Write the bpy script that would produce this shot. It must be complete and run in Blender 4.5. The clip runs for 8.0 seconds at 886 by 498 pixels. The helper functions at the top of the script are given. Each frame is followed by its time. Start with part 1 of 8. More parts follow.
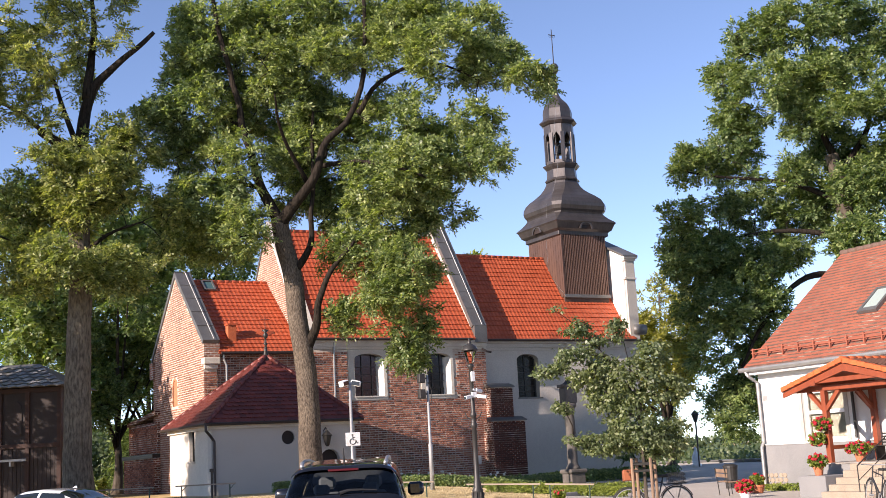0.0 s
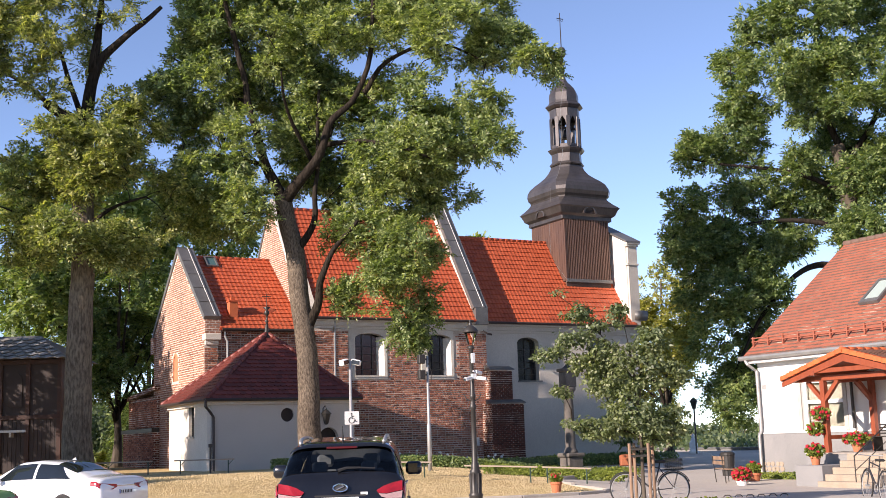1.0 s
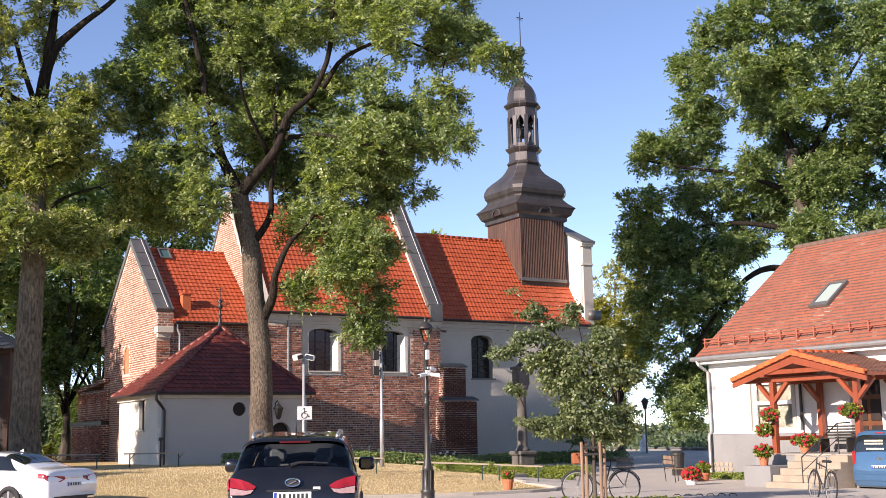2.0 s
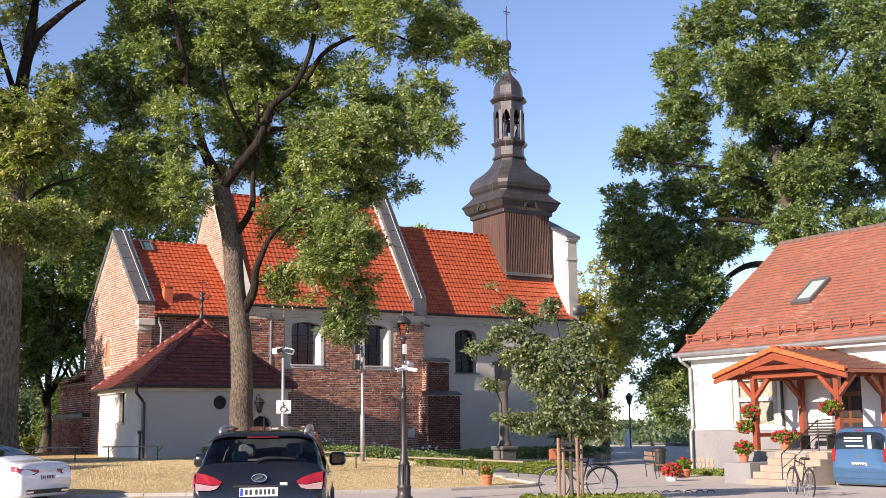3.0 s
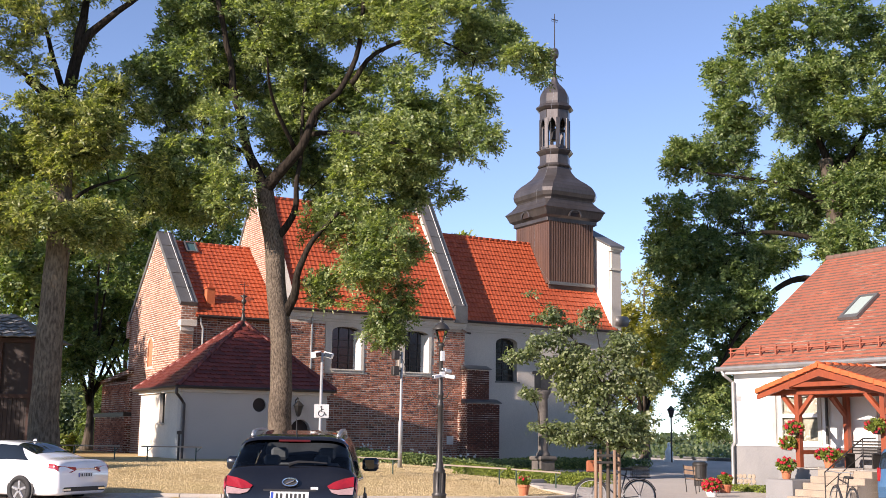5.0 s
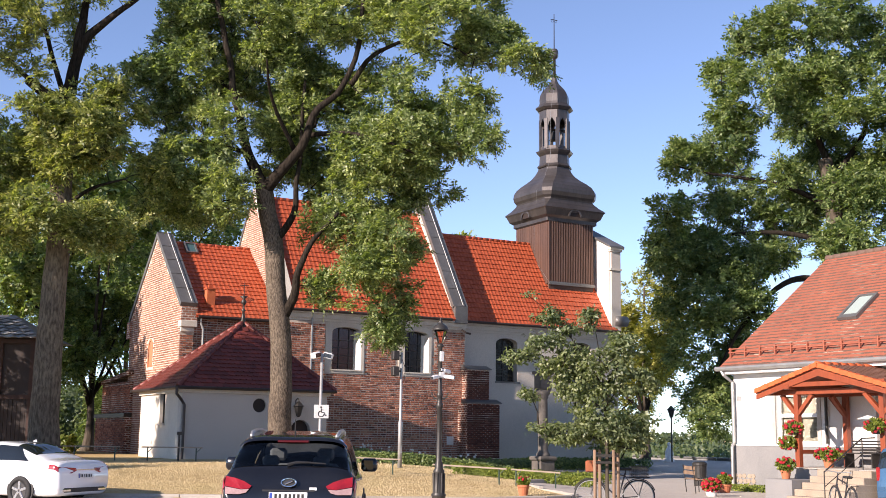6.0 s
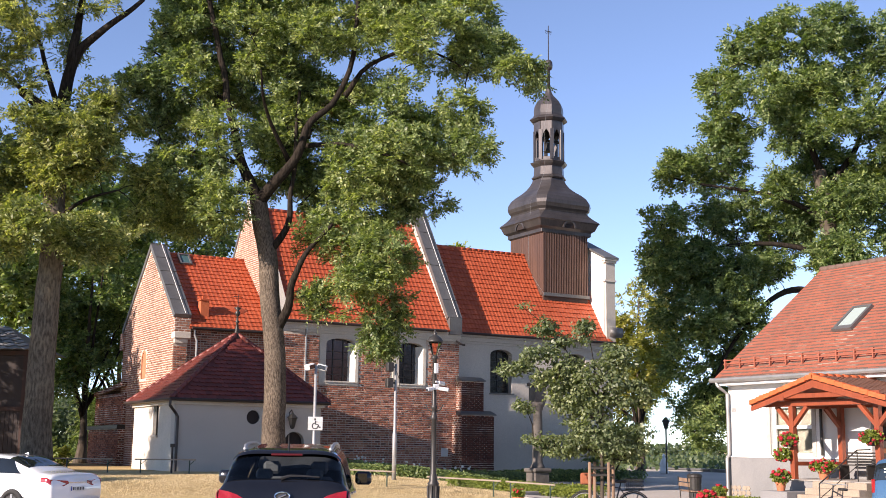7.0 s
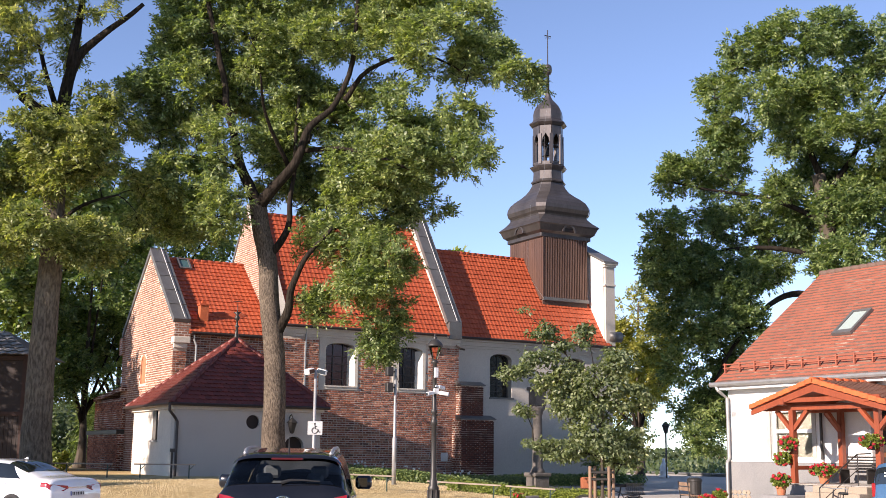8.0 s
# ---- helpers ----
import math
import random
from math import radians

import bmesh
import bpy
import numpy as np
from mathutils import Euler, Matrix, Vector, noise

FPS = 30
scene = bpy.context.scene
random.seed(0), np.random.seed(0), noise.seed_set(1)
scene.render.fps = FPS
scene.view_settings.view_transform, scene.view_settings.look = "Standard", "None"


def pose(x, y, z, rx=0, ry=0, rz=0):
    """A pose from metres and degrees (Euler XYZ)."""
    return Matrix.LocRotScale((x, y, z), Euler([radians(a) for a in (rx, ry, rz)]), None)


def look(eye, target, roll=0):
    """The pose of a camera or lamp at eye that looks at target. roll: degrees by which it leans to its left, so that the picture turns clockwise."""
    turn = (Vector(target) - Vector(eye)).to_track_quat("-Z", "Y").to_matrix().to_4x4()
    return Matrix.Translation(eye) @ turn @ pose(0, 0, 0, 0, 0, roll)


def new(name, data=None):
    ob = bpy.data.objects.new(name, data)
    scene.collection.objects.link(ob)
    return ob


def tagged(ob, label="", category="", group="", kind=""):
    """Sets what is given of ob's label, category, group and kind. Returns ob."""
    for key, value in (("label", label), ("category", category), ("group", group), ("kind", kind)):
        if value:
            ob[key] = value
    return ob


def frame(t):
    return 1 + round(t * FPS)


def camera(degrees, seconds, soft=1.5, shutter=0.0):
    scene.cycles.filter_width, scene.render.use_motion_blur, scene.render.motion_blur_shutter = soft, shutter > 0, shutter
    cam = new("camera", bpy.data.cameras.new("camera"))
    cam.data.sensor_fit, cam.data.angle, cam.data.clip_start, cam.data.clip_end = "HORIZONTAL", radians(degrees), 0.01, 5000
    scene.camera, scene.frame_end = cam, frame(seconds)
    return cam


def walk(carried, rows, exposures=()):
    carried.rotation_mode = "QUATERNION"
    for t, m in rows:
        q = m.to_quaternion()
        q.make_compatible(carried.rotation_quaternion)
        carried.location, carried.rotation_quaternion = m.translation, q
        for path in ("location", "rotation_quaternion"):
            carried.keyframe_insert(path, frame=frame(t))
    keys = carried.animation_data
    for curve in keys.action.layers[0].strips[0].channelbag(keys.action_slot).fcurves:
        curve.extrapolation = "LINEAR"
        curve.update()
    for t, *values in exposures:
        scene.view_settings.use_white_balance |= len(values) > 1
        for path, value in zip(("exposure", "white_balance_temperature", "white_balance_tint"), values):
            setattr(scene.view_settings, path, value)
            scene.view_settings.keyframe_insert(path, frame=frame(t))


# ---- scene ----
cam = camera(41.52, 8.0, soft=0.65)
PATH = [
    (0.0, (0.023, -0.526, 1.603), (14.396, 25.278, 6.854), -3.12),
    (0.5, (0.011, -0.557, 1.587), (14.298, 25.342, 6.601), -2.35),
    (1.0, (0.011, -0.534, 1.588), (14.344, 25.380, 6.383), -1.77),
    (1.5, (0.001, -0.522, 1.595), (14.380, 25.384, 6.296), -1.70),
    (2.0, (-0.007, -0.511, 1.575), (15.325, 24.845, 6.269), -1.05),
    (2.2, (0.059, -0.506, 1.579), (15.604, 24.733, 6.201), -0.95),
    (3.3, (0.385, -0.478, 1.599), (15.949, 24.764, 6.138), -0.70),
    (3.5, (0.429, -0.474, 1.601), (15.991, 24.765, 6.162), -0.70),
    (4.0, (0.404, -0.429, 1.609), (15.889, 24.837, 6.283), -0.07),
    (4.5, (0.467, -0.356, 1.599), (15.090, 25.408, 6.329), 0.92),
    (6.0, (0.497, -0.424, 1.603), (15.054, 25.376, 6.341), 0.71),
    (6.5, (0.509, -0.384, 1.614), (15.070, 25.410, 6.375), 0.67),
    (7.0, (0.524, -0.372, 1.628), (15.182, 25.318, 6.643), 0.67),
    (7.5, (0.532, -0.362, 1.622), (15.195, 25.316, 6.689), 0.67),
    (8.0, (0.517, -0.359, 1.618), (15.179, 25.305, 6.752), 0.61),
]
walk(cam, [(t, look(eye, target, roll)) for t, eye, target, roll in PATH])

# ---- light ----
SUN_EL, SUN_AZ = radians(22), (-0.981, -0.196)     # direction towards the sun: from -x, a little from -y
world = bpy.data.worlds.new("sky")
scene.world = world
world.use_nodes = True
wn = world.node_tree.nodes
sky = wn.new("ShaderNodeTexSky")
sky.sky_type, sky.sun_disc = "NISHITA", False
sky.sun_elevation = SUN_EL
sky.sun_rotation = math.atan2(SUN_AZ[0], SUN_AZ[1])
sky.air_density, sky.dust_density, sky.ozone_density = 0.6, 0.0, 1.3
sky.altitude = 1500
world.node_tree.links.new(sky.outputs[0], wn["Background"].inputs[0])
wn["Background"].inputs[1].default_value = 0.15
sun = new("sun", bpy.data.lights.new("sun", "SUN"))
sun.data.energy, sun.data.angle, sun.data.color = 5.0, radians(0.55), (1.0, 0.9, 0.79)
sun.matrix_world = look((0, 0, 0), (-SUN_AZ[0] * math.cos(SUN_EL), -SUN_AZ[1] * math.cos(SUN_EL), -math.sin(SUN_EL)))
sun.location = (-40, -10, 40)
scene.view_settings.exposure = 0.92
scene.view_settings.use_white_balance = True
scene.view_settings.white_balance_temperature, scene.view_settings.white_balance_tint = 6800, 19


# ---- materials ----
def base_mat(name):
    m = bpy.data.materials.new(name)
    m.use_nodes = True
    nt = m.node_tree
    return m, nt, nt.nodes["Principled BSDF"]


def nd(nt, kind, **inputs):
    n = nt.nodes.new("ShaderNode" + kind)
    for k, v in inputs.items():
        n.inputs[k.replace("_", " ")].default_value = v
    return n


def ramp(nt, fac, stops):
    r = nt.nodes.new("ShaderNodeValToRGB")
    els = r.color_ramp.elements
    while len(els) < len(stops):
        els.new(0.5)
    for e, (p, c) in zip(els, stops):
        e.position, e.color = p, (*c, 1)
    nt.links.new(fac, r.inputs[0])
    return r.outputs[0]


def mixc(nt, fac, a, b, mode="MIX"):
    n = nt.nodes.new("ShaderNodeMix")
    n.data_type, n.blend_type = "RGBA", mode
    for s, v in ((0, fac), (6, a), (7, b)):
        if hasattr(v, "links"):
            nt.links.new(v, n.inputs[s])
        else:
            n.inputs[s].default_value = v if s == 0 else (*v, 1)
    return n.outputs[2]


def noise_of(nt, scale, detail=4.0, coord="Object", rough=0.55, stretch=None):
    tc = nt.nodes.new("ShaderNodeTexCoord")
    n = nd(nt, "TexNoise", Scale=scale, Detail=detail, Roughness=rough)
    out = tc.outputs[coord]
    if stretch:
        mp = nt.nodes.new("ShaderNodeMapping")
        mp.inputs["Scale"].default_value = stretch
        nt.links.new(out, mp.inputs[0])
        out = mp.outputs[0]
    nt.links.new(out, n.inputs["Vector"])
    return n.outputs["Fac"]


def bump(nt, bsdf, height, strength=0.3, dist=0.02):
    b = nd(nt, "Bump", Strength=strength, Distance=dist)
    nt.links.new(height, b.inputs["Height"])
    nt.links.new(b.outputs[0], bsdf.inputs["Normal"])


def plain(name, a, b=None, rough=0.6, metal=0.0, scale=3.0, fine=40.0, bmp=0.15, dist=0.01, coat=0.0, stretch=None, rnd=0.0, spec=0.5):
    """Two colours mixed by a coarse noise, a fine grain, and a fine relief."""
    m, nt, p = base_mat(name)
    b = b or tuple(c * 0.8 for c in a)
    col = mixc(nt, ramp(nt, noise_of(nt, scale, 5, stretch=stretch), [(0.35, (0, 0, 0)), (0.65, (1, 1, 1))]), a, b)
    f = noise_of(nt, fine, 3, stretch=stretch)
    g = ramp(nt, f, [(0.3, (0.86,) * 3), (0.7, (1.1,) * 3)])
    col = mixc(nt, 1.0, col, g, "MULTIPLY")
    if rnd:
        oi = nt.nodes.new("ShaderNodeObjectInfo")
        col = mixc(nt, 1.0, col, ramp(nt, oi.outputs["Random"], [(0.0, (1 - rnd,) * 3), (1.0, (1 + rnd * 0.6,) * 3)]), "MULTIPLY")
    nt.links.new(col, p.inputs["Base Color"])
    p.inputs["Roughness"].default_value, p.inputs["Metallic"].default_value = rough, metal
    p.inputs["Coat Weight"].default_value = coat
    p.inputs["Coat Roughness"].default_value = 0.04
    p.inputs["Specular IOR Level"].default_value = spec
    if bmp:
        bump(nt, p, f, bmp, dist)
    return m


def brick_mat(name, c1, c2, mortar, w=0.29, h=0.105, joint=0.03, stain=(0.5, 0.42, 0.4)):
    m, nt, p = base_mat(name)
    uv = nt.nodes.new("ShaderNodeTexCoord").outputs["UV"]
    # a slight waviness, since the courses were laid by hand
    warp = nd(nt, "TexNoise", Scale=0.9, Detail=2.0)
    nt.links.new(uv, warp.inputs["Vector"])
    ad = nt.nodes.new("ShaderNodeVectorMath")
    ad.operation = "MULTIPLY_ADD"
    nt.links.new(warp.outputs["Color"], ad.inputs[0])
    ad.inputs[1].default_value = (0.12, 0.07, 0)
    nt.links.new(uv, ad.inputs[2])
    br = nd(nt, "TexBrick", Scale=1.0, Mortar_Size=joint / 2, Mortar_Smooth=0.3, Bias=-0.1, Brick_Width=w, Row_Height=h)
    br.inputs["Color1"].default_value, br.inputs["Color2"].default_value, br.inputs["Mortar"].default_value = (*c1, 1), (*c2, 1), (*mortar, 1)
    nt.links.new(ad.outputs[0], br.inputs["Vector"])
    # mortar that is washed out or dirty in places
    nt.links.new(ramp(nt, noise_of(nt, 1.6, 6), [(0.38, tuple(q * 0.35 for q in mortar)), (0.55, mortar), (0.75, tuple(min(0.85, q * 1.2) for q in mortar))]), br.inputs["Mortar"])
    col = mixc(nt, ramp(nt, noise_of(nt, 0.55, 5), [(0.42, (0, 0, 0)), (0.7, (0.8,) * 3)]), br.outputs["Color"], stain, "MULTIPLY")
    g = ramp(nt, noise_of(nt, 7, 5, rough=0.7), [(0.3, (0.62,) * 3), (0.7, (1.25,) * 3)])
    col = mixc(nt, 1.0, col, g, "MULTIPLY")
    nt.links.new(col, p.inputs["Base Color"])
    p.inputs["Roughness"].default_value = 0.92
    p.inputs["Specular IOR Level"].default_value = 0.2
    inv = nd(nt, "Math")
    inv.operation = "SUBTRACT"
    inv.inputs[0].default_value = 1.0
    nt.links.new(br.outputs["Fac"], inv.inputs[1])
    bump(nt, p, inv.outputs[0], 0.8, 0.02)
    return m


def leaf_mat(name, stops):
    m, nt, p = base_mat(name)
    geo = nt.nodes.new("ShaderNodeNewGeometry")
    c1 = ramp(nt, geo.outputs["Random Per Island"], stops)
    c2 = ramp(nt, noise_of(nt, 0.35, 3), [(0.35, (0.8, 0.86, 0.92)), (0.65, (1.12, 1.08, 0.95))])
    col = mixc(nt, 1.0, c1, c2, "MULTIPLY")
    nt.links.new(col, p.inputs["Base Color"])
    p.inputs["Roughness"].default_value = 0.42
    p.inputs["Specular IOR Level"].default_value = 0.4
    tr = nt.nodes.new("ShaderNodeBsdfTranslucent")
    tcol = mixc(nt, 1.0, col, (1.5, 1.65, 0.6), "MULTIPLY")
    nt.links.new(tcol, tr.inputs[0])
    mx = nd(nt, "MixShader")
    mx.inputs[0].default_value = 0.4
    nt.links.new(p.outputs[0], mx.inputs[1])
    nt.links.new(tr.outputs[0], mx.inputs[2])
    nt.links.new(mx.outputs[0], nt.nodes["Material Output"].inputs["Surface"])
    return m


def bark_mat(name, a, b, scale=7.0, run=0.16):
    m, nt, p = base_mat(name)
    f = noise_of(nt, scale, 6, stretch=(1, 1, run), rough=0.6)
    col = ramp(nt, f, [(0.36, a), (0.62, b)])
    col = mixc(nt, 1.0, col, ramp(nt, noise_of(nt, 0.8, 3), [(0.3, (0.8,) * 3), (0.7, (1.15, 1.15, 1.1))]), "MULTIPLY")
    nt.links.new(col, p.inputs["Base Color"])
    p.inputs["Roughness"].default_value = 0.95
    p.inputs["Specular IOR Level"].default_value = 0.1
    bump(nt, p, f, 0.9, 0.06)
    return m


def glass_mat(name, tint=(0.02, 0.025, 0.03), rough=0.03):
    m, nt, p = base_mat(name)
    p.inputs["Base Color"].default_value = (*tint, 1)
    p.inputs["Roughness"].default_value = rough
    p.inputs["Specular IOR Level"].default_value = 0.7
    return m


def clear_glass(name, tint=(0.55, 0.6, 0.6)):
    m, nt, p = base_mat(name)
    p.inputs["Base Color"].default_value = (*tint, 1)
    p.inputs["Roughness"].default_value = 0.0
    p.inputs["Transmission Weight"].default_value = 1.0
    p.inputs["IOR"].default_value = 1.1
    return m


BRICK = brick_mat("old_brick", (0.31, 0.105, 0.063), (0.09, 0.037, 0.029), (0.74, 0.64, 0.54), w=0.245, joint=0.042, stain=(0.62, 0.55, 0.54))
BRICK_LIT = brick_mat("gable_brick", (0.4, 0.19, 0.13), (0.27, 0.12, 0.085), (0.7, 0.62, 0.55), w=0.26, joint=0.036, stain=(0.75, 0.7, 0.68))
MORTAR = plain("weathered_lime_mortar", (0.64, 0.54, 0.45), (0.42, 0.345, 0.285), 0.97, scale=1.4, fine=16, bmp=0.3)
MORTAR_PALE = plain("pale_lime_mortar", (0.58, 0.49, 0.41), (0.48, 0.4, 0.33), 0.97, scale=1.4, fine=16, bmp=0.3)
PLASTER_GREY = plain("grey_plaster", (0.54, 0.495, 0.44), (0.49, 0.45, 0.4), 0.95, scale=0.7, fine=30, bmp=0.05, dist=0.005)
PLASTER_CREAM = plain("cream_plaster", (0.66, 0.61, 0.53), (0.56, 0.51, 0.44), 0.95, scale=0.9, fine=30, bmp=0.05, dist=0.005)
PLASTER_WHITE = plain("white_plaster", (0.74, 0.725, 0.69), (0.68, 0.665, 0.63), 0.9, scale=0.6, fine=45, bmp=0.1)
PLINTH_GREY = plain("grey_plinth_paint", (0.24, 0.235, 0.23), (0.2, 0.2, 0.2), 0.9, scale=0.8, bmp=0.1)
TILE_RED = plain("red_clay_tile", (0.46, 0.08, 0.03), (0.36, 0.058, 0.024), 0.6, scale=1.1, fine=12, bmp=0.1)
TILE_DARK = plain("dark_red_clay_tile", (0.19, 0.042, 0.029), (0.135, 0.031, 0.025), 0.5, scale=1.3, fine=10, bmp=0.1, rnd=0.3)
TILE_HOUSE = plain("weathered_flat_tile", (0.33, 0.1, 0.055), (0.28, 0.085, 0.05), 0.75, scale=0.9, fine=14, bmp=0.15)
TILE_PORCH = plain("orange_clay_tile", (0.6, 0.13, 0.035), (0.5, 0.1, 0.03), 0.6, scale=2, fine=14)
METAL_GREY = plain("zinc_flashing", (0.19, 0.19, 0.185), (0.15, 0.145, 0.14), 0.5, 0.5, scale=1.5, fine=20, bmp=0.05)
COPPER = plain("dark_copper_sheet", (0.115, 0.102, 0.098), (0.075, 0.067, 0.065), 0.4, 0.55, scale=1.2, fine=14, bmp=0.08, stretch=(1, 1, 0.3))
WOOD_TOWER = plain("brown_tower_boards", (0.1, 0.052, 0.036), (0.075, 0.04, 0.03), 0.65, scale=2, fine=18, stretch=(1, 1, 0.15))
WOOD_DARK = plain("dark_tarred_boards", (0.026, 0.015, 0.012), (0.018, 0.011, 0.009), 0.7, scale=2, fine=18, stretch=(1, 1, 0.15))
WOOD_PORCH = plain("red_brown_stained_timber", (0.27, 0.06, 0.022), (0.21, 0.046, 0.018), 0.5, scale=3, fine=25, stretch=(1, 1, 0.3))
GRASS_DRY = None
STONE_GREY = plain("grey_sandstone", (0.13, 0.115, 0.1), (0.08, 0.073, 0.065), 0.95, scale=2.2, fine=18, bmp=0.4)
CONCRETE = plain("pale_concrete", (0.42, 0.38, 0.33), (0.36, 0.33, 0.29), 0.95, scale=1.2, fine=30, bmp=0.2)
PAVING = plain("grey_paving", (0.46, 0.415, 0.36), (0.4, 0.36, 0.315), 0.95, scale=0.25, fine=14, bmp=0.2)
STEP_STONE = plain("beige_stone_steps", (0.35, 0.285, 0.215), (0.3, 0.24, 0.18), 0.9, scale=2, fine=30)
IRON_DARK = plain("dark_painted_iron", (0.05, 0.046, 0.042), (0.035, 0.033, 0.03), 0.45, 0.3, scale=4)
POLE_GREY = plain("galvanised_steel", (0.42, 0.42, 0.41), (0.36, 0.36, 0.35), 0.5, 0.4, scale=3)
WHITE_PAINT = plain("white_paint", (0.8, 0.8, 0.78), (0.74, 0.74, 0.72), 0.5, bmp=0.03)
PIPE_BROWN = plain("brown_metal_pipe", (0.06, 0.045, 0.04), None, 0.45, 0.3)
PIPE_ZINC = plain("zinc_pipe", (0.4, 0.4, 0.39), (0.33, 0.33, 0.32), 0.45, 0.6)
GLASS_DARK = glass_mat("dark_window_glass")
GLASS_LEAD = glass_mat("leaded_window_glass", (0.018, 0.017, 0.016), 0.2)
BARK_ASH = bark_mat("ash_bark", (0.055, 0.043, 0.034), (0.19, 0.152, 0.118), 30, 0.3)
BARK_GREY = bark_mat("grey_bark", (0.085, 0.068, 0.052), (0.22, 0.18, 0.135), 14, 0.3)
LEAF_LIME = leaf_mat("lime_leaves", [(0.0, (0.085, 0.114, 0.042)), (0.5, (0.210, 0.242, 0.085)), (0.85, (0.367, 0.374, 0.144)), (1.0, (0.498, 0.483, 0.228))])
# branch bark, darkened to stand for the shade inside the crowns
BARK_SHADED = bark_mat("shaded_branch_bark", (0.014, 0.011, 0.009), (0.042, 0.034, 0.027), 16, 0.2)
BARK_DARK = bark_mat("dark_bark", (0.05, 0.04, 0.032), (0.12, 0.1, 0.08))
LEAF_ASH = leaf_mat("ash_leaves", [(0.0, (0.078, 0.119, 0.048)), (0.5, (0.194, 0.246, 0.098)), (0.85, (0.331, 0.376, 0.156)), (1.0, (0.467, 0.503, 0.240))])
LEAF_DARK = leaf_mat("dark_leaves", [(0.0, (0.065, 0.110, 0.044)), (0.6, (0.163, 0.220, 0.085)), (0.9, (0.273, 0.330, 0.138)), (1.0, (0.374, 0.418, 0.200))])
LEAF_YELLOW = leaf_mat("yellowing_leaves", [(0.0, (0.15, 0.16, 0.035)), (0.6, (0.33, 0.32, 0.075)), (1.0, (0.46, 0.41, 0.13))])
LEAF_SAPLING = leaf_mat("grey_green_leaves", [(0.0, (0.09, 0.115, 0.055)), (0.6, (0.18, 0.21, 0.1)), (0.9, (0.29, 0.32, 0.17)), (1.0, (0.46, 0.47, 0.32))])
LEAF_HEDGE = leaf_mat("box_leaves", [(0.0, (0.1, 0.14, 0.025)), (0.6, (0.21, 0.25, 0.05)), (1.0, (0.32, 0.35, 0.08))])


# ---- mesh helpers ----
def thing(name, label, category, group="", kind="", at=None):
    ob = new(name)
    if at is not None:
        ob.matrix_world = at
    return tagged(ob, label, category, group, kind)


def finish(bm, name, material, smooth=False):
    """A mesh with a metre-sized box projection as its UV map."""
    me = bpy.data.meshes.new(name)
    bm.normal_update()
    uv = bm.loops.layers.uv.verify()
    for f in bm.faces:
        n = f.normal
        ax, ay, az = abs(n.x), abs(n.y), abs(n.z)
        for lp in f.loops:
            c = lp.vert.co
            lp[uv].uv = (c.x, c.y) if az > max(ax, ay) and az > 0.9 else ((c.x, c.z) if ay >= ax else (c.y, c.z))
        f.smooth = smooth
    bm.to_mesh(me)
    bm.free()
    for m in (material if isinstance(material, (list, tuple)) else [material]):
        me.materials.append(m)
    return me


def part(name, bm, material, parent=None, label="", smooth=False, at=None):
    """Links a bmesh as one mesh object under a thing or a part."""
    ob = new(name, finish(bm, name, material, smooth))
    if parent is not None:
        ob.parent = parent
    if at is not None:
        ob.matrix_basis = at
    if label:
        ob["label"] = label
    return ob


def box(bm, x0, x1, y0, y1, z0, z1, m=None, bevel=0.0):
    r = bmesh.ops.create_cube(bm, size=1.0)
    vs = r["verts"]
    for v in vs:
        v.co = Vector((x0 + (v.co.x + 0.5) * (x1 - x0), y0 + (v.co.y + 0.5) * (y1 - y0), z0 + (v.co.z + 0.5) * (z1 - z0)))
    if bevel:
        es = list({e for v in vs for e in v.link_edges})
        r2 = bmesh.ops.bevel(bm, geom=es, offset=bevel, segments=1, affect="EDGES", profile=0.5)
        vs = list({v for f in r2["faces"] for v in f.verts} | {v for v in vs if v.is_valid})
    if m is not None:
        bmesh.ops.transform(bm, matrix=m, verts=vs)
    return vs


def bxm(*a, **k):
    bm = bmesh.new()
    box(bm, *a, **k)
    return bm


def tube(bm, pts, radii, sides=8, cap=True):
    """A tapered tube along points."""
    pts = [Vector(p) for p in pts]
    if not hasattr(radii, "__len__"):
        radii = [radii] * len(pts)
    rings, up = [], None
    for i, p in enumerate(pts):
        d = (pts[min(i + 1, len(pts) - 1)] - pts[max(i - 1, 0)]).normalized()
        a = d.orthogonal().normalized() if up is None else (up - d * up.dot(d)).normalized()
        up = a
        b = d.cross(a)
        rings.append([bm.verts.new(p + (a * math.cos(2 * math.pi * k / sides) + b * math.sin(2 * math.pi * k / sides)) * radii[i]) for k in range(sides)])
    for r0, r1 in zip(rings, rings[1:]):
        for k in range(sides):
            bm.faces.new((r0[k], r0[(k + 1) % sides], r1[(k + 1) % sides], r1[k])).smooth = True
    if cap:
        bm.faces.new(rings[0][::-1])
        bm.faces.new(rings[-1])
    return rings


def lathe(bm, profile, centre=(0, 0, 0), sides=24, turn=0.0, squash=(1, 1)):
    """A solid of revolution from (radius, height) rows."""
    c = Vector(centre)
    rings = []
    for r, z in profile:
        rings.append([bm.verts.new(c + Vector((r * squash[0] * math.cos(turn + 2 * math.pi * k / sides), r * squash[1] * math.sin(turn + 2 * math.pi * k / sides), z))) for k in range(sides)])
    for r0, r1 in zip(rings, rings[1:]):
        for k in range(sides):
            bm.faces.new((r0[k], r0[(k + 1) % sides], r1[(k + 1) % sides], r1[k]))
    bm.faces.new(rings[0][::-1])
    bm.faces.new(rings[-1])
    return rings


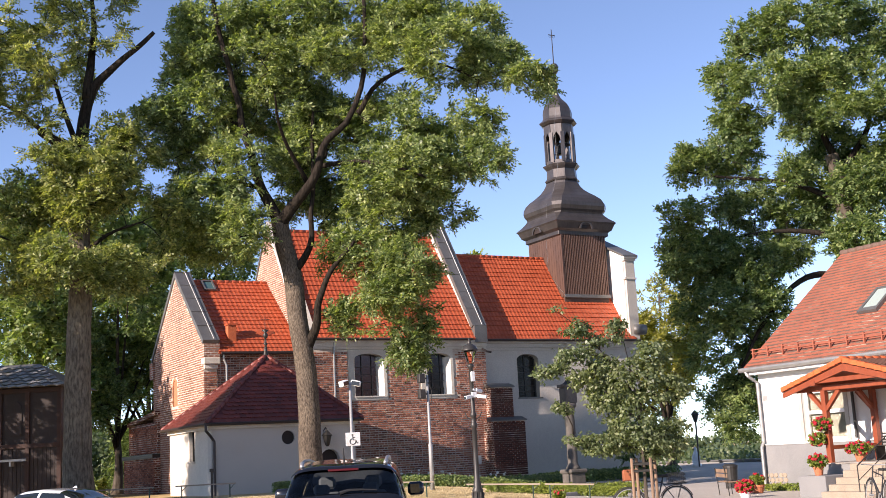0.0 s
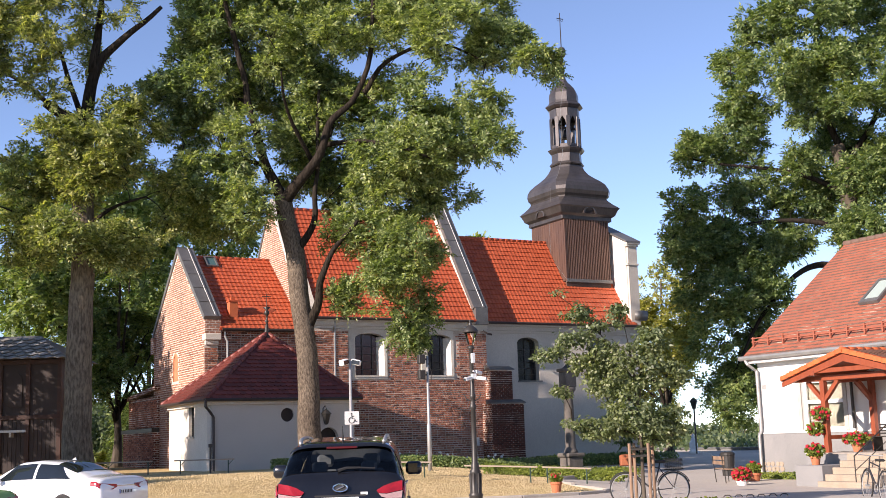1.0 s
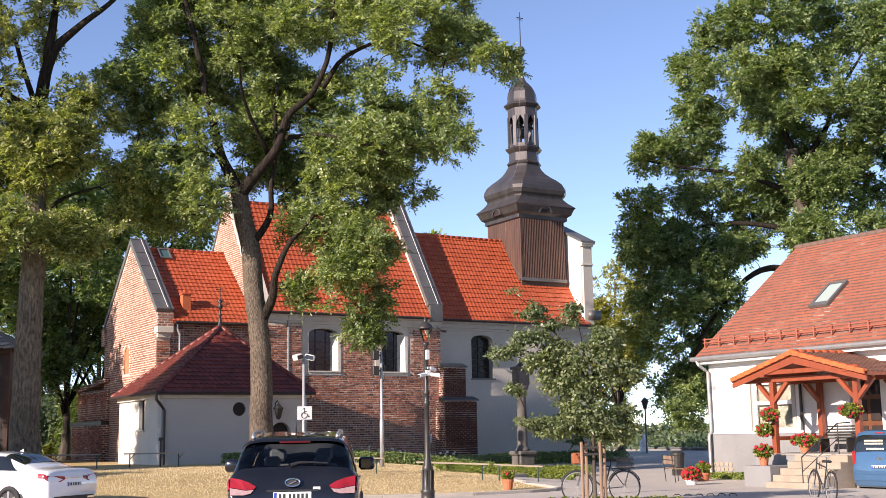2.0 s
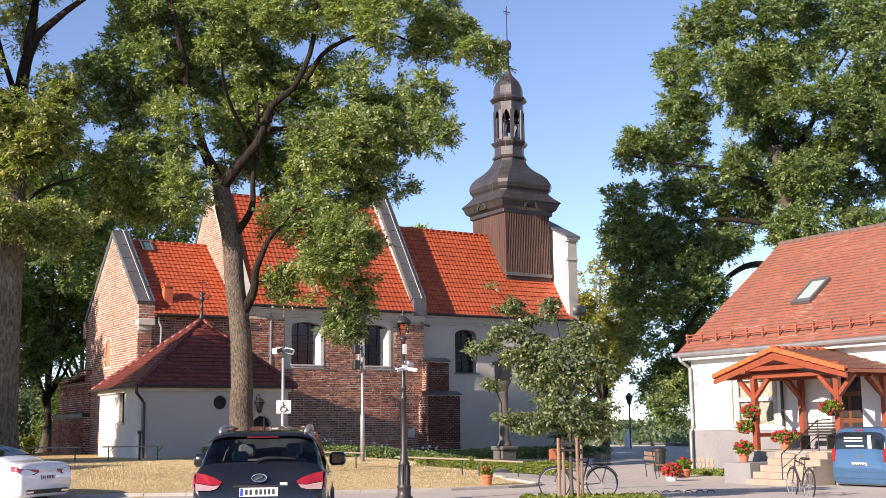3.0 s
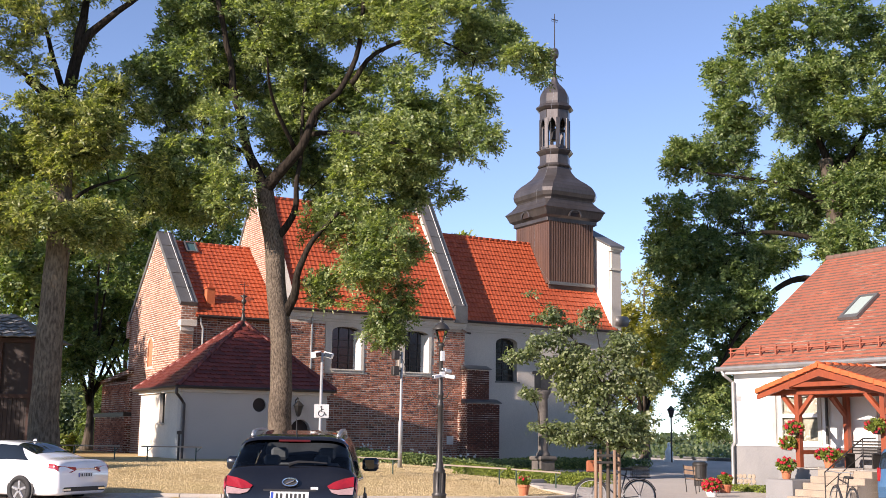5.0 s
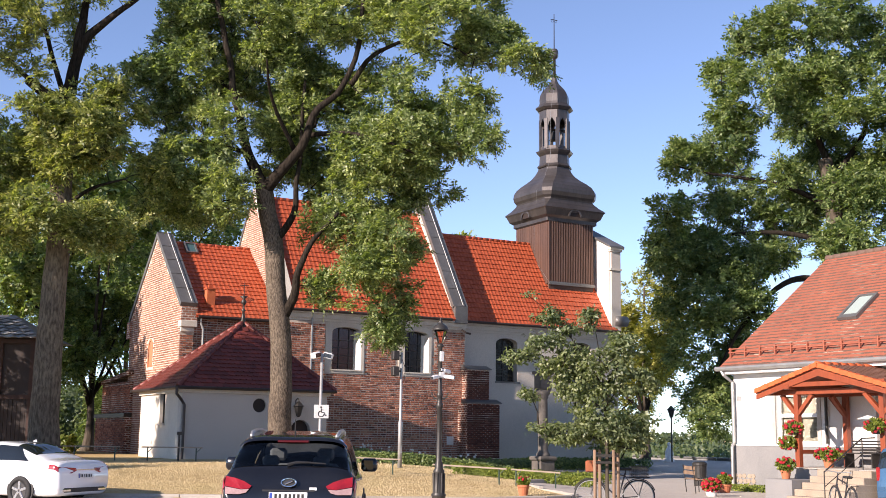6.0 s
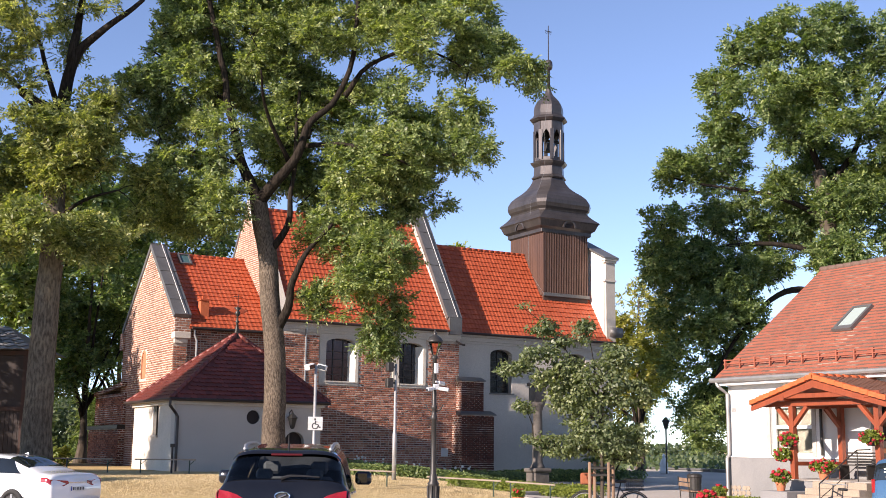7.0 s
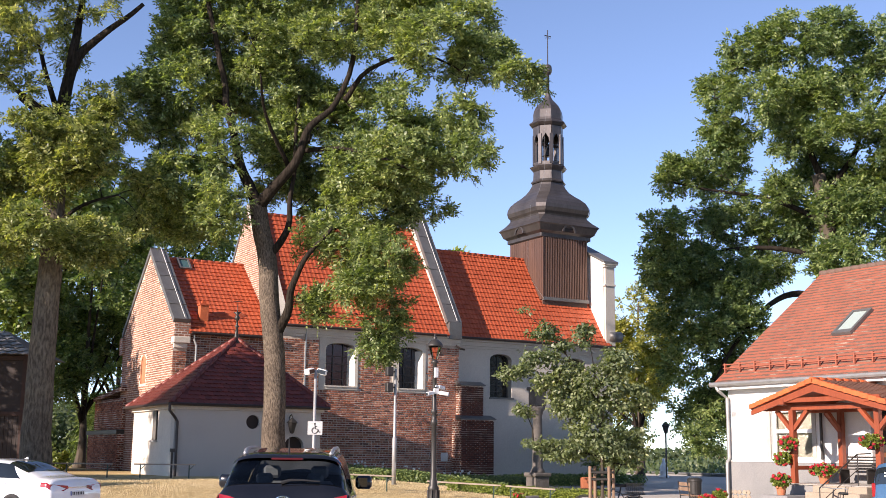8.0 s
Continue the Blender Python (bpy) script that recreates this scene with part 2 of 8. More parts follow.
def slab(bm, poly, holes, place, thick):
    """A wall: an outline (u, v) with holes, put in place by a function, and pushed back by the vector thick."""
    edges = []
    for loop in [poly, *holes]:
        vs = [bm.verts.new(place(u, v)) for u, v in loop]
        edges += [bm.edges.new((vs[i], vs[(i + 1) % len(vs)])) for i in range(len(vs))]
    r = bmesh.ops.triangle_fill(bm, edges=edges, use_beauty=True, use_dissolve=False)
    faces = [g for g in r["geom"] if isinstance(g, bmesh.types.BMFace)]
    r = bmesh.ops.extrude_face_region(bm, geom=faces)
    bmesh.ops.translate(bm, vec=Vector(thick), verts=[g for g in r["geom"] if isinstance(g, bmesh.types.BMVert)])
    bmesh.ops.recalc_face_normals(bm, faces=bm.faces)


def arch(u0, u1, v0, v1, rise, n=8):
    """An opening's outline with a segmental arch that rises above v1."""
    pts = [(u0, v0), (u1, v0)]
    for i in range(n + 1):
        a = math.pi * i / n
        pts.append(((u0 + u1) / 2 + (u1 - u0) / 2 * math.cos(a), v1 + rise * math.sin(a)))
    return pts


def prism(bm, outline, vec):
    """Pushes a closed 3D outline along a vector."""
    vs = [bm.verts.new(p) for p in outline]
    f = bm.faces.new(vs)
    r = bmesh.ops.extrude_face_region(bm, geom=[f])
    bmesh.ops.translate(bm, vec=Vector(vec), verts=[g for g in r["geom"] if isinstance(g, bmesh.types.BMVert)])
    bmesh.ops.recalc_face_normals(bm, faces=bm.faces)


def smoothstep(a, b, x):
    t = min(1.0, max(0.0, (x - a) / (b - a)))
    return t * t * (3 - 2 * t)


def ground_z(x, y):
    """The height of the ground: flat where the cars stand, rising over the lawn to the church."""
    lawn = 0.62 * smoothstep(25.5 + 3.5 * smoothstep(14, 5, x), 39, y)
    drive = -0.14 + 0.45 * smoothstep(30, 60, y)
    k = smoothstep(19.5, 27, x)
    far = smoothstep(60, 160, math.hypot(x, y))
    return (lawn * (1 - k) + drive * k) * (1 - far) - 0.02 * smoothstep(12, 20, x) * (1 - k) - 0.5 * far


# ---- ground ----
def ground_mat():
    m, nt, p = base_mat("ground_surface")
    f1 = noise_of(nt, 0.35, 5)
    f2 = noise_of(nt, 7.0, 6, rough=0.7)
    f3 = noise_of(nt, 45.0, 3)
    dry = ramp(nt, f1, [(0.3, (0.4, 0.3, 0.15)), (0.55, (0.5, 0.39, 0.215)), (0.75, (0.36, 0.3, 0.13))])
    col = mixc(nt, 1.0, dry, ramp(nt, f2, [(0.3, (0.62, 0.62, 0.6)), (0.7, (1.25, 1.2, 1.1))]), "MULTIPLY")
    col = mixc(nt, 1.0, col, ramp(nt, f3, [(0.3, (0.8,) * 3), (0.7, (1.15,) * 3)]), "MULTIPLY")
    nt.links.new(col, p.inputs["Base Color"])
    p.inputs["Roughness"].default_value = 1.0
    p.inputs["Specular IOR Level"].default_value = 0.1
    bump(nt, p, f2, 0.6, 0.025)
    return m


GRASS_DRY = ground_mat()


def height_sheet(name, xs, ys, lift, material, inside=None):
    bm = bmesh.new()
    grid = [[bm.verts.new((x, y, ground_z(x, y) + lift)) for y in ys] for x in xs]
    for i in range(len(xs) - 1):
        for j in range(len(ys) - 1):
            if inside is None or inside((xs[i] + xs[i + 1]) / 2, (ys[j] + ys[j + 1]) / 2):
                bm.faces.new((grid[i][j], grid[i + 1][j], grid[i + 1][j + 1], grid[i][j + 1]))
    bmesh.ops.delete(bm, geom=[v for v in bm.verts if not v.link_faces], context="VERTS")
    for f in bm.faces:
        if f.normal.z < 0:
            f.normal_flip()
    return part(name, bm, material, smooth=True)


def spaced(a, b, near0, near1, fine, coarse):
    out, x = [], a
    while x < b:
        out.append(x)
        x += fine if near0 <= x < near1 else min(coarse, max(fine, (near0 - x) if x < near0 else coarse))
    return out + [b]


gx = spaced(-2500, 2500, -20, 90, 1.5, 120)
gy = spaced(-2500, 2500, -10, 100, 1.5, 120)
ground = tagged(height_sheet("ground", gx, gy, 0.0, GRASS_DRY), "dry yellow summer grass and soil ground", "ground", kind="structure")

KERB = [(-30, 33.0), (2, 31.2), (8.5, 28.9), (13.0, 26.4), (16.5, 25.5), (18.3, 25.55), (19.3, 25.8), (19.95, 26.4), (20.2, 27.3), (20.55, 29.0), (21.3, 31.2), (23.6, 32.2)]


def lawn_edge(x):
    for (x0, y0), (x1, y1) in zip(KERB, KERB[1:]):
        if x0 <= x <= x1:
            return y0 + (y1 - y0) * (x - x0) / (x1 - x0)
    return 32.2 if x > 23 else 25.6


def paved(x, y):
    if y < lawn_edge(x) and x < 23.6:
        return True
    # the drive between the lawn and the house leads away to the distance
    return x > 23.5 and y < 36 and x < 60 or (x >= 27.3 and y < 80 and x - 27.3 > 0.42 * (y - 36))


asphalt_sheet = tagged(height_sheet("pavement", [-40 + 0.25 * i for i in range(0, 481)], [-14 + 0.5 * i for i in range(0, 190)], 0.012, PAVING, paved),
                       "worn grey paved yard and drive", "pavement", kind="structure")
bm = bmesh.new()
for (x0, y0), (x1, y1) in zip(KERB, KERB[1:]):
    n = max(1, int(math.hypot(x1 - x0, y1 - y0) / 1.0))
    d = Vector((x1 - x0, y1 - y0, 0)) / n
    ang = math.atan2(d.y, d.x)
    for i in range(n):
        p = Vector((x0, y0, 0)) + d * i
        z = ground_z(p.x, p.y)
        box(bm, 0.004, d.length - 0.004, -0.07, 0.07, -0.1, 0.09, Matrix.Translation((p.x, p.y, z)) @ Matrix.Rotation(ang, 4, "Z"), 0.012)
tagged(part("kerb", bm, CONCRETE), "pale concrete kerb stones along the lawn", "kerb", kind="structure")

# dry grass tufts on the lawn
rs = np.random.RandomState(5)


def blades(name, count, area, size, material, label, category, height=0.09):
    """Short grass blades as one sheet of narrow leaves."""
    n = count
    xy = np.stack([rs.uniform(area[0], area[1], n), rs.uniform(area[2], area[3], n)], 1)
    keep = np.array([not paved(x, y) for x, y in xy])
    xy = xy[keep]
    n = len(xy)
    z = np.array([ground_z(x, y) for x, y in xy])
    a = rs.uniform(0, 2 * np.pi, n)
    h = height * rs.uniform(0.4, 1.3, n)
    w = size * rs.uniform(0.5, 1.2, n)
    lean = rs.uniform(-0.5, 0.5, (n, 2)) * h[:, None]
    base = np.column_stack([xy, z - 0.005])
    side = np.column_stack([np.cos(a) * w, np.sin(a) * w, np.zeros(n)])
    tip = base + np.column_stack([lean, h])
    v = np.stack([base - side, base + side, tip], 1).reshape(-1, 3)
    me = bpy.data.meshes.new(name)
    me.from_pydata(v.tolist(), [], np.arange(3 * n).reshape(-1, 3).tolist())
    me.materials.append(material)
    return tagged(new(name, me), label, category, kind="stuff")


STRAW = plain("straw_blades", (0.56, 0.45, 0.28), (0.46, 0.37, 0.2), 0.9, scale=0.8, bmp=0)
blades("dry_grass", 200000, (-2, 24, 25.6, 43), 0.007, STRAW, "dry yellow mown grass blades on the lawn", "grass", 0.04)


# ---- roof tiles ----
def tile_rows(origin, along, up, width, height, tw, th, keep=None, breaking=True):
    """Positions (s, t) of tiles on a slope, in courses that break joint."""
    out = []
    rows, cols = int(round(height / th)), int(round(width / tw)) + 1
    for r in range(rows):
        off = 0.5 * tw if r % 2 and breaking else 0.0
        for c in range(-1, cols):
            s, t = c * tw + off, r * th
            if s < -0.02 or s + tw > width + 0.02:
                continue
            if keep is None or keep(s + tw / 2, t + th / 2):
                out.append((s, t))
    return out


def tile_shape(tw, th, thick=0.028):
    """One flat clay tile with a rounded lower edge: (s, t, n) corners and faces."""
    top = [(0.004, th * 1.12, 0.006), (tw - 0.004, th * 1.12, 0.006), (tw - 0.004, th * 0.16, thick), (tw * 0.72, 0.02 * th, thick + 0.002), (tw * 0.28, 0.02 * th, thick + 0.002), (0.004, th * 0.16, thick)]
    low = [(s, t, n - thick * 0.95) for s, t, n in top[2:]]
    return top + low, [(0, 5, 4, 3, 2, 1), (2, 3, 7, 6), (3, 4, 8, 7), (4, 5, 9, 8)]


def roll_tile_shape(tw, th):
    """One clay tile with a round roll along its side and a thick lower edge."""
    prof = [(0.0, 0.012), (0.16, 0.021), (0.36, 0.026), (0.55, 0.019), (0.72, 0.013), (1.0, 0.012)]
    vs = [(f * tw, 0.0, h + 0.034) for f, h in prof] + [(f * tw, th * 1.1, h - 0.004) for f, h in prof] + [(f * tw, 0.0, h - 0.012) for f, h in prof]
    n = len(prof)
    fs = [(k, k + 1, n + k + 1, n + k) for k in range(n - 1)] + [(2 * n + k, 2 * n + k + 1, k + 1, k) for k in range(n - 1)]
    return vs, fs


def tile_mesh(name, origin, along, up, spots, tw, th, material, jitter=0.006, seed=1, shape=tile_shape):
    """Many tiles joined into one mesh."""
    r = np.random.RandomState(seed)
    o, a, u = Vector(origin), Vector(along).normalized(), Vector(up).normalized()
    n = a.cross(u)
    vs, fs = shape(tw, th)
    base = np.array(vs)
    B = np.array([list(a), list(u), list(n)])
    verts, faces = [], []
    for i, (s, t) in enumerate(spots):
        loc = base + np.array([s + r.uniform(-jitter, jitter), t + r.uniform(-jitter, jitter), r.uniform(0, jitter)])
        verts.append(loc @ B + np.array(o))
        faces += [tuple(k + i * len(vs) for k in f) for f in fs]
    me = bpy.data.meshes.new(name)
    me.from_pydata(np.concatenate(verts).tolist(), [], faces)
    me.materials.append(material)
    return me


def tile_mat(name, stops, rough=0.6, streak=None):
    m, nt, p = base_mat(name)
    geo = nt.nodes.new("ShaderNodeNewGeometry")
    col = ramp(nt, geo.outputs["Random Per Island"], stops)
    col = mixc(nt, 1.0, col, ramp(nt, noise_of(nt, 0.7, 4), [(0.3, (0.86,) * 3), (0.7, (1.1,) * 3)]), "MULTIPLY")
    col = mixc(nt, 1.0, col, ramp(nt, noise_of(nt, 20, 3), [(0.3, (0.88,) * 3), (0.7, (1.08,) * 3)]), "MULTIPLY")
    if streak:
        # pale lichen that follows the courses
        a = ramp(nt, noise_of(nt, 5.0, 4, stretch=(1.9, 0.3, 1.9)), [(0.53, (0, 0, 0)), (0.62, (0.85,) * 3)])
        b = ramp(nt, noise_of(nt, 0.35, 3), [(0.45, (0, 0, 0)), (0.62, (1, 1, 1))])
        col = mixc(nt, mixc(nt, 1.0, a, b, "MULTIPLY"), col, streak)
    nt.links.new(col, p.inputs["Base Color"])
    p.inputs["Roughness"].default_value = rough
    p.inputs["Specular IOR Level"].default_value = 0.35
    return m


ROOF_NEW = tile_mat("bright_red_clay_tiles", [(0.0, (0.41, 0.082, 0.034)), (0.5, (0.45, 0.092, 0.038)), (1.0, (0.49, 0.105, 0.044))], 0.5)
ROOF_OLD = tile_mat("weathered_house_tiles", [(0.0, (0.118, 0.073, 0.055)), (0.55, (0.135, 0.084, 0.063)), (0.95, (0.155, 0.098, 0.075)), (1.0, (0.25, 0.18, 0.14))], 0.75, (0.42, 0.33, 0.25))
ROOF_PORCH = tile_mat("weathered_porch_tiles", [(0.0, (0.17, 0.085, 0.058)), (0.5, (0.22, 0.11, 0.075)), (1.0, (0.28, 0.14, 0.09))])

# ---- church ----
YW = 47.7          # north wall plane of the choir
YN = YW + 0.65     # the nave stands further back
EAVE_Y, EAVE_Z = 47.38, 7.12
AX0, AX1, BX0, BX1, CX1 = 15.0, 19.4, 19.4, 28.62, 38.6
GZ = 0.3           # walls start below the ground here
A_MID, A_BACK = 51.7, 55.7
church = thing("church", "old brick church with red tiled roofs and brown bell turret", "church")
front = lambda u, v: Vector((u, YW, v))


def window_fill(parent, u0, u1, v0, v1, rise, depth, plane_y, bars, frame_w=0.06):
    """A leaded window: glass, a thin frame, glazing bars."""
    win = part("window", _slab(arch(u0, u1, v0, v1, rise), [], lambda u, v: Vector((u, plane_y + depth, v)), (0, 0.03, 0)), GLASS_LEAD, parent, "dark leaded glass")
    bm = bmesh.new()
    slab(bm, arch(u0, u1, v0, v1, rise), [arch(u0 + frame_w, u1 - frame_w, v0 + frame_w, v1, max(0.01, rise - frame_w))], lambda u, v: Vector((u, plane_y + depth - 0.05, v)), (0, 0.06, 0))
    part("frame", bm, IRON_DARK, win)
    for k in range(1, bars[0]):
        x = u0 + (u1 - u0) * k / bars[0]
        part("glazing_bar", bxm(x - 0.02, x + 0.02, plane_y + depth - 0.04, plane_y + depth, v0, v1 + rise * 0.8), IRON_DARK, win)
    for k in range(1, bars[1]):
        z = v0 + (v1 - v0) * k / bars[1]
        part("glazing_bar", bxm(u0, u1, plane_y + depth - 0.035, plane_y + depth, z - 0.015, z + 0.015), IRON_DARK, win)
    return win


def _slab(*a):
    bm = bmesh.new()
    slab(bm, *a)
    return bm


# north walls: choir (low part and tall part in brick), nave in plaster
bm = _slab([(AX0 + 0.65, GZ), (BX0 - 0.002, GZ), (BX0 - 0.002, 6.55), (AX0 + 0.65, 6.55)], [], lambda u, v: Vector((u, YW + 0.12, v)), (0, 0.8, 0))
part("choir_wall", bm, MORTAR, church, "weathered red brick")
W1, W2 = (22.02, 23.3, 4.5, 6.2, 0.32), (25.75, 26.8, 4.5, 6.2, 0.32)
bm = _slab([(BX0, GZ), (28.9, GZ), (28.9, 6.6), (BX0, 6.6)], [arch(21.98, 23.5, 4.45, 6.2, 0.36), arch(25.5, 27.0, 4.45, 6.2, 0.36)], front, (0, 0.9, 0))
part("choir_wall", bm, MORTAR, church, "weathered red brick with plastered window surrounds")
NW1, NW2 = (31.07, 32.33, 4.27, 6.15, 0.27), (35.6, 36.85, 4.27, 6.15, 0.27)
bm = _slab([(28.902, GZ), (CX1, GZ), (CX1, 6.6), (28.902, 6.6)], [arch(*NW1), arch(*NW2)], lambda u, v: Vector((u, YN, v)), (0, 0.7, 0))
part("nave_wall", bm, PLASTER_GREY, church, "smooth plaster greyed for the shade on this side")
for u0, u1 in ((21.66, 23.58), (25.35, 27.08)):
    bm = _slab([(u0, 4.33), (u1, 4.33), (u1, 6.598), (u0, 6.598)], [arch(u0 + 0.32, u1 - 0.14, 4.5, 6.18, 0.24)], lambda u, v: Vector((u, YW - 0.03, v)), (0, 0.4, 0))
    part("window_surround", bm, PLASTER_CREAM, church, "pale plaster surround")
    part("window_sill", bxm(u0 + 0.28, u1 - 0.04, YW - 0.07, YW + 0.3, 4.44, 4.498), PLASTER_CREAM, church)
    bm = bmesh.new()
    prism(bm, [(u1 - 0.142, YW - 0.025, 4.5), (u1 - 0.142, YW + 0.33, 4.5), (u1 - 0.38, YW + 0.33, 4.5)], (0, 0, 1.76))
    part("window_jamb", bm, PLASTER_WHITE, church, "white splayed window jamb")
    window_fill(church, u0 + 0.3, u1 - 0.1, 4.45, 6.18, 0.28, 0.34, YW, (3, 5))
for w in (NW1, NW2):
    window_fill(church, *w, 0.4, YN, (2, 6))
    part("window_sill", bxm(w[0] - 0.05, w[1] + 0.12, YN - 0.06, YN + 0.35, w[2] - 0.07, w[2] + 0.005), METAL_GREY, church)
# cornice in three steps
for i, (z0, z1, out) in enumerate(((6.6, 6.72, 0.06), (6.72, 6.92, 0.14), (6.92, 7.04, 0.26))):
    part("cornice", bxm(BX0, 28.9, YW - out - 0.03, YW + 0.5, z0, z1), PLASTER_CREAM, church)
    part("cornice", bxm(28.902, CX1, YN - out, YN + 0.5, z0, z1), PLASTER_GREY, church)
# east gable of the choir
yz = lambda x: (lambda u, v: Vector((x, u, v)))
niche = arch(51.75, 52.3, 4.5, 5.4, 0.27)
blind = arch(49.1, 49.6, 4.9, 5.6, 0.2)
bm = _slab([(YW, GZ), (A_BACK, GZ), (A_BACK, 6.9), (A_MID, 10.35), (YW, 6.9)], [niche], yz(AX0), (0.6, 0, 0))
part("gable_wall", bm, MORTAR_PALE, church, "sunlit red brick with a bricked-up arched niche")
part("niche_infill", _slab(niche, [], yz(AX0 + 0.015), (0.3, 0, 0)), plain("orange_new_brick", (0.5, 0.2, 0.1), (0.42, 0.16, 0.08), 0.9), church)
bm = bmesh.new()
ring_o = arch(51.63, 52.42, 4.5, 5.4, 0.38)
slab(bm, ring_o, [niche], yz(AX0 - 0.012), (0.1, 0, 0))
part("niche_arch", bm, plain("orange_arch_brick", (0.52, 0.21, 0.11), (0.44, 0.17, 0.09), 0.9), church)


def coping(x0, x1, y_eave, z_eave, y_mid, z_apex, name="coping", thick=0.2):
    """The sloping metal-clad top of a gable wall, towards the north side."""
    bm = bmesh.new()
    d = Vector((0, y_mid - y_eave, z_apex - z_eave)).normalized()
    n = Vector((0, -d.z, d.y))
    a, b = Vector((x0, y_eave, z_eave)), Vector((x0, y_mid, z_apex))
    prism(bm, [a, b, b + Vector((0, 0, -thick / d.y)), a - n * thick], (x1 - x0, 0, 0))
    ob = part(name, bm, METAL_GREY, church, "grey zinc cladding")
    length = (b - a).length
    k = 1
    while k * 1.1 < length:
        p = a + d * (k * 1.1)
        bm = bmesh.new()
        prism(bm, [p - d * 0.02 + n * 0.002, p + d * 0.02 + n * 0.002, p + d * 0.02 + n * 0.022, p - d * 0.02 + n * 0.022], (x1 - x0, 0, 0))
        part("seam", bm, METAL_GREY, ob)
        k += 1
    # lightning conductor along the slope
    bm = bmesh.new()
    off = Vector(((x1 - x0) * 0.62, 0, 0))
    tube(bm, [a + off + n * 0.07, b + off + n * 0.07], 0.012, 6)
    part("conductor", bm, WHITE_PAINT, ob, "thin pale conductor wire")
    return ob


coping(AX0 - 0.06, AX0 + 0.68, 47.5, 7.02, A_MID, 10.62)
bm = bmesh.new()
prism(bm, [(AX0 - 0.06, A_BACK + 0.15, 7.02), (AX0 - 0.06, A_MID, 10.62), (AX0 - 0.06, A_MID, 10.36), (AX0 - 0.06, A_BACK + 0.15, 6.76)], (0.74, 0, 0))
part("coping", bm, METAL_GREY, church)
# kneeler at the foot of the gable
part("kneeler", bxm(AX0 - 0.03, AX0 + 0.66, YW - 0.22, YW + 0.3, 6.28, 6.86), BRICK_LIT, church)
part("kneeler_stone", bxm(AX0 - 0.04, AX0 + 0.67, YW - 0.24, YW + 0.2, 6.0, 6.278, bevel=0.02), PLASTER_CREAM, church, "pale plastered corbel")
part("kneeler_stone", bxm(AX0 + 0.01, AX0 + 0.6, YW - 0.1, YW + 0.2, 5.8, 5.998, bevel=0.02), PLASTER_CREAM, church)
part("kneeler", bxm(AX0 - 0.12, AX0 + 0.6, A_BACK - 0.3, A_BACK + 0.22, 6.0, 6.8), BRICK_LIT, church)
# gable of the tall choir, seen above the low roof
B_MID = 51.4
bm = _slab([(YW, 6.3), (2 * B_MID - YW, 6.3), (2 * B_MID - YW, 7.6), (B_MID, 13.0), (YW, 7.6)], [], yz(BX0), (0.6, 0, 0))
part("gable_wall", bm, MORTAR_PALE, church, "sunlit red brick")
for sgn in (1, -1):
    bm = bmesh.new()
    y0 = B_MID - sgn * (B_MID - YW + 0.15)
    prism(bm, [(BX0 - 0.05, y0, 7.55), (BX0 - 0.05, B_MID, 13.15), (BX0 - 0.05, B_MID, 12.9), (BX0 - 0.05, y0, 7.3)], (0.7, 0, 0))
    part("coping", bm, PLASTER_CREAM if sgn > 0 else METAL_GREY, church)
# gable between tall choir and nave
bm = _slab([(YW - 0.1, 6.9), (2 * B_MID - YW, 6.9), (2 * B_MID - YW, 7.6), (B_MID, 13.5), (YW - 0.1, 7.45)], [], yz(28.18), (0.66, 0, 0))
part("gable_wall", bm, PLASTER_GREY, church)
coping(28.12, 28.9, 47.42, 7.72, B_MID, 13.75)
part("coping_foot", bxm(28.18, 28.86, 47.36, 47.8, 6.9, 7.7), METAL_GREY, church)


def slope_roof(x0, x1, ridge_y, ridge_z, eave_y, eave_z, tw, th, seed, name="roof"):
    """A slope towards the north: boards below, tiles in courses above, and a plain slope behind."""
    u = Vector((0, ridge_y - eave_y, ridge_z - eave_z))
    bm = bmesh.new()
    prism(bm, [(x0, eave_y, eave_z - 0.05), (x0, ridge_y, ridge_z - 0.03), (x0, 2 * ridge_y - eave_y, eave_z - 0.05), (x0, 2 * ridge_y - eave_y, eave_z - 0.25), (x0, ridge_y, ridge_z - 0.4), (x0, eave_y, eave_z - 0.12)], (x1 - x0, 0, 0))
    roof = part(name, bm, TILE_RED, church, "bright red clay tiles")
    o = Vector((x0, eave_y, eave_z - 0.03)) - u.normalized() * 0.06
    spots = tile_rows(o, (1, 0, 0), u, x1 - x0, u.length + 0.06, tw, th, breaking=False)
    me = tile_mesh("tiles", o, (1, 0, 0), u, spots, tw, th, ROOF_NEW, 0.004, seed, roll_tile_shape)
    t = new("tiles", me)
    t.parent = roof
    tagged(t, kind="stuff")
    n = int((x1 - x0) / 0.33)
    step = (x1 - x0) / n
    for i in range(n):
        bm = bmesh.new()
        lathe(bm, [(0.1, 0), (0.105, 0.02), (0.095, step + 0.03)], sides=10)
        part("ridge_tile", bm, ROOF_NEW, roof, smooth=True, at=Matrix.Translation((x0 + i * step, ridge_y, ridge_z - 0.03)) @ Matrix.Rotation(radians(90), 4, "Y"))
    return roof


slope_roof(AX0 + 0.6, BX0, A_MID, 10.22, 47.45, 6.55, 0.21, 0.3, 1)
slope_roof(BX0 + 0.6, 28.19, B_MID, 12.75, EAVE_Y, EAVE_Z, 0.21, 0.3, 2)
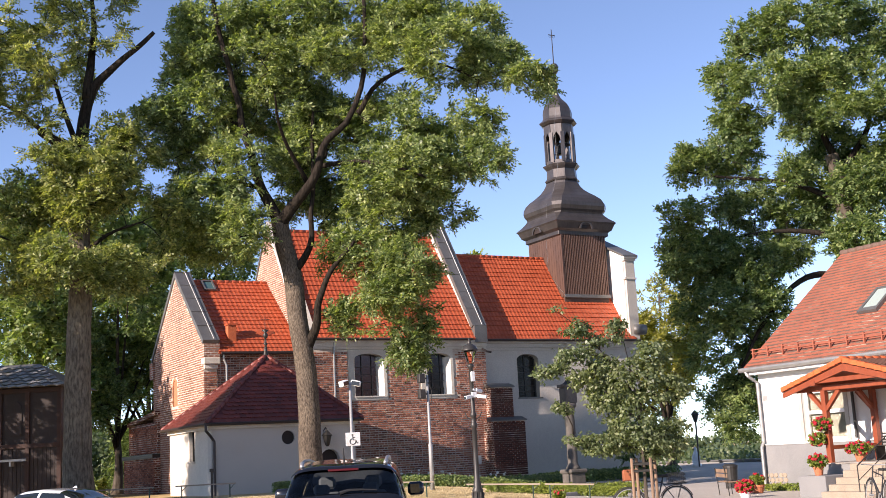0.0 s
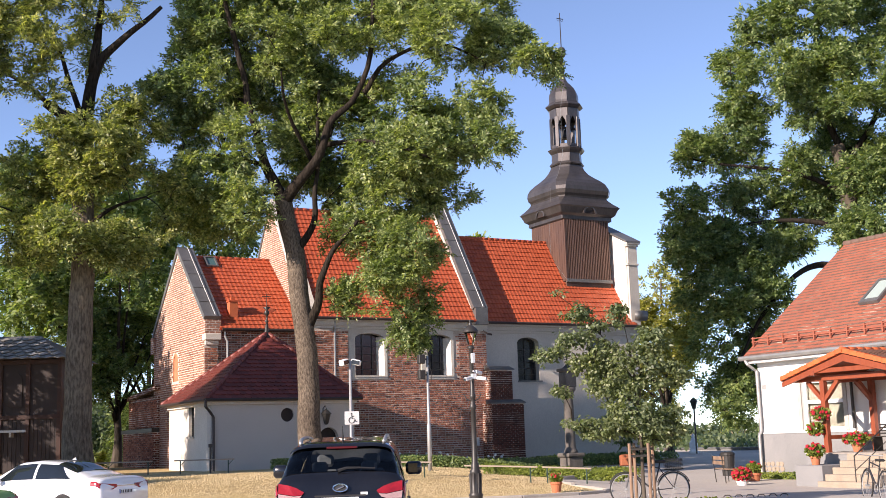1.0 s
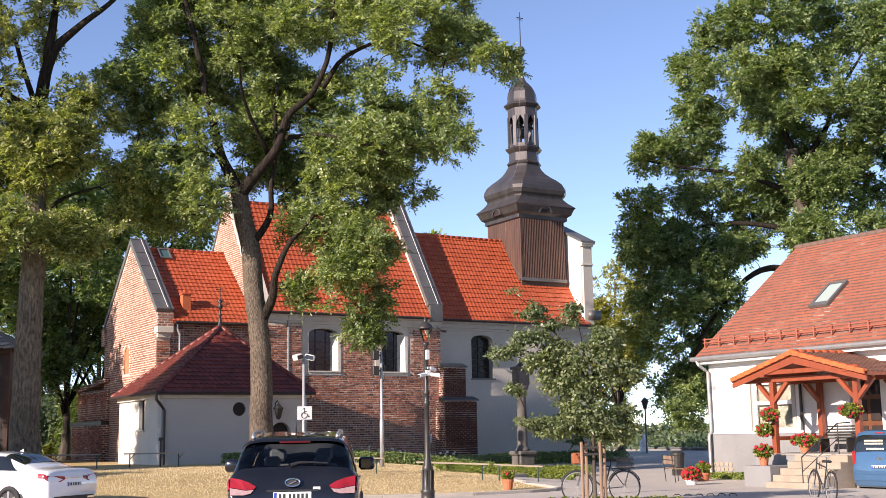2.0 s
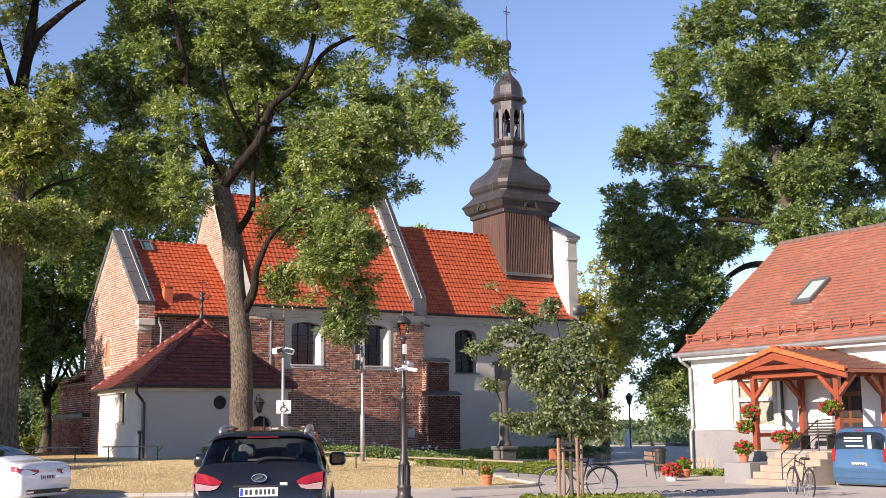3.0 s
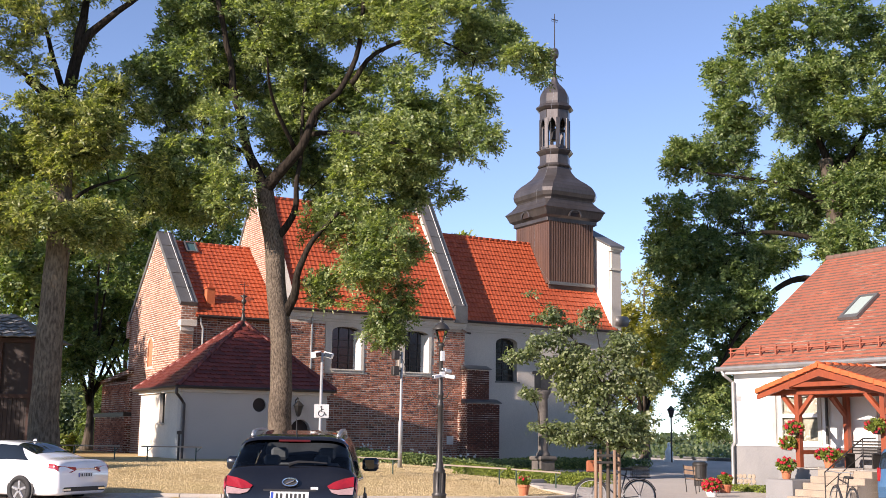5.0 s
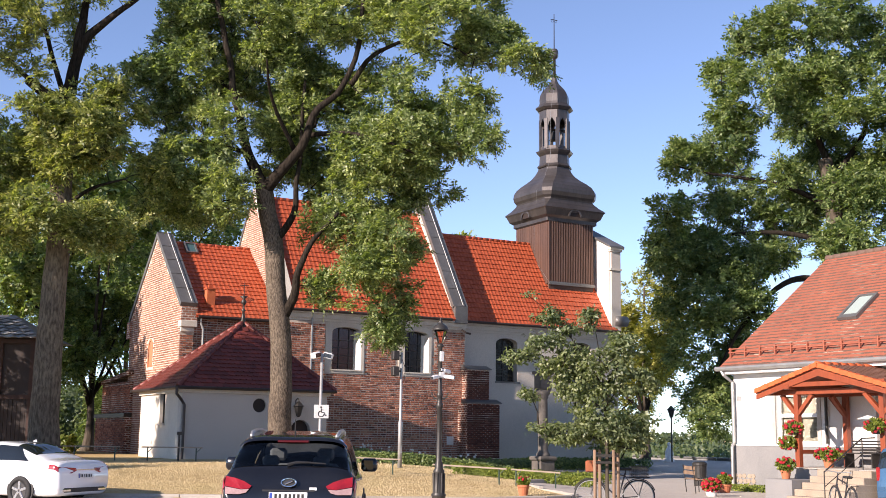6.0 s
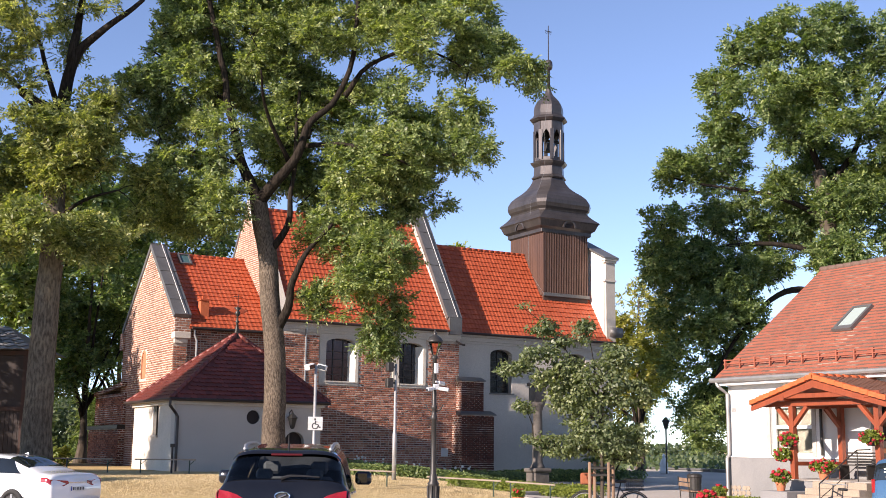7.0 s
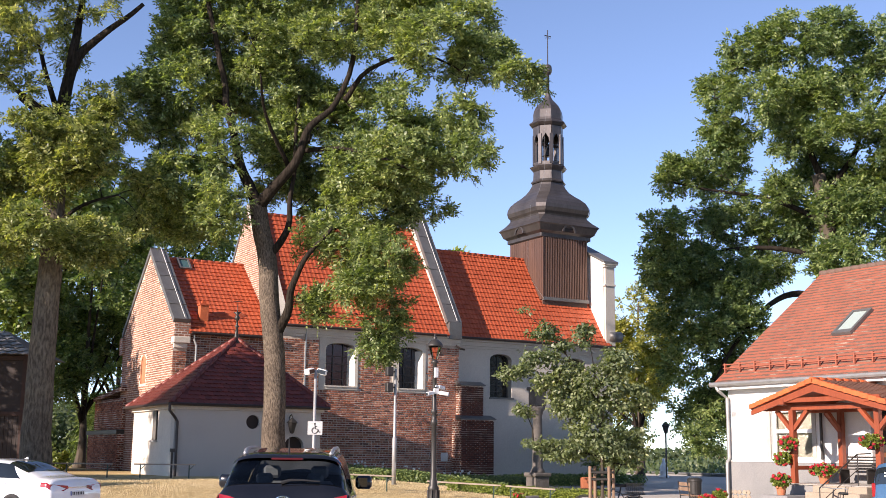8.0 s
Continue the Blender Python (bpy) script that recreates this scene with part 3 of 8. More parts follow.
slope_roof(28.84, CX1 - 0.2, 51.05, 11.8, EAVE_Y + 0.65, EAVE_Z + 0.03, 0.21, 0.3, 3)
# gutters
for x0, x1, y, z in ((AX0 + 0.7, BX0, 47.4, 6.45), (BX0 + 0.1, 28.0, EAVE_Y - 0.06, 7.04), (28.92, CX1 - 0.05, EAVE_Y + 0.59, 7.07)):
    bm = bmesh.new()
    tube(bm, [(x0, y, z), (x1, y, z)], 0.065, 8)
    part("gutter", bm, PIPE_BROWN, church, "dark brown gutter")
# skylight and chimney on the low roof
sl = Vector((0, A_MID - 47.45, 10.22 - 6.55)).normalized()
m = Matrix.Translation(Vector((16.15, 47.45, 6.55)) + sl * 4.75) @ Matrix(((1, 0, 0, 0), (0, sl.y, -sl.z, 0), (0, sl.z, sl.y, 0), (0, 0, 0, 1)))
sk = part("roof_window", _slab([(0, 0), (0.55, 0), (0.55, 0.8), (0, 0.8)], [[(0.07, 0.07), (0.48, 0.07), (0.48, 0.73), (0.07, 0.73)]], lambda u, v: Vector((u, v, 0.02)), (0, 0, 0.09)), METAL_GREY, church, at=m)
part("pane", bxm(0.07, 0.48, 0.07, 0.73, 0.03, 0.06), glass_mat("sky_glass", (0.06, 0.12, 0.12), 0.05), sk)
ch = part("chimney", bxm(16.22, 16.58, 48.0, 48.36, 6.4, 7.72), plain("orange_chimney_brick", (0.5, 0.13, 0.05), (0.44, 0.11, 0.045), 0.85, scale=5), church, "small orange chimney")
part("chimney_cap", bxm(16.18, 16.62, 47.96, 48.4, 7.72, 7.79), ROOF_NEW, ch)
part("chimney_pot", bxm(16.32, 16.48, 48.1, 48.26, 7.79, 7.93), ROOF_NEW, ch)
# low tiled dome on the slope beside the chimney
bm = bmesh.new()
lathe(bm, [(0.75, 0), (0.62, 0.12), (0.3, 0.2), (0.02, 0.23)], sides=24, squash=(1.3, 0.5))
part("roof_hatch", bm, ROOF_NEW, church, "low curved dome of red tile", smooth=True, at=Matrix.Translation((17.7, 48.55, 7.36)) @ Matrix.Rotation(math.atan2(sl.z, sl.y), 4, "X"))
# buttress: two stages, each with a sloping sheet-metal cap
z = GZ
for top, out, x0, x1, nxt in ((3.12, 0.85, 28.56, 30.35, 0.45), (4.72, 0.5, 28.76, 29.98, 0.1)):
    b = part("buttress", bxm(x0, x1, YW - out, YW + 0.02, z, top), BRICK, church, "dark red brick buttress")
    bm = bmesh.new()
    prism(bm, [(x0 - 0.08, YW - out - 0.1, top), (x0 - 0.08, YW - out - 0.1, top + 0.05), (x0 - 0.08, YW - nxt, top + 0.22), (x0 - 0.08, YW - nxt, top)], (x1 - x0 + 0.16, 0, 0))
    part("cap", bm, METAL_GREY, b, "dark sheet-metal cap")
    z = top


# stepped buttress at the back corner of the gable, running away to the south-east
for x0, x1, y0, y1, z0, z1 in ((AX0 - 0.3, AX0 + 0.6, 54.6, 60.4, GZ, 2.3), (AX0 - 0.15, AX0 + 0.55, 54.6, 59.9, 2.5, 3.95)):
    b = part("buttress", bxm(x0, x1, y0, y1, z0, z1), BRICK, church, "red brick buttress")
    bm = bmesh.new()
    prism(bm, [(x0 - 0.08, y1 + 0.1, z1 - 0.02), (x0 - 0.08, y0, z1 - 0.02 + (0.35 if z1 > 3 else 0)), (x0 - 0.08, y0, z1 + 0.18 + (0.35 if z1 > 3 else 0)), (x0 - 0.08, y1 + 0.1, z1 + 0.16)], (x1 - x0 + 0.12, 0, 0))
    part("cap", bm, IRON_DARK if z1 < 3 else BRICK, b)
# rain pipes
for pts, mt in (([(15.85, 47.55, 6.45), (15.85, 47.55, 6.2), (15.85, 47.2, 5.9), (15.85, 47.2, 5.2), (15.75, 47.4, 4.9)], PIPE_ZINC), ([(20.95, 47.55, 7.0), (20.95, 47.6, 6.4), (20.95, 47.6, 0.6)], PIPE_ZINC), ([(28.55, 47.4, 6.6), (28.75, 47.3, 6.45), (28.98, 47.3, 6.42)], PIPE_BROWN)):
    bm = bmesh.new()
    tube(bm, pts, 0.05, 8)
    part("rain_pipe", bm, mt, church)
bm = bmesh.new()
box(bm, BX0 + 0.002, 21.6, YW - 0.1, YW + 0.1, GZ, 6.58)
part("wall_pier", bm, MORTAR, church)
part("plaque", bxm(27.97, 28.33, YW - 0.03, YW + 0.02, 1.2, 1.58, bevel=0.006), PLASTER_WHITE, church, "small pale wall plaque")
# back walls close the building
part("back_wall", bxm(AX0 + 0.6, BX0, A_BACK - 0.8, A_BACK, GZ, 6.6), BRICK, church)
part("back_wall", bxm(BX0, 28.6, 2 * B_MID - YW - 0.8, 2 * B_MID - YW, GZ, 7.0), BRICK, church)
part("back_wall", bxm(28.6, CX1, 54.0, 54.7, GZ, 7.0), PLASTER_GREY, church)

# west screen wall with a moulded end
bm = _slab([(48.25, 6.6), (53.9, 6.6), (53.9, 11.7), (51.05, 12.9), (48.25, 11.55)], [], yz(38.0), (0.6, 0, 0))
part("screen_wall", bm, PLASTER_WHITE, church, "white plastered west gable screen")
part("screen_wall", bxm(38.0, 38.6, YN + 0.71, 54.5, GZ, 6.6), PLASTER_WHITE, church)
# north-facing end in grey: its shade is put into the plaster colour
part("pilaster", bxm(38.06, 38.66, 48.12, 48.26, 6.9, 11.3), PLASTER_GREY, church)
for z0, z1, o in ((11.3, 11.42, 0.06), (11.42, 11.56, 0.14), (10.3, 10.4, 0.05)):
    part("moulding", bxm(37.98 - o * 0.4, 38.66 + o, 48.12 - o, 48.3, z0, z1), PLASTER_CREAM, church)
bm = bmesh.new()
prism(bm, [(37.85, 47.95, 11.58), (37.85, 51.05, 13.05), (37.85, 51.05, 12.92), (37.85, 47.95, 11.5)], (0.95, 0, 0))
part("coping", bm, METAL_GREY, church)
bm = bmesh.new()
tube(bm, [(38.3, 48.2, 7.65), (38.95, 48.0, 7.62)], 0.27, 14)
part("rain_head", bm, METAL_GREY, church, "dark rounded metal rain head", smooth=True)

# bell turret
TX, TY = 36.35, 50.85
tower = part("bell_turret", bxm(TX - 1.42, TX + 1.42, TY - 1.5, TY + 1.5, 8.4, 13.0), WOOD_TOWER, church, "brown boarded bell turret")
# slat brown lightened, with a dark sheet behind painting the shade between slats
WOOD_SLAT = plain("brown_louvre_slats", (0.17, 0.1, 0.075), (0.13, 0.075, 0.055), 0.6, scale=2, fine=18, stretch=(1, 1, 0.15))
part("louvre_backing", bxm(TX - 1.41, TX + 1.41, TY - 1.505, TY - 1.49, 9.6, 12.9), WOOD_DARK, tower)
for i in range(26):
    x = TX - 1.4 + 2.8 * (i + 0.5) / 26
    part("slat", bxm(x - 0.026, x + 0.026, TY - 1.6, TY - 1.506, 9.62, 12.85), WOOD_SLAT, tower)
part("skirting_board", bxm(TX - 1.47, TX + 1.47, TY - 1.62, TY - 1.49, 9.45, 9.62), METAL_GREY, tower)
part("flashing", bxm(TX - 1.49, TX - 1.4, TY - 1.61, TY + 1.5, 9.5, 13.0), WOOD_TOWER, tower)
for i in range(14):
    y = TY - 1.5 + 3.0 * (i + 0.5) / 14
    part("board", bxm(TX - 1.505, TX - 1.488, TY - 1.5 + 3.0 * i / 14 + 0.008, TY - 1.5 + 3.0 * (i + 1) / 14 - 0.008, 9.5, 12.99), WOOD_TOWER, tower)


def ring_pts(r, z, corner):
    """Eight points of a square with cut corners; corner 0 keeps the square."""
    c = r * (1 - corner)
    return [Vector((TX + sx, TY + sy, z)) for sx, sy in ((r, -c), (r, c), (c, r), (-c, r), (-r, c), (-r, -c), (-c, -r), (c, -r))]


def stacked(name, rows, parent, material, smooth=False, label=""):
    bm = bmesh.new()
    rings = [[bm.verts.new(p) for p in ring_pts(*row)] for row in rows]
    for r0, r1 in zip(rings, rings[1:]):
        for k in range(8):
            bm.faces.new((r0[k], r0[(k + 1) % 8], r1[(k + 1) % 8], r1[k]))
    bm.faces.new(rings[0][::-1])
    bm.faces.new(rings[-1])
    bmesh.ops.recalc_face_normals(bm, faces=bm.faces)
    return part(name, bm, material, parent, label, smooth)


helm = stacked("helm", [(1.5, 12.75, 0.02), (1.62, 12.82, 0.02), (1.62, 13.0, 0.02), (1.78, 13.12, 0.02), (1.9, 13.42, 0.02), (1.97, 13.5, 0.02), (1.9, 13.58, 0.02), (1.74, 13.74, 0.05), (1.62, 13.92, 0.1), (1.58, 14.02, 0.14), (1.6, 14.1, 0.16),
                        (1.7, 14.22, 0.18), (1.76, 14.42, 0.2), (1.75, 14.62, 0.22), (1.66, 14.84, 0.24), (1.48, 15.05, 0.28), (1.26, 15.24, 0.33), (1.06, 15.45, 0.4), (0.92, 15.68, 0.46), (0.82, 15.9, 0.5), (0.79, 16.04, 0.52)], tower, COPPER, label="dark copper onion helm")
for s in (0, 1, 2, 3):
    bm = bmesh.new()
    pts = []
    for a in range(0, 181, 15):
        pts.append((0.42 * math.cos(radians(a)), 0.42 * math.sin(radians(a)) * 0.95))
    inner = [(0.8 * u, 0.8 * v) for u, v in pts]
    slab(bm, pts + inner[::-1], [], lambda u, v: Vector((u, -1.93, 13.12 + v)), (0, 0.6, 0))
    d = part("eyebrow_hood", bm, COPPER, helm, at=Matrix.Translation((TX, TY, 0)) @ Matrix.Rotation(s * math.pi / 2, 4, "Z"))
    bm = bmesh.new()
    slab(bm, inner, [], lambda u, v: Vector((u, -1.86, 13.12 + v)), (0, 0.3, 0))
    part("louvre", bm, WOOD_DARK, helm, at=Matrix.Translation((TX, TY, 0)) @ Matrix.Rotation(s * math.pi / 2, 4, "Z"))
C8 = 0.5858
stacked("neck", [(0.86, 16.04, C8), (0.9, 16.1, C8), (0.78, 16.24, C8), (0.76, 16.7, C8), (0.9, 16.85, C8), (0.96, 16.95, C8), (0.78, 17.02, C8)], tower, COPPER)
lantern = stacked("lantern_floor", [(0.78, 17.0, C8), (0.76, 17.1, C8)], tower, COPPER)
ang8 = [radians(22.5 + 45 * k) for k in range(8)]
for k in range(8):
    a = ang8[k]
    rr = 0.8
    mt = Matrix.Translation((TX + rr * math.cos(a), TY + rr * math.sin(a), 0)) @ Matrix.Rotation(a, 4, "Z")
    part("lantern_post", bxm(-0.09, 0.05, -0.1, 0.1, 17.08, 18.75), COPPER, tower, at=mt)
    b = a + radians(22.5)
    mt = Matrix.Translation((TX + 0.74 * math.cos(b), TY + 0.74 * math.sin(b), 0)) @ Matrix.Rotation(b + math.pi / 2, 4, "Z")
    bm = _slab([(-0.3, 18.3), (-0.2, 18.3), (-0.17, 18.5), (0, 18.78), (0.17, 18.5), (0.2, 18.3), (0.3, 18.3), (0.3, 19.3), (-0.3, 19.3)], [], lambda u, v: Vector((u, 0.02, v)), (0, -0.06, 0))
    part("lantern_arch", bm, COPPER, tower, at=mt)
    part("lantern_rail", bxm(-0.3, 0.3, -0.02, 0.03, 17.08, 17.22), COPPER, tower, at=mt)
bm = bmesh.new()
lathe(bm, [(0.3, 17.5), (0.27, 17.56), (0.2, 17.75), (0.16, 17.95), (0.05, 18.02)], (TX, TY, 0.15), 16)
part("bell", bm, IRON_DARK, tower, "dark bronze bell", smooth=True)
part("bell_beam", bxm(TX - 0.75, TX + 0.75, TY - 0.06, TY + 0.06, 18.2, 18.32), WOOD_DARK, tower)
cap = stacked("lantern_cap", [(0.76, 19.2, C8), (0.86, 19.26, C8), (0.98, 19.38, C8), (0.95, 19.44, C8), (0.8, 19.56, C8), (0.76, 19.7, C8), (0.77, 19.9, C8), (0.73, 20.15, C8), (0.62, 20.4, C8), (0.44, 20.62, C8), (0.28, 20.8, C8), (0.18, 21.0, C8), (0.11, 21.25, C8), (0.08, 21.4, C8)], tower, COPPER)
bm = bmesh.new()
lathe(bm, [(0.09, 21.3), (0.085, 22.3), (0.17, 22.33), (0.23, 22.45), (0.24, 22.6), (0.22, 22.75), (0.15, 22.86), (0.03, 22.9), (0.022, 24.9)], (TX, TY, 0), 14)
part("spire_rod", bm, COPPER, tower, "slender spire rod with a ball", smooth=True)
bm = bmesh.new()
box(bm, TX - 0.22, TX + 0.22, TY - 0.015, TY + 0.015, 24.55, 24.58)
for sx in (-1, 1):
    tube(bm, [(TX + sx * (0.12 + 0.07 * math.sin(a)), TY, 24.48 + 0.07 * math.cos(a)) for a in [i * math.pi / 4 for i in range(9)]], 0.01, 5)
part("cross", bm, IRON_DARK, tower)
bm = bmesh.new()
tube(bm, [(TX - 0.6, TY - 0.8, 20.2), (TX - 0.95, TY - 1.0, 18.9), (TX - 0.85, TY - 0.85, 16.4), (TX - 1.26, TY - 0.9, 15.3), (TX - 1.79, TY - 0.9, 14.5), (TX - 1.68, TY - 0.7, 13.9), (TX - 1.55, TY - 0.3, 13.2), (TX - 1.53, TY - 0.3, 10.9), (TX - 1.55, TY - 1.75, 9.5)], 0.005, 6)
part("conductor", bm, PIPE_ZINC, tower, "thin grey lightning conductor")

# ---- annexe ----
annexe = thing("annexe", "low cream plastered annexe with a dark red pyramid roof", "annexe")
NX0, NX1, NY0, NY1, NZ = 13.72, 19.64, 42.77, 48.4, 3.22
APEX = Vector((17.0, 45.55, 6.15))
door = arch(18.12, 18.95, 0.3, 1.75, 0.41)
# front greyer than the cream sides: its shade is put into the colour
bm = _slab([(NX0, GZ), (NX1, GZ), (NX1, NZ), (NX0, NZ)], [[(16.8 + 0.27 * math.cos(a * math.pi / 10), 2.68 + 0.27 * math.sin(a * math.pi / 10)) for a in range(20)], door], lambda u, v: Vector((u, NY0, v)), (0, 0.45, 0))
part("front_wall", bm, PLASTER_GREY, annexe, "plaster greyed for the shade on this side")
lw = [(44.92, 1.95), (45.62, 1.95), (45.62, 3.1), (44.92, 3.1)]
bm = _slab([(NY0 + 0.45, GZ), (NY1, GZ), (NY1, NZ), (NY0 + 0.45, NZ)], [lw], yz(NX0 + 0.002), (0.45, 0, 0))
part("side_wall", bm, PLASTER_CREAM, annexe)
part("side_wall", bxm(NX1 - 0.45, NX1 - 0.002, NY0 + 0.45, YW, GZ, NZ), PLASTER_CREAM, annexe)
part("back_wall", bxm(NX0 + 0.46, 14.98, NY1 - 0.4, NY1, GZ, NZ), PLASTER_CREAM, annexe)
part("cornice", bxm(NX0 - 0.1, NX1 + 0.1, NY0 - 0.1, NY0 + 0.3, NZ - 0.12, NZ + 0.08), PLASTER_CREAM, annexe)
part("cornice", bxm(NX0 - 0.1, NX0 + 0.3, NY0 + 0.302, NY1, NZ - 0.12, NZ + 0.08), PLASTER_CREAM, annexe)
part("cornice", bxm(NX1 - 0.3, NX1 + 0.1, NY0 + 0.302, YW, NZ - 0.12, NZ + 0.08), PLASTER_CREAM, annexe)
bm = bmesh.new()
slab(bm, [(16.8 + 0.27 * math.cos(a * math.pi / 10), 2.68 + 0.27 * math.sin(a * math.pi / 10)) for a in range(20)], [], lambda u, v: Vector((u, NY0 + 0.1, v)), (0, 0.1, 0))
part("oculus", bm, WOOD_DARK, annexe, "round dark vent grille")
part("door_leaf", _slab(door, [], lambda u, v: Vector((u, NY0 + 0.25, v)), (0, 0.06, 0)), WOOD_DARK, annexe, "dark arched door")
part("window_pane", bxm(NX0 + 0.2, NX0 + 0.23, 44.92, 45.62, 1.95, 3.1), GLASS_DARK, annexe)
for y in (44.92, 45.25, 45.58):
    part("window_frame", bxm(NX0 + 0.13, NX0 + 0.2, y, y + 0.05, 1.95, 3.1), IRON_DARK, annexe)
part("window_sill", bxm(NX0 - 0.07, NX0 + 0.13, 44.85, 45.7, 1.88, 1.95), PLASTER_GREY, annexe)
EX0, EX1, EY0, EY1, EZ = 13.47, 19.9, 42.52, 48.68, 3.34
bm = bmesh.new()
cs = [bm.verts.new(p) for p in ((EX0, EY0, EZ), (EX1, EY0, EZ), (EX1, EY1, EZ), (EX0, EY1, EZ))]
lo = [bm.verts.new(v.co - Vector((0, 0, 0.1))) for v in cs]
tip = bm.verts.new(APEX - Vector((0, 0, 0.02)))
for k in range(4):
    bm.faces.new((cs[k], cs[(k + 1) % 4], tip))
    bm.faces.new((lo[k], lo[(k + 1) % 4], cs[(k + 1) % 4], cs[k]))
bm.faces.new(lo[::-1])
aroof = part("pyramid_roof", bm, TILE_DARK, annexe, "dark red clay tiles")
for pts in ([(EX0 - 0.05, EY0 - 0.06, EZ - 0.06), (EX1, EY0 - 0.06, EZ - 0.06)], [(EX0 - 0.06, EY0 - 0.05, EZ - 0.06), (EX0 - 0.06, EY1, EZ - 0.06)]):
    bm = bmesh.new()
    tube(bm, pts, 0.06, 8)
    part("gutter", bm, PIPE_BROWN, annexe, "dark brown gutter")
bm = bmesh.new()
tube(bm, [(EX0 - 0.05, EY0 - 0.06, EZ - 0.06), (EX0 - 0.05, EY0 - 0.06, EZ - 0.3), (NX0 - 0.02, NY0 - 0.09, EZ - 0.55), (NX0 + 0.08, NY0 - 0.09, EZ - 0.7), (NX0 + 0.08, NY0 - 0.09, 0.55)], 0.055, 8)
part("rain_pipe", bm, PIPE_BROWN, annexe, "dark brown rain pipe")
bm = bmesh.new()
lathe(bm, [(0.26, -0.28), (0.15, -0.08), (0.09, 0.1), (0.06, 0.3), (0.045, 0.42), (0.1, 0.48), (0.045, 0.54), (0.04, 0.7), (0.09, 0.76), (0.11, 0.86), (0.045, 0.95), (0.16, 1.06), (0.04, 1.08), (0.014, 1.13), (0.012, 1.62)], APEX, 14)
fin = part("finial", bm, IRON_DARK, annexe, "dark turned metal finial with a cross", smooth=True)
part("cross_arm", bxm(APEX.x - 0.2, APEX.x + 0.2, APEX.y - 0.012, APEX.y + 0.012, APEX.z + 1.5, APEX.z + 1.53), IRON_DARK, fin)
# ---- house ----
house = thing("house", "white plastered house with grey plinth and weathered red tiled roof", "house")
HX, HY1, HY0 = 30.0, 30.77, 8.0
HG = -0.4
wall_in = lambda u, v: Vector((HX, u, v))
HWIN = [(26.96, 1.42), (28.79, 1.42), (28.79, 3.15), (26.96, 3.15)]
HDOOR = [(23.43, 0.78), (24.61, 0.78), (24.61, 3.25), (23.43, 3.25)]
bm = _slab([(HY0, 1.4), (23.43, 1.4), (23.43, 3.25), (24.61, 3.25), (24.61, 1.4), (HY1, 1.4), (HY1, 4.1), (HY0, 4.1)], [[(26.96, 1.46), (28.79, 1.46), (28.79, 3.15), (26.96, 3.15)]], wall_in, (0.45, 0, 0))
part("front_wall", bm, PLASTER_WHITE, house, "white plaster")
part("plinth", bxm(HX - 0.06, HX + 0.45, 24.612, HY1 + 0.06, HG, 1.4), PLINTH_GREY, house, "grey painted plinth")
part("plinth", bxm(HX - 0.06, HX + 0.45, HY0, 23.428, HG, 1.4), PLINTH_GREY, house)
part("plinth_ledge", bxm(HX - 0.09, HX + 0.02, 24.62, HY1 + 0.1, 1.4, 1.44), PLASTER_WHITE, house)
bm = _slab([(HX + 0.452, HG), (40.4, HG), (40.4, 4.1), (35.2, 8.3), (HX + 0.452, 4.3)], [], lambda u, v: Vector((u, HY1, v)), (0, -0.4, 0))
part("gable_wall", bm, PLASTER_WHITE, house)
part("gable_wall", bxm(HX, 40.4, HY0 - 0.4, HY0, HG, 4.2), PLASTER_WHITE, house)
part("back_wall", bxm(40.0, 40.4, HY0, HY1 - 0.4, HG, 4.2), PLASTER_WHITE, house)
ru = Vector((35.23 - 29.5, 0, 8.56 - 4.1))
bm = bmesh.new()
prism(bm, [(29.5, HY1 + 0.25, 4.08), (35.23, HY1 + 0.25, 8.54), (40.96, HY1 + 0.25, 4.08), (40.9, HY1 + 0.25, 3.98), (35.23, HY1 + 0.25, 8.3), (29.56, HY1 + 0.25, 3.98)], (0, HY0 - HY1 - 0.6, 0))
hroof = part("roof", bm, TILE_HOUSE, house, "weathered brick-red clay tiles")
spots = tile_rows(None, None, None, 17.0, ru.length + 0.04, 0.19, 0.2)
o = Vector((29.5, HY1 + 0.25, 4.1)) - ru.normalized() * 0.04
me = tile_mesh("tiles", Vector((29.5, HY1 + 0.25 - 17.0, 4.1)) - ru.normalized() * 0.04, (0, 1, 0), ru, spots, 0.19, 0.2, ROOF_OLD, seed=9)
# the outward side of the courses faces the sky
me.flip_normals()
t = new("tiles", me)
t.parent = hroof
tagged(t, kind="stuff")


def gutter_run(pts, r, mt, parent, name="gutter"):
    bm = bmesh.new()
    tube(bm, pts, r, 8)
    return part(name, bm, mt, parent)


gutter_run([(29.5, HY1 + 0.35, 4.06), (29.5, HY0, 4.06)], 0.085, PIPE_ZINC, house)
part("fascia", bxm(29.6, HX, HY0, HY1 + 0.2, 3.88, 4.02), WHITE_PAINT, house)
gutter_run([(29.52, HY1 + 0.1, 4.02), (29.55, HY1 + 0.02, 3.85), (29.86, HY1 - 0.08, 3.6), (29.88, HY1 - 0.08, 1.5), (29.78, HY1 - 0.08, 1.35), (29.78, HY1 - 0.08, -0.1)], 0.06, PIPE_ZINC, house, "rain_pipe")
gutter_run([(29.9, 26.5, 3.5), (29.9, 26.5, 1.5)], 0.05, IRON_DARK, house, "rain_pipe")
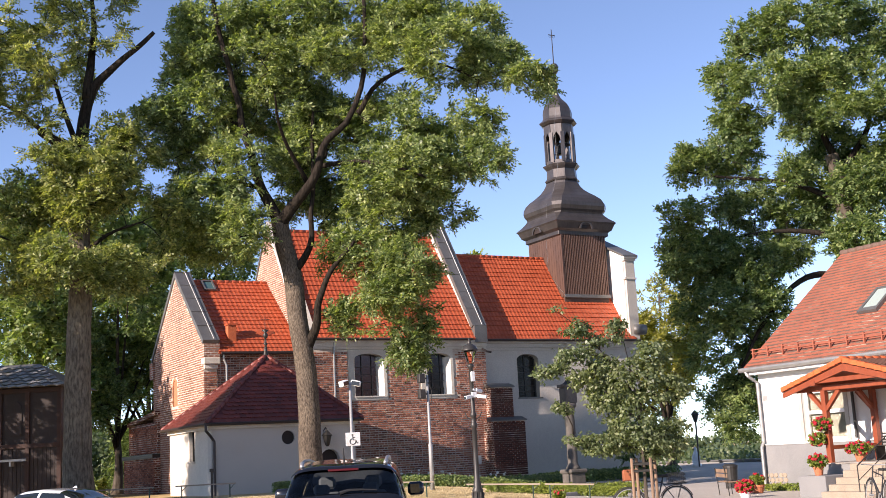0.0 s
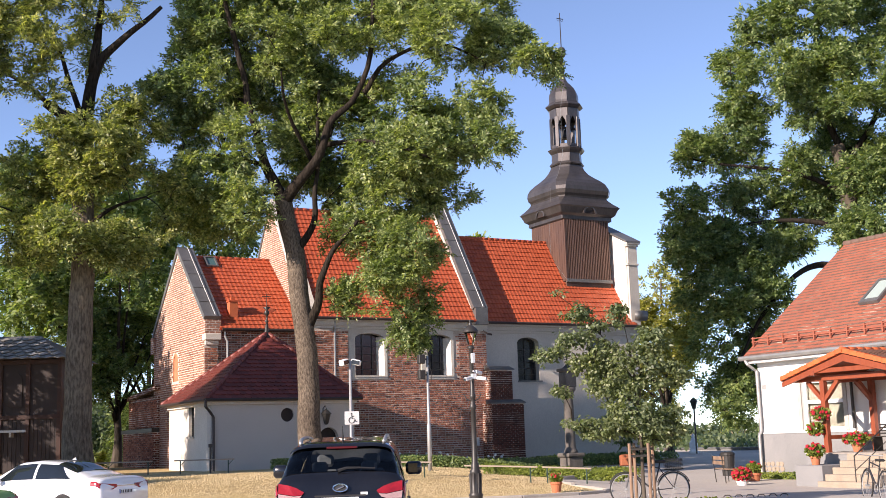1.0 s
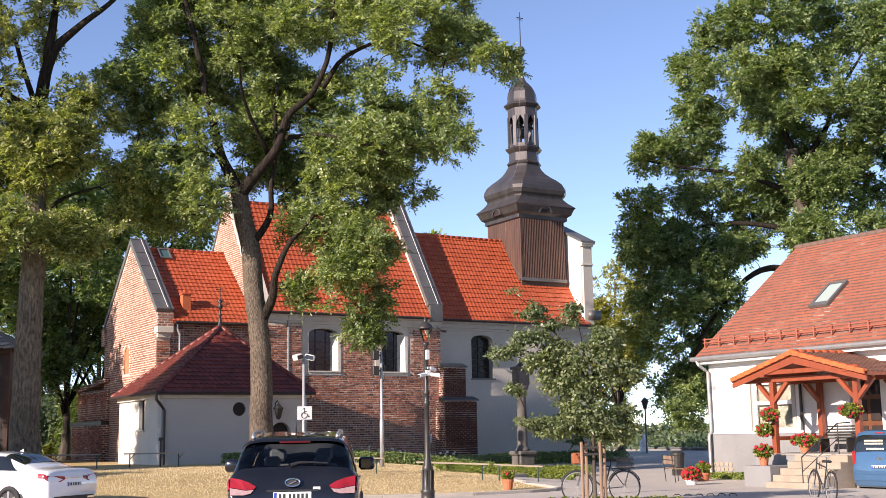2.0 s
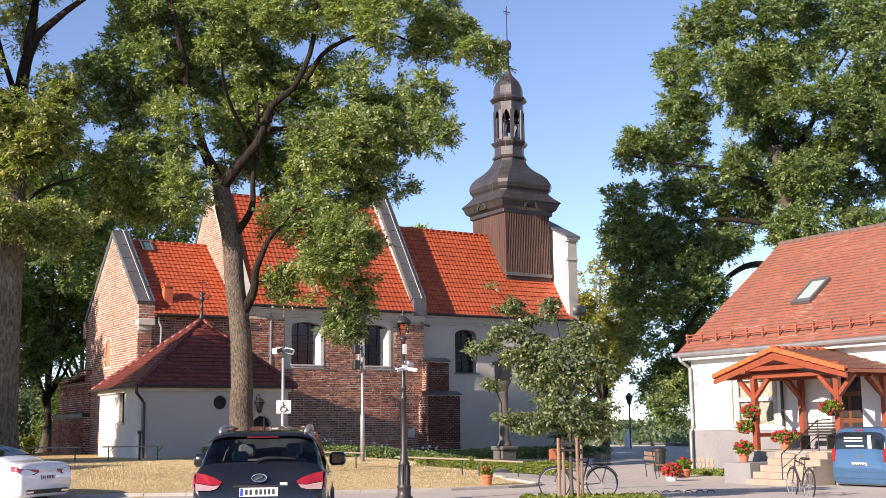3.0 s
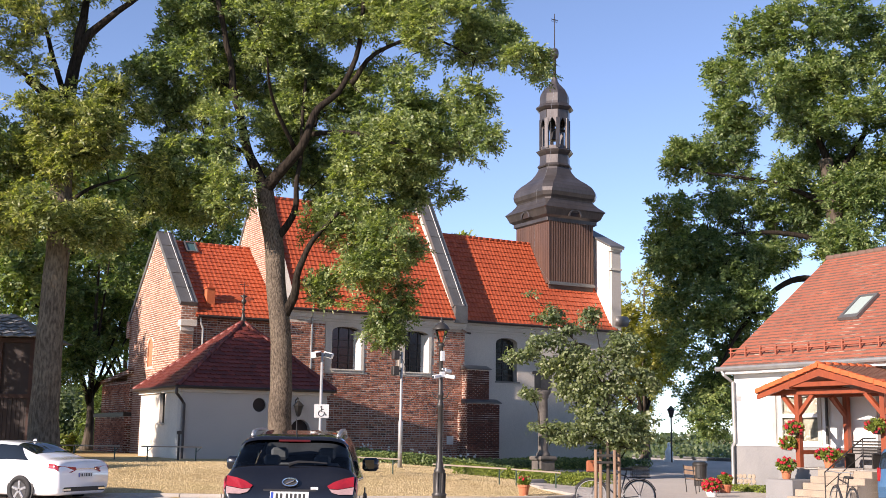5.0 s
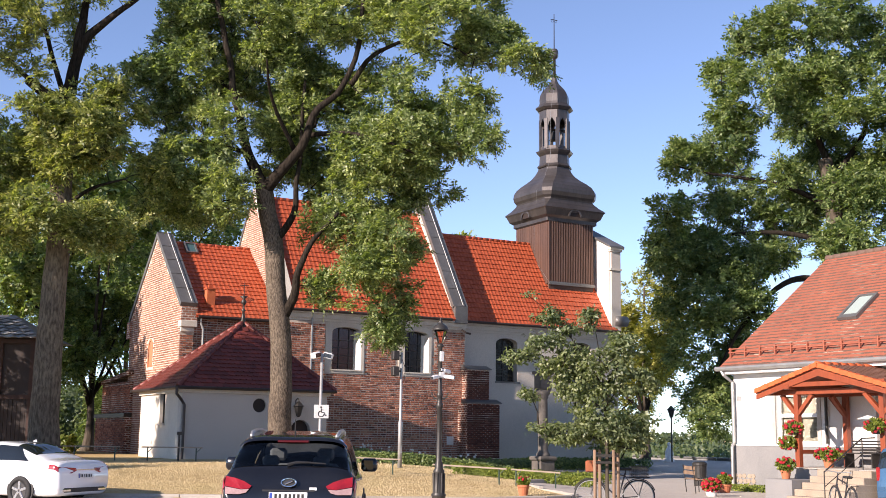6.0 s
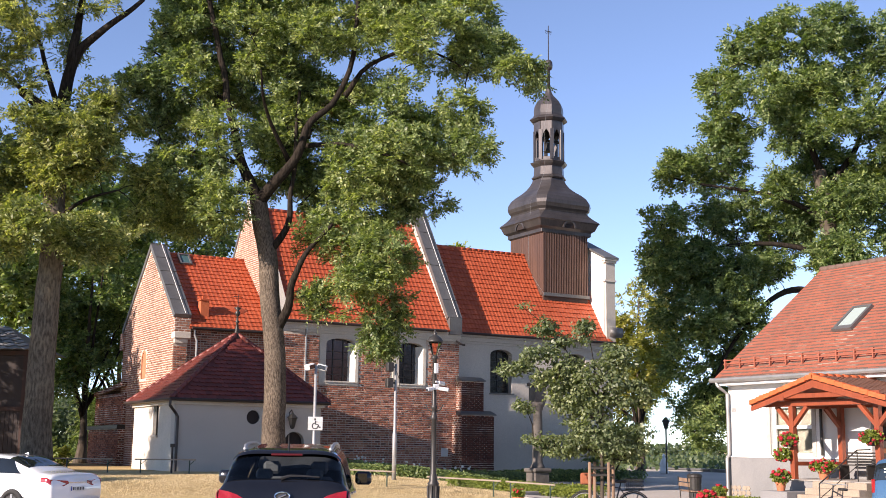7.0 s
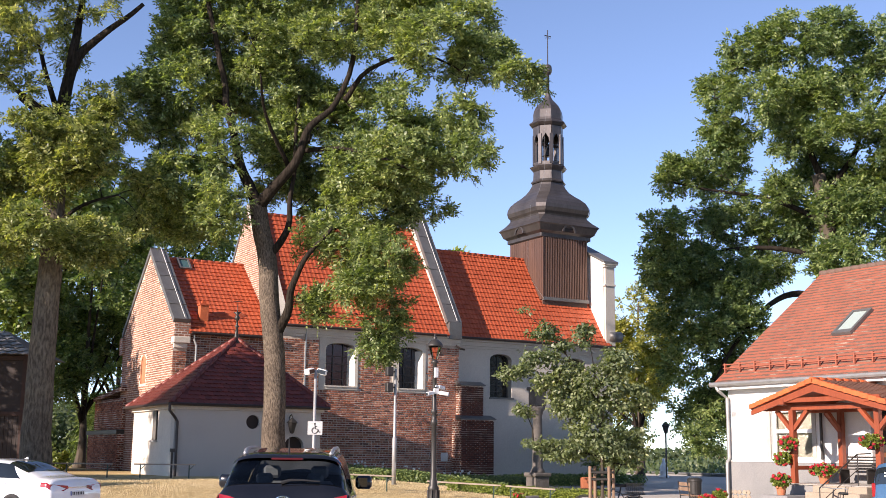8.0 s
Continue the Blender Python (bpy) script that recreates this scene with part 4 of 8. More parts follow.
hwin = part("window", _slab([(26.96, 1.46), (28.79, 1.46), (28.79, 3.15), (26.96, 3.15)], [[(27.08, 1.58), (27.82, 1.58), (27.82, 2.36), (27.08, 2.36)], [(27.93, 1.58), (28.67, 1.58), (28.67, 2.36), (27.93, 2.36)], [(27.08, 2.48), (27.82, 2.48), (27.82, 3.05), (27.08, 3.05)], [(27.93, 2.48), (28.67, 2.48), (28.67, 3.05), (27.93, 3.05)]], lambda u, v: Vector((HX + 0.12, u, v)), (0.07, 0, 0)), WHITE_PAINT, house, "white painted wooden window")
BLIND = plain("yellow_blind", (0.46, 0.4, 0.32), (0.38, 0.33, 0.26), 0.9, scale=4)
part("blind", bxm(HX + 0.26, HX + 0.28, 27.0, 28.75, 1.5, 3.1), BLIND, hwin, "pale yellow window blind")
for u0, u1, v0, v1 in ((27.08, 27.82, 1.58, 2.36), (27.93, 28.67, 1.58, 2.36), (27.08, 27.82, 2.48, 3.05), (27.93, 28.67, 2.48, 3.05)):
    pn = part("pane", bxm(HX + 0.15, HX + 0.16, u0, u1, v0, v1), clear_glass("clear_pane") if u0 < 27.1 and v0 < 2 else bpy.data.materials["clear_pane"], hwin)
    pn.visible_shadow = False
part("window_surround", _slab([(26.8, 1.44), (28.95, 1.44), (28.95, 3.27), (26.8, 3.27)], [[(26.96, 1.442), (28.79, 1.442), (28.79, 3.15), (26.96, 3.15)]], lambda u, v: Vector((HX - 0.03, u, v)), (0.04, 0, 0)), plain("beige_surround", (0.5, 0.46, 0.4), None, 0.9), house)
part("window_sill", bxm(HX - 0.1, HX + 0.12, 26.85, 28.9, 1.44, 1.48), PLASTER_WHITE, house)
hdoor = part("door", bxm(HX + 0.15, HX + 0.21, 23.45, 24.59, 0.8, 3.2), plain("brown_stained_door", (0.14, 0.05, 0.02), (0.11, 0.04, 0.018), 0.5, stretch=(1, 1, 0.2)), house, "dark brown wooden door")
for z0, z1 in ((0.95, 1.6), (1.75, 2.4)):
    for y0 in (23.55, 24.08):
        part("door_panel", bxm(HX + 0.12, HX + 0.15, y0, y0 + 0.4, z0, z1, bevel=0.012), WOOD_DARK, hdoor)
part("fanlight", bxm(HX + 0.125, HX + 0.15, 23.55, 24.5, 2.55, 3.1), GLASS_DARK, hdoor)
# roof window
rn = ru.normalized()
mrw = Matrix.Translation(Vector((29.5, 0, 4.1)) + rn * 2.45 + Vector((0, 26.42, 0))) @ Matrix(((0, rn.x, -rn.z, 0), (1, 0, 0, 0), (0, rn.z, rn.x, 0), (0, 0, 0, 1)))
rw = part("roof_window", _slab([(0, 0), (0.82, 0), (0.82, 1.42), (0, 1.42)], [[(0.1, 0.2), (0.72, 0.2), (0.72, 1.32), (0.1, 1.32)]], lambda u, v: Vector((u, v, 0.0)), (0, 0, 0.11)), METAL_GREY, house, "dark framed skylight", at=mrw)
part("pane", bxm(0.1, 0.72, 0.2, 1.32, 0.05, 0.07), glass_mat("pale_glass", (0.35, 0.42, 0.4), 0.08), rw)
# snow guard: two rails on brackets
for dz in (0.1, 0.22):
    gutter_run([Vector((29.5, HY1 + 0.2, 4.1)) + rn * 0.75 + Vector((-0.1, 0, dz)), Vector((29.5, HY0 + 2, 4.1)) + rn * 0.75 + Vector((-0.1, 0, dz))], 0.022, TILE_HOUSE, hroof, "snow_rail")
for i in range(26):
    p = Vector((29.5, HY1 + 0.1 - 0.72 * i, 4.1)) + rn * 0.75
    part("snow_bracket", bxm(p.x - 0.13, p.x - 0.05, p.y - 0.025, p.y + 0.025, p.z - 0.05, p.z + 0.27), TILE_HOUSE, hroof)
# ridge and verge tiles
for i in range(44):
    bm = bmesh.new()
    lathe(bm, [(0.1, 0), (0.125, 0.02), (0.1, 0.4)], sides=10)
    part("ridge_tile", bm, ROOF_OLD, hroof, smooth=True, at=Matrix.Translation((35.23, HY1 + 0.28 - 0.38 * i, 8.53)) @ Matrix.Rotation(radians(90), 4, "X"))
# number sign and stone patch in the plinth
part("wall_sign", bxm(HX - 0.02, HX, 30.42, 30.62, 2.95, 3.12), POLE_GREY, house, "small grey enamel plate")
rk = random.Random(3)
for i in range(5):
    for j in range(3):
        y, z = 29.85 + 0.21 * i + rk.uniform(-0.03, 0.03), 0.02 + 0.17 * j
        bm = bmesh.new()
        pts = [(y + rk.uniform(0.095, 0.115) * math.cos(a), z + rk.uniform(0.075, 0.095) * math.sin(a)) for a in [k * math.pi / 3 for k in range(6)]]
        slab(bm, pts, [], lambda u, v: Vector((HX - 0.08, u, v)), (0.05, 0, 0))
        part("stone", bm, STEP_STONE, house)

# ---- porch ----
porch = thing("porch", "open timber porch with orange tiled gable over stone steps", "porch")
PX0, PYL, PYR, PYM, PZE, PZA = 27.3, 26.95, 21.75, 24.4, 3.12, 3.84
for side, ye in ((1, PYL), (-1, PYR)):
    u = Vector((0, PYM - ye, PZA - PZE))
    bm = bmesh.new()
    a, b = Vector((PX0, ye, PZE)), Vector((PX0, PYM, PZA))
    prism(bm, [a, b, b - Vector((0, 0, 0.1)), a - Vector((0, 0, 0.1))], (HX - PX0, 0, 0))
    rp = part("roof_slope", bm, WOOD_PORCH, porch, "boarded slope under clay tiles")
    al = (1, 0, 0) if side < 0 else (-1, 0, 0)
    oo = (PX0 if side < 0 else HX, ye, PZE + 0.01)
    sp = tile_rows(None, None, None, HX - PX0, u.length, 0.2, 0.2)
    for s, tt in sp:
        vs, fs = tile_shape(0.2, 0.2)
        if "porch_tile" not in bpy.data.meshes:
            mm = bpy.data.meshes.new("porch_tile")
            mm.from_pydata(vs, [], fs)
            mm.materials.append(ROOF_PORCH)
        ob = new("roof_tile", bpy.data.meshes["porch_tile"])
        ob.parent = rp
        A, U = Vector(al), u.normalized()
        N = A.cross(U)
        loc = Vector(oo) + A * s + U * tt
        ob.matrix_basis = Matrix(((A.x, U.x, N.x, loc.x), (A.y, U.y, N.y, loc.y), (A.z, U.z, N.z, loc.z), (0, 0, 0, 1)))
    # verge: orange edge tiles on the front
    k = 0
    while k * 0.3 < u.length - 0.1:
        p = a + u.normalized() * (k * 0.3)
        q = p + u.normalized() * 0.31
        bm = bmesh.new()
        prism(bm, [p + Vector((-0.06, 0, -0.07)), q + Vector((-0.06, 0, -0.09)), q + Vector((-0.06, 0, 0.05)), p + Vector((-0.06, 0, 0.07))], (0.16, 0, 0))
        part("verge_tile", bm, TILE_PORCH, rp)
        k += 1
    bm = bmesh.new()
    prism(bm, [a + Vector((0.02, 0, -0.12)), b + Vector((0.02, 0, -0.12)), b + Vector((0.02, 0, -0.34)), a + Vector((0.02, 0, -0.26))], (0.07, 0, 0))
    part("barge_board", bm, WOOD_PORCH, porch)
for i in range(8):
    bm = bmesh.new()
    lathe(bm, [(0.08, 0), (0.1, 0.02), (0.08, 0.37)], sides=10)
    part("ridge_tile", bm, TILE_PORCH, porch, smooth=True, at=Matrix.Translation((PX0 - 0.05 + 0.34 * i, PYM, PZA)) @ Matrix.Rotation(radians(90), 4, "Y"))
PZF = 0.78
POSTS = [(27.75, 25.65), (27.75, 22.45), (29.8, 25.6), (29.8, 22.45)]
for x, y in POSTS:
    part("post", bxm(x - 0.085, x + 0.085, y - 0.085, y + 0.085, PZF, 3.0, bevel=0.01), WOOD_PORCH, porch)
def brace(p, q, w=0.06):
    bm = bmesh.new()
    p, q = Vector(p), Vector(q)
    d = (q - p).normalized()
    s = Vector((1, 0, 0)) if abs(d.x) < 0.5 else Vector((0, 1, 0))
    n = d.cross(s).normalized()
    prism(bm, [p - n * w - s * w, p + n * w - s * w, q + n * w - s * w, q - n * w - s * w], s * 2 * w)
    part("brace", bm, WOOD_PORCH, porch)
for x, y in POSTS[:2]:
    brace((x, y, 2.35), (x, y + 0.62, 2.98))
    brace((x, y, 2.35), (x, y - 0.62, 2.98))
    brace((x, y, 2.35), (x + 0.62, y, 2.98))
for x, y in POSTS[2:]:
    brace((x, y, 2.35), (x, y + 0.6, 2.98))
    brace((x, y, 2.35), (x - 0.6, y, 2.98))
part("beam", bxm(27.66, 27.84, PYR + 0.1, PYL - 0.1, 2.98, 3.14, bevel=0.01), WOOD_PORCH, porch)
part("beam", bxm(29.72, 29.88, PYR + 0.1, PYL - 0.1, 2.98, 3.14, bevel=0.01), WOOD_PORCH, porch)
for y in (22.45, 25.65):
    part("beam", bxm(27.3, 29.99, y - 0.08, y + 0.08, 3.142, 3.28, bevel=0.01), WOOD_PORCH, porch)
part("tie_beam", bxm(27.36, 27.44, PYR + 0.3, PYL - 0.3, 3.2, 3.34, bevel=0.01), WOOD_PORCH, porch)
part("rail", bxm(27.8, 29.75, 25.57, 25.67, 1.2, 1.32, bevel=0.008), WOOD_PORCH, porch)
part("platform", bxm(27.3, HX - 0.07, 22.25, 26.1, HG, PZF), PLINTH_GREY, porch, "grey rendered platform")
part("platform_slab", bxm(27.25, HX - 0.07, 22.21, 26.14, PZF, PZF + 0.02), CONCRETE, porch)
part("pedestal", bxm(26.0, 27.24, 24.3, 25.35, HG, 0.48, bevel=0.01), PLINTH_GREY, porch, "low grey rendered block beside the steps")
for i in range(5):
    part("step", bxm(25.75 + 0.31 * i, 27.24 - 0.003 * i, 22.3 + 0.004 * i, 24.28 - 0.004 * i, HG + 0.001 * i, -0.14 + 0.184 * (i + 1), bevel=0.015), STEP_STONE, porch, "beige stone step")

# ---- trees ----
TR, TW = Vector((0.858, -0.513, 0)), Vector((0.513, 0.858, 0))


def curve_pts(pts, n=4):
    """Smooths a polyline."""
    P = [Vector(p) for p in pts]
    out = []
    for i in range(len(P) - 1):
        p0, p1, p2, p3 = P[max(i - 1, 0)], P[i], P[i + 1], P[min(i + 2, len(P) - 1)]
        for k in range(n):
            t = k / n
            out.append(0.5 * ((2 * p1) + (p2 - p0) * t + (2 * p0 - 5 * p1 + 4 * p2 - p3) * t * t + (3 * p1 - p0 - 3 * p2 + p3) * t ** 3))
    return out + [P[-1]]


def unit(a):
    return a / (np.linalg.norm(a, axis=1)[:, None] + 1e-6)


def leaf_tufts(r, C, T, leaves, leaf, spread, droop):
    """Single leaves in small dome-shaped tufts round the ends of the twigs."""
    n = len(C) * leaves
    size = r.uniform(0.6, 1.3, len(C)) * 0.62 * spread
    idx = np.repeat(np.arange(len(C)), leaves)
    u = unit(r.normal(size=(n, 3)) * np.array([1, 1, 0.8]) + np.array([0, 0, 0.3]))
    P = C[idx] + u * (size[idx] * r.uniform(0.05, 1.3, n) ** 0.7)[:, None] * np.array([1.1, 1.1, 0.75])
    nn = unit(u * 0.65 + np.array([0, 0, 0.45]) + r.normal(size=(n, 3)) * 0.5)
    d = u * np.array([1, 1, 0.4]) + np.array([0, 0, -0.45 * droop - 0.1]) + r.normal(size=(n, 3)) * 0.75
    d = unit(d - nn * (d * nn).sum(1)[:, None])
    s = np.cross(d, nn)
    ln = leaf[0] * r.uniform(0.65, 1.3, n)[:, None]
    wd = leaf[1] * r.uniform(0.7, 1.25, n)[:, None]
    return np.stack([P, P + d * ln * 0.45 + s * wd * 0.5 + nn * wd * 0.12, P + d * ln - nn * ln * 0.15, P + d * ln * 0.45 - s * wd * 0.5 + nn * wd * 0.12], 1).reshape(-1, 3)


def leaf_sprays(r, C, T, leaves, leaf, spread, droop):
    """Feathered leaves that fan out from the ends of the twigs: four pairs of leaflets and one at the tip."""
    m = max(3, leaves // 9)
    n = len(C) * m
    idx = np.repeat(np.arange(len(C)), m)
    a = unit(r.normal(size=(n, 3)) * np.array([1, 1, 0.6]) + T[idx] * 0.9 + np.array([0, 0, 0.1]))
    nn = np.array([0, 0, 0.8]) + r.normal(size=(n, 3)) * 0.42 + a * np.array([0.3, 0.3, 0])
    nn = unit(nn - a * (nn * a).sum(1)[:, None])
    b = np.cross(nn, a)
    P0 = C[idx] + a * (r.uniform(0.0, 0.3, n) * spread)[:, None] + r.normal(size=(n, 3)) * 0.09 * spread
    R = leaf[0] * 2.0 * r.uniform(0.75, 1.25, n)[:, None]
    out = []
    for k in range(9):
        f = (k // 2 + 0.6) / 4.6
        side = 0.0 if k == 8 else (1.0 if k % 2 else -1.0)
        p = P0 + a * R * f - np.array([0, 0, 1]) * R * f * f * 0.4 * droop
        d = unit(a * (1.0 if k == 8 else 0.55) + b * side + np.array([0, 0, -0.25 * droop]) + r.normal(size=(n, 3)) * 0.16)
        q = unit(nn + r.normal(size=(n, 3)) * 0.42)
        q = unit(q - d * (q * d).sum(1)[:, None])
        w = np.cross(d, q)
        ln = leaf[0] * r.uniform(0.75, 1.2, n)[:, None] * (1.0 if 1 < k < 8 else 0.85)
        wd = leaf[1] * r.uniform(0.75, 1.2, n)[:, None]
        out.append(np.stack([p, p + d * ln * 0.42 + w * wd * 0.5 + q * wd * 0.1, p + d * ln - q * ln * 0.12, p + d * ln * 0.42 - w * wd * 0.5 + q * wd * 0.1], 1))
    return np.concatenate(out).reshape(-1, 3)


def tree(name, base, limbs, lobes, clumps, leaves, leaf, spread, bark, leafmat, label, seed=0, gap=0.0, category="tree", gap_scale=0.35, flare=1.25, droop=0.5, simple=False, bare=0.8):
    """limbs: rows of (points, first radius, last radius) in the tree's own frame; lobes: (centre, radii, weight)."""
    r = np.random.RandomState(seed)
    rnd = random.Random(seed)
    base = Vector(base)
    ob = thing(name, label, category, at=Matrix.Translation(base))
    loc = lambda p: TR * p[0] + TW * p[1] + Vector((0, 0, p[2]))
    bm, bml = bmesh.new(), bmesh.new()
    nodes, rads = [], []
    for k, (pts, r0, r1) in enumerate(limbs):
        cp = curve_pts([loc(p) for p in pts])
        rr = [r0 + (r1 - r0) * (i / (len(cp) - 1)) ** 0.8 for i in range(len(cp))]
        if k == 0:
            rr = [q * (1 + (flare - 1) * math.exp(-max(0, p.z) / 0.8)) for q, p in zip(rr, cp)]
        wob = [p + Vector((noise.noise(p * 0.9 + Vector((k, seed, 0))), noise.noise(p * 0.9 + Vector((0, k, seed))), 0)) * (min(0.12, q) if k else 0.05) for p, q in zip(cp, rr)]
        tube(bm if k == 0 else bml, wob, rr, 12 if k == 0 else 8)
        for p, q in zip(wob, rr):
            if k > 0 or p.z > 0.55 * cp[-1].z:
                nodes.append(p)
                rads.append(q)
    lobes = [l if len(l) == 3 else (l[:3], (l[3] * 0.85, l[3] * 0.85, l[4] * 0.85), (l[3] * l[3] * l[4]) ** 0.75) for l in lobes]
    wts = np.array([l[2] for l in lobes], float)
    wts /= wts.sum()
    cents = []
    tries = 0
    # boughs stay bare: leaves grow on the outer twigs
    THICK = np.array([list(p) for p, q in zip(nodes, rads) if q > 0.09])
    while len(cents) < clumps and tries < clumps * 30:
        tries += 1
        c, rad, _ = lobes[r.choice(len(lobes), p=wts)]
        d = r.normal(size=3)
        d /= np.linalg.norm(d)
        s = r.uniform(0.2, 1.0) ** 0.33
        p = loc((c[0] + d[0] * rad[0] * s, c[1] + d[1] * rad[1] * s, c[2] + d[2] * rad[2] * s))
        if gap and noise.noise(p * gap_scale + Vector((seed * 3.1, 0, 0))) < gap - 0.5:
            continue
        if noise.noise(p * gap_scale * 3 + Vector((0, seed * 1.7, 0))) < gap - 0.62:
            continue
        if len(THICK) and np.min(np.linalg.norm(THICK - np.array(p), axis=1)) < bare:
            continue
        cents.append(p)
    NP = np.array([list(n) for n in nodes])
    order = sorted(range(len(cents)), key=lambda i: float(np.min(np.linalg.norm(NP - np.array(cents[i]), axis=1))))
    nodes_np = [list(n) for n in nodes]
    arr = np.array(nodes_np)
    heads = [(0.0, 0.0, 0.3)] * len(cents)
    for i in order:
        c = np.array(cents[i])
        d = np.linalg.norm(arr - c, axis=1) + np.maximum(0, arr[:, 2] - c[2]) * 0.6
        j = int(d.argmin())
        a, b = Vector(arr[j]), Vector(c)
        L = (b - a).length
        heads[i] = tuple((b - a) / max(L, 0.05))
        if L < 0.15:
            continue
        mid = (a + b) / 2 + Vector((rnd.uniform(-1, 1), rnd.uniform(-1, 1), rnd.uniform(-0.3, 0.9))) * L * 0.14
        r0 = min(0.09, 0.012 + 0.016 * L)
        tube(bml, [a, (a + mid) / 2 + Vector((0, 0, 0.03 * L)), mid, b], [r0, r0 * 0.8, r0 * 0.6, 0.008], 4, cap=False)
        new_nodes = [list(mid), list(b)]
        arr = np.concatenate([arr, np.array(new_nodes)])
    part("trunk", bm, bark, ob, "rough furrowed bark", smooth=True)
    part("upper_stem", bml, BARK_SHADED, ob, "dark branch bark with the crown's shade in its colour", smooth=True)
    C = np.array([list(c) for c in cents])
    v = (leaf_tufts if simple else leaf_sprays)(r, C, np.array(heads), leaves, leaf, spread, droop)
    n = len(v) // 4
    me = bpy.data.meshes.new("crown")
    me.vertices.add(len(v))
    me.vertices.foreach_set("co", v.ravel())
    me.loops.add(len(v))
    me.loops.foreach_set("vertex_index", np.arange(len(v), dtype=np.int32))
    me.polygons.add(n)
    me.polygons.foreach_set("loop_start", np.arange(0, len(v), 4, dtype=np.int32))
    me.polygons.foreach_set("loop_total", np.full(n, 4, dtype=np.int32))
    me.update(calc_edges=True)
    me.validate()
    me.materials.append(leafmat)
    cr = new("crown", me)
    cr.parent = ob
    return ob


def gbase(x, y, dz=-0.05):
    return (x, y, ground_z(x, y) + dz)


# the ash in front of the annexe: a leaning trunk that forks high up
ASH_LIMBS = [
    ([(0.1, 0, 0), (0.05, 0, 2), (0.0, 0, 4.2), (-0.18, 0, 5.8), (-0.42, 0.05, 7.9), (-0.66, 0.1, 9.0), (-0.82, 0.1, 10.0)], 0.42, 0.31),
    ([(-0.8, 0.1, 9.7), (-1.15, 0.1, 10.5), (-1.5, 0.1, 11.2), (-1.73, 0.0, 12.5), (-2.17, 0.2, 14.5), (-2.7, 0.2, 16.7), (-3.0, 0.2, 18.5)], 0.26, 0.07),
    ([(-0.8, 0.1, 9.7), (-0.35, 0, 10.25), (0.1, -0.1, 10.7), (0.65, -0.2, 11.4), (1.18, -0.1, 12.6), (2.1, 0, 13.5), (2.6, 0.2, 15.8), (2.7, 0.2, 18.5)], 0.26, 0.06)]
ASH_LIMBS += [
    ([(0.12, 0, 5.1), (0.46, -0.1, 6.0), (0.72, -0.2, 6.9), (1.2, -0.2, 7.9), (2.0, -0.2, 8.8)], 0.21, 0.06),
    ([(-0.35, 0.05, 7.9), (0.1, 0.1, 8.4), (0.36, 0.2, 9.0), (0.38, 0.3, 9.9), (0.46, 0.5, 11), (0.5, 0.9, 14)], 0.17, 0.06),
    ([(2.2, 0.1, 13.8), (3.2, 0, 14.9), (5.0, -0.2, 15.4), (6.8, -0.3, 14.5)], 0.12, 0.03)]
ASH_LIMBS += [
    ([(0.7, -0.1, 11.8), (2.2, -0.8, 11.7), (3.8, -1.2, 11.2), (5.2, -1.0, 10.6)], 0.11, 0.03),
    ([(-1.5, 0.1, 11.2), (-3.0, -0.6, 11.4), (-4.6, -0.8, 11.4)], 0.1, 0.03),
    ([(-1.9, 0.1, 13.4), (-3.4, 0.5, 14.5), (-5.0, 0.6, 15.5)], 0.1, 0.03),
    ([(0.3, -0.2, 11.2), (-0.3, -1.8, 12.6), (-0.2, -3.4, 13.5)], 0.1, 0.03),
    ([(0.9, 0, 12.2), (1.2, 2.0, 13.6), (1.6, 3.6, 14.5)], 0.1, 0.03),
]
# foliage masses, bough by bough: centre (across, back, up), half width, half height
ASH_LEFT = [(-4.4, 0.3, 16.3, 1.2, 1.3), (-3.0, 0.2, 16.1, 1.61, 1.38), (-3.6, 0.3, 14.3, 1.88, 1.41), (-4.7, 0.7, 12.6, 1.38, 1.26), (-5.0, 0.7, 11.3, 1.14, 1.26), (-3.4, -0.8, 10.5, 1.53, 1.2), (-4.5, 1.5, 9.8, 1.5, 0.97),
            (-1.9, -1.4, 9.4, 1.17, 0.96), (-2.1, -0.6, 11.9, 1.53, 1.32), (-0.8, 1.2, 14.6, 2.08, 1.61), (-1.4, -0.1, 15.9, 1.59, 1.36), (-3.0, 0.9, 17.9, 2.2, 1.0), (-5.1, -0.8, 14.0, 0.79, 0.67), (-3.2, 1.2, 9.2, 1.13, 0.57)]
ASH_TOP = [(0, 1.6, 16.3, 1.87, 1.41), (2.2, -0.9, 16.1, 1.99, 1.1), (0.7, 1.6, 13.0, 2.06, 1.83), (-0.3, 0.8, 12.4, 1.24, 1.01), (3.9, 0.4, 17.2, 1.83, 0.91), (5.7, -1.4, 15.4, 1.73, 1.3), (7.3, -0.2, 15.3, 1.33, 1.06),
           (8.4, -1.3, 14.2, 1.07, 0.73), (9.2, 1.5, 14.7, 0.55, 0.32), (4.8, -0.1, 13.5, 1.65, 1.05), (3.2, 1.0, 13.3, 1.35, 1.24), (0.2, 1.0, 18.1, 2.4, 1.1), (3.9, 0.6, 18.3, 2.3, 1.0), (6.6, 0.4, 17.0, 1.39, 1.0)]
ASH_BACK = [(3.0, 1.6, 15.2, 1.3, 1.2), (-0.6, 1.9, 11.3, 1.3, 1.1), (1.1, 1.9, 10.9, 1.1, 0.9), (1.6, 1.8, 14.2, 1.2, 1.2)]
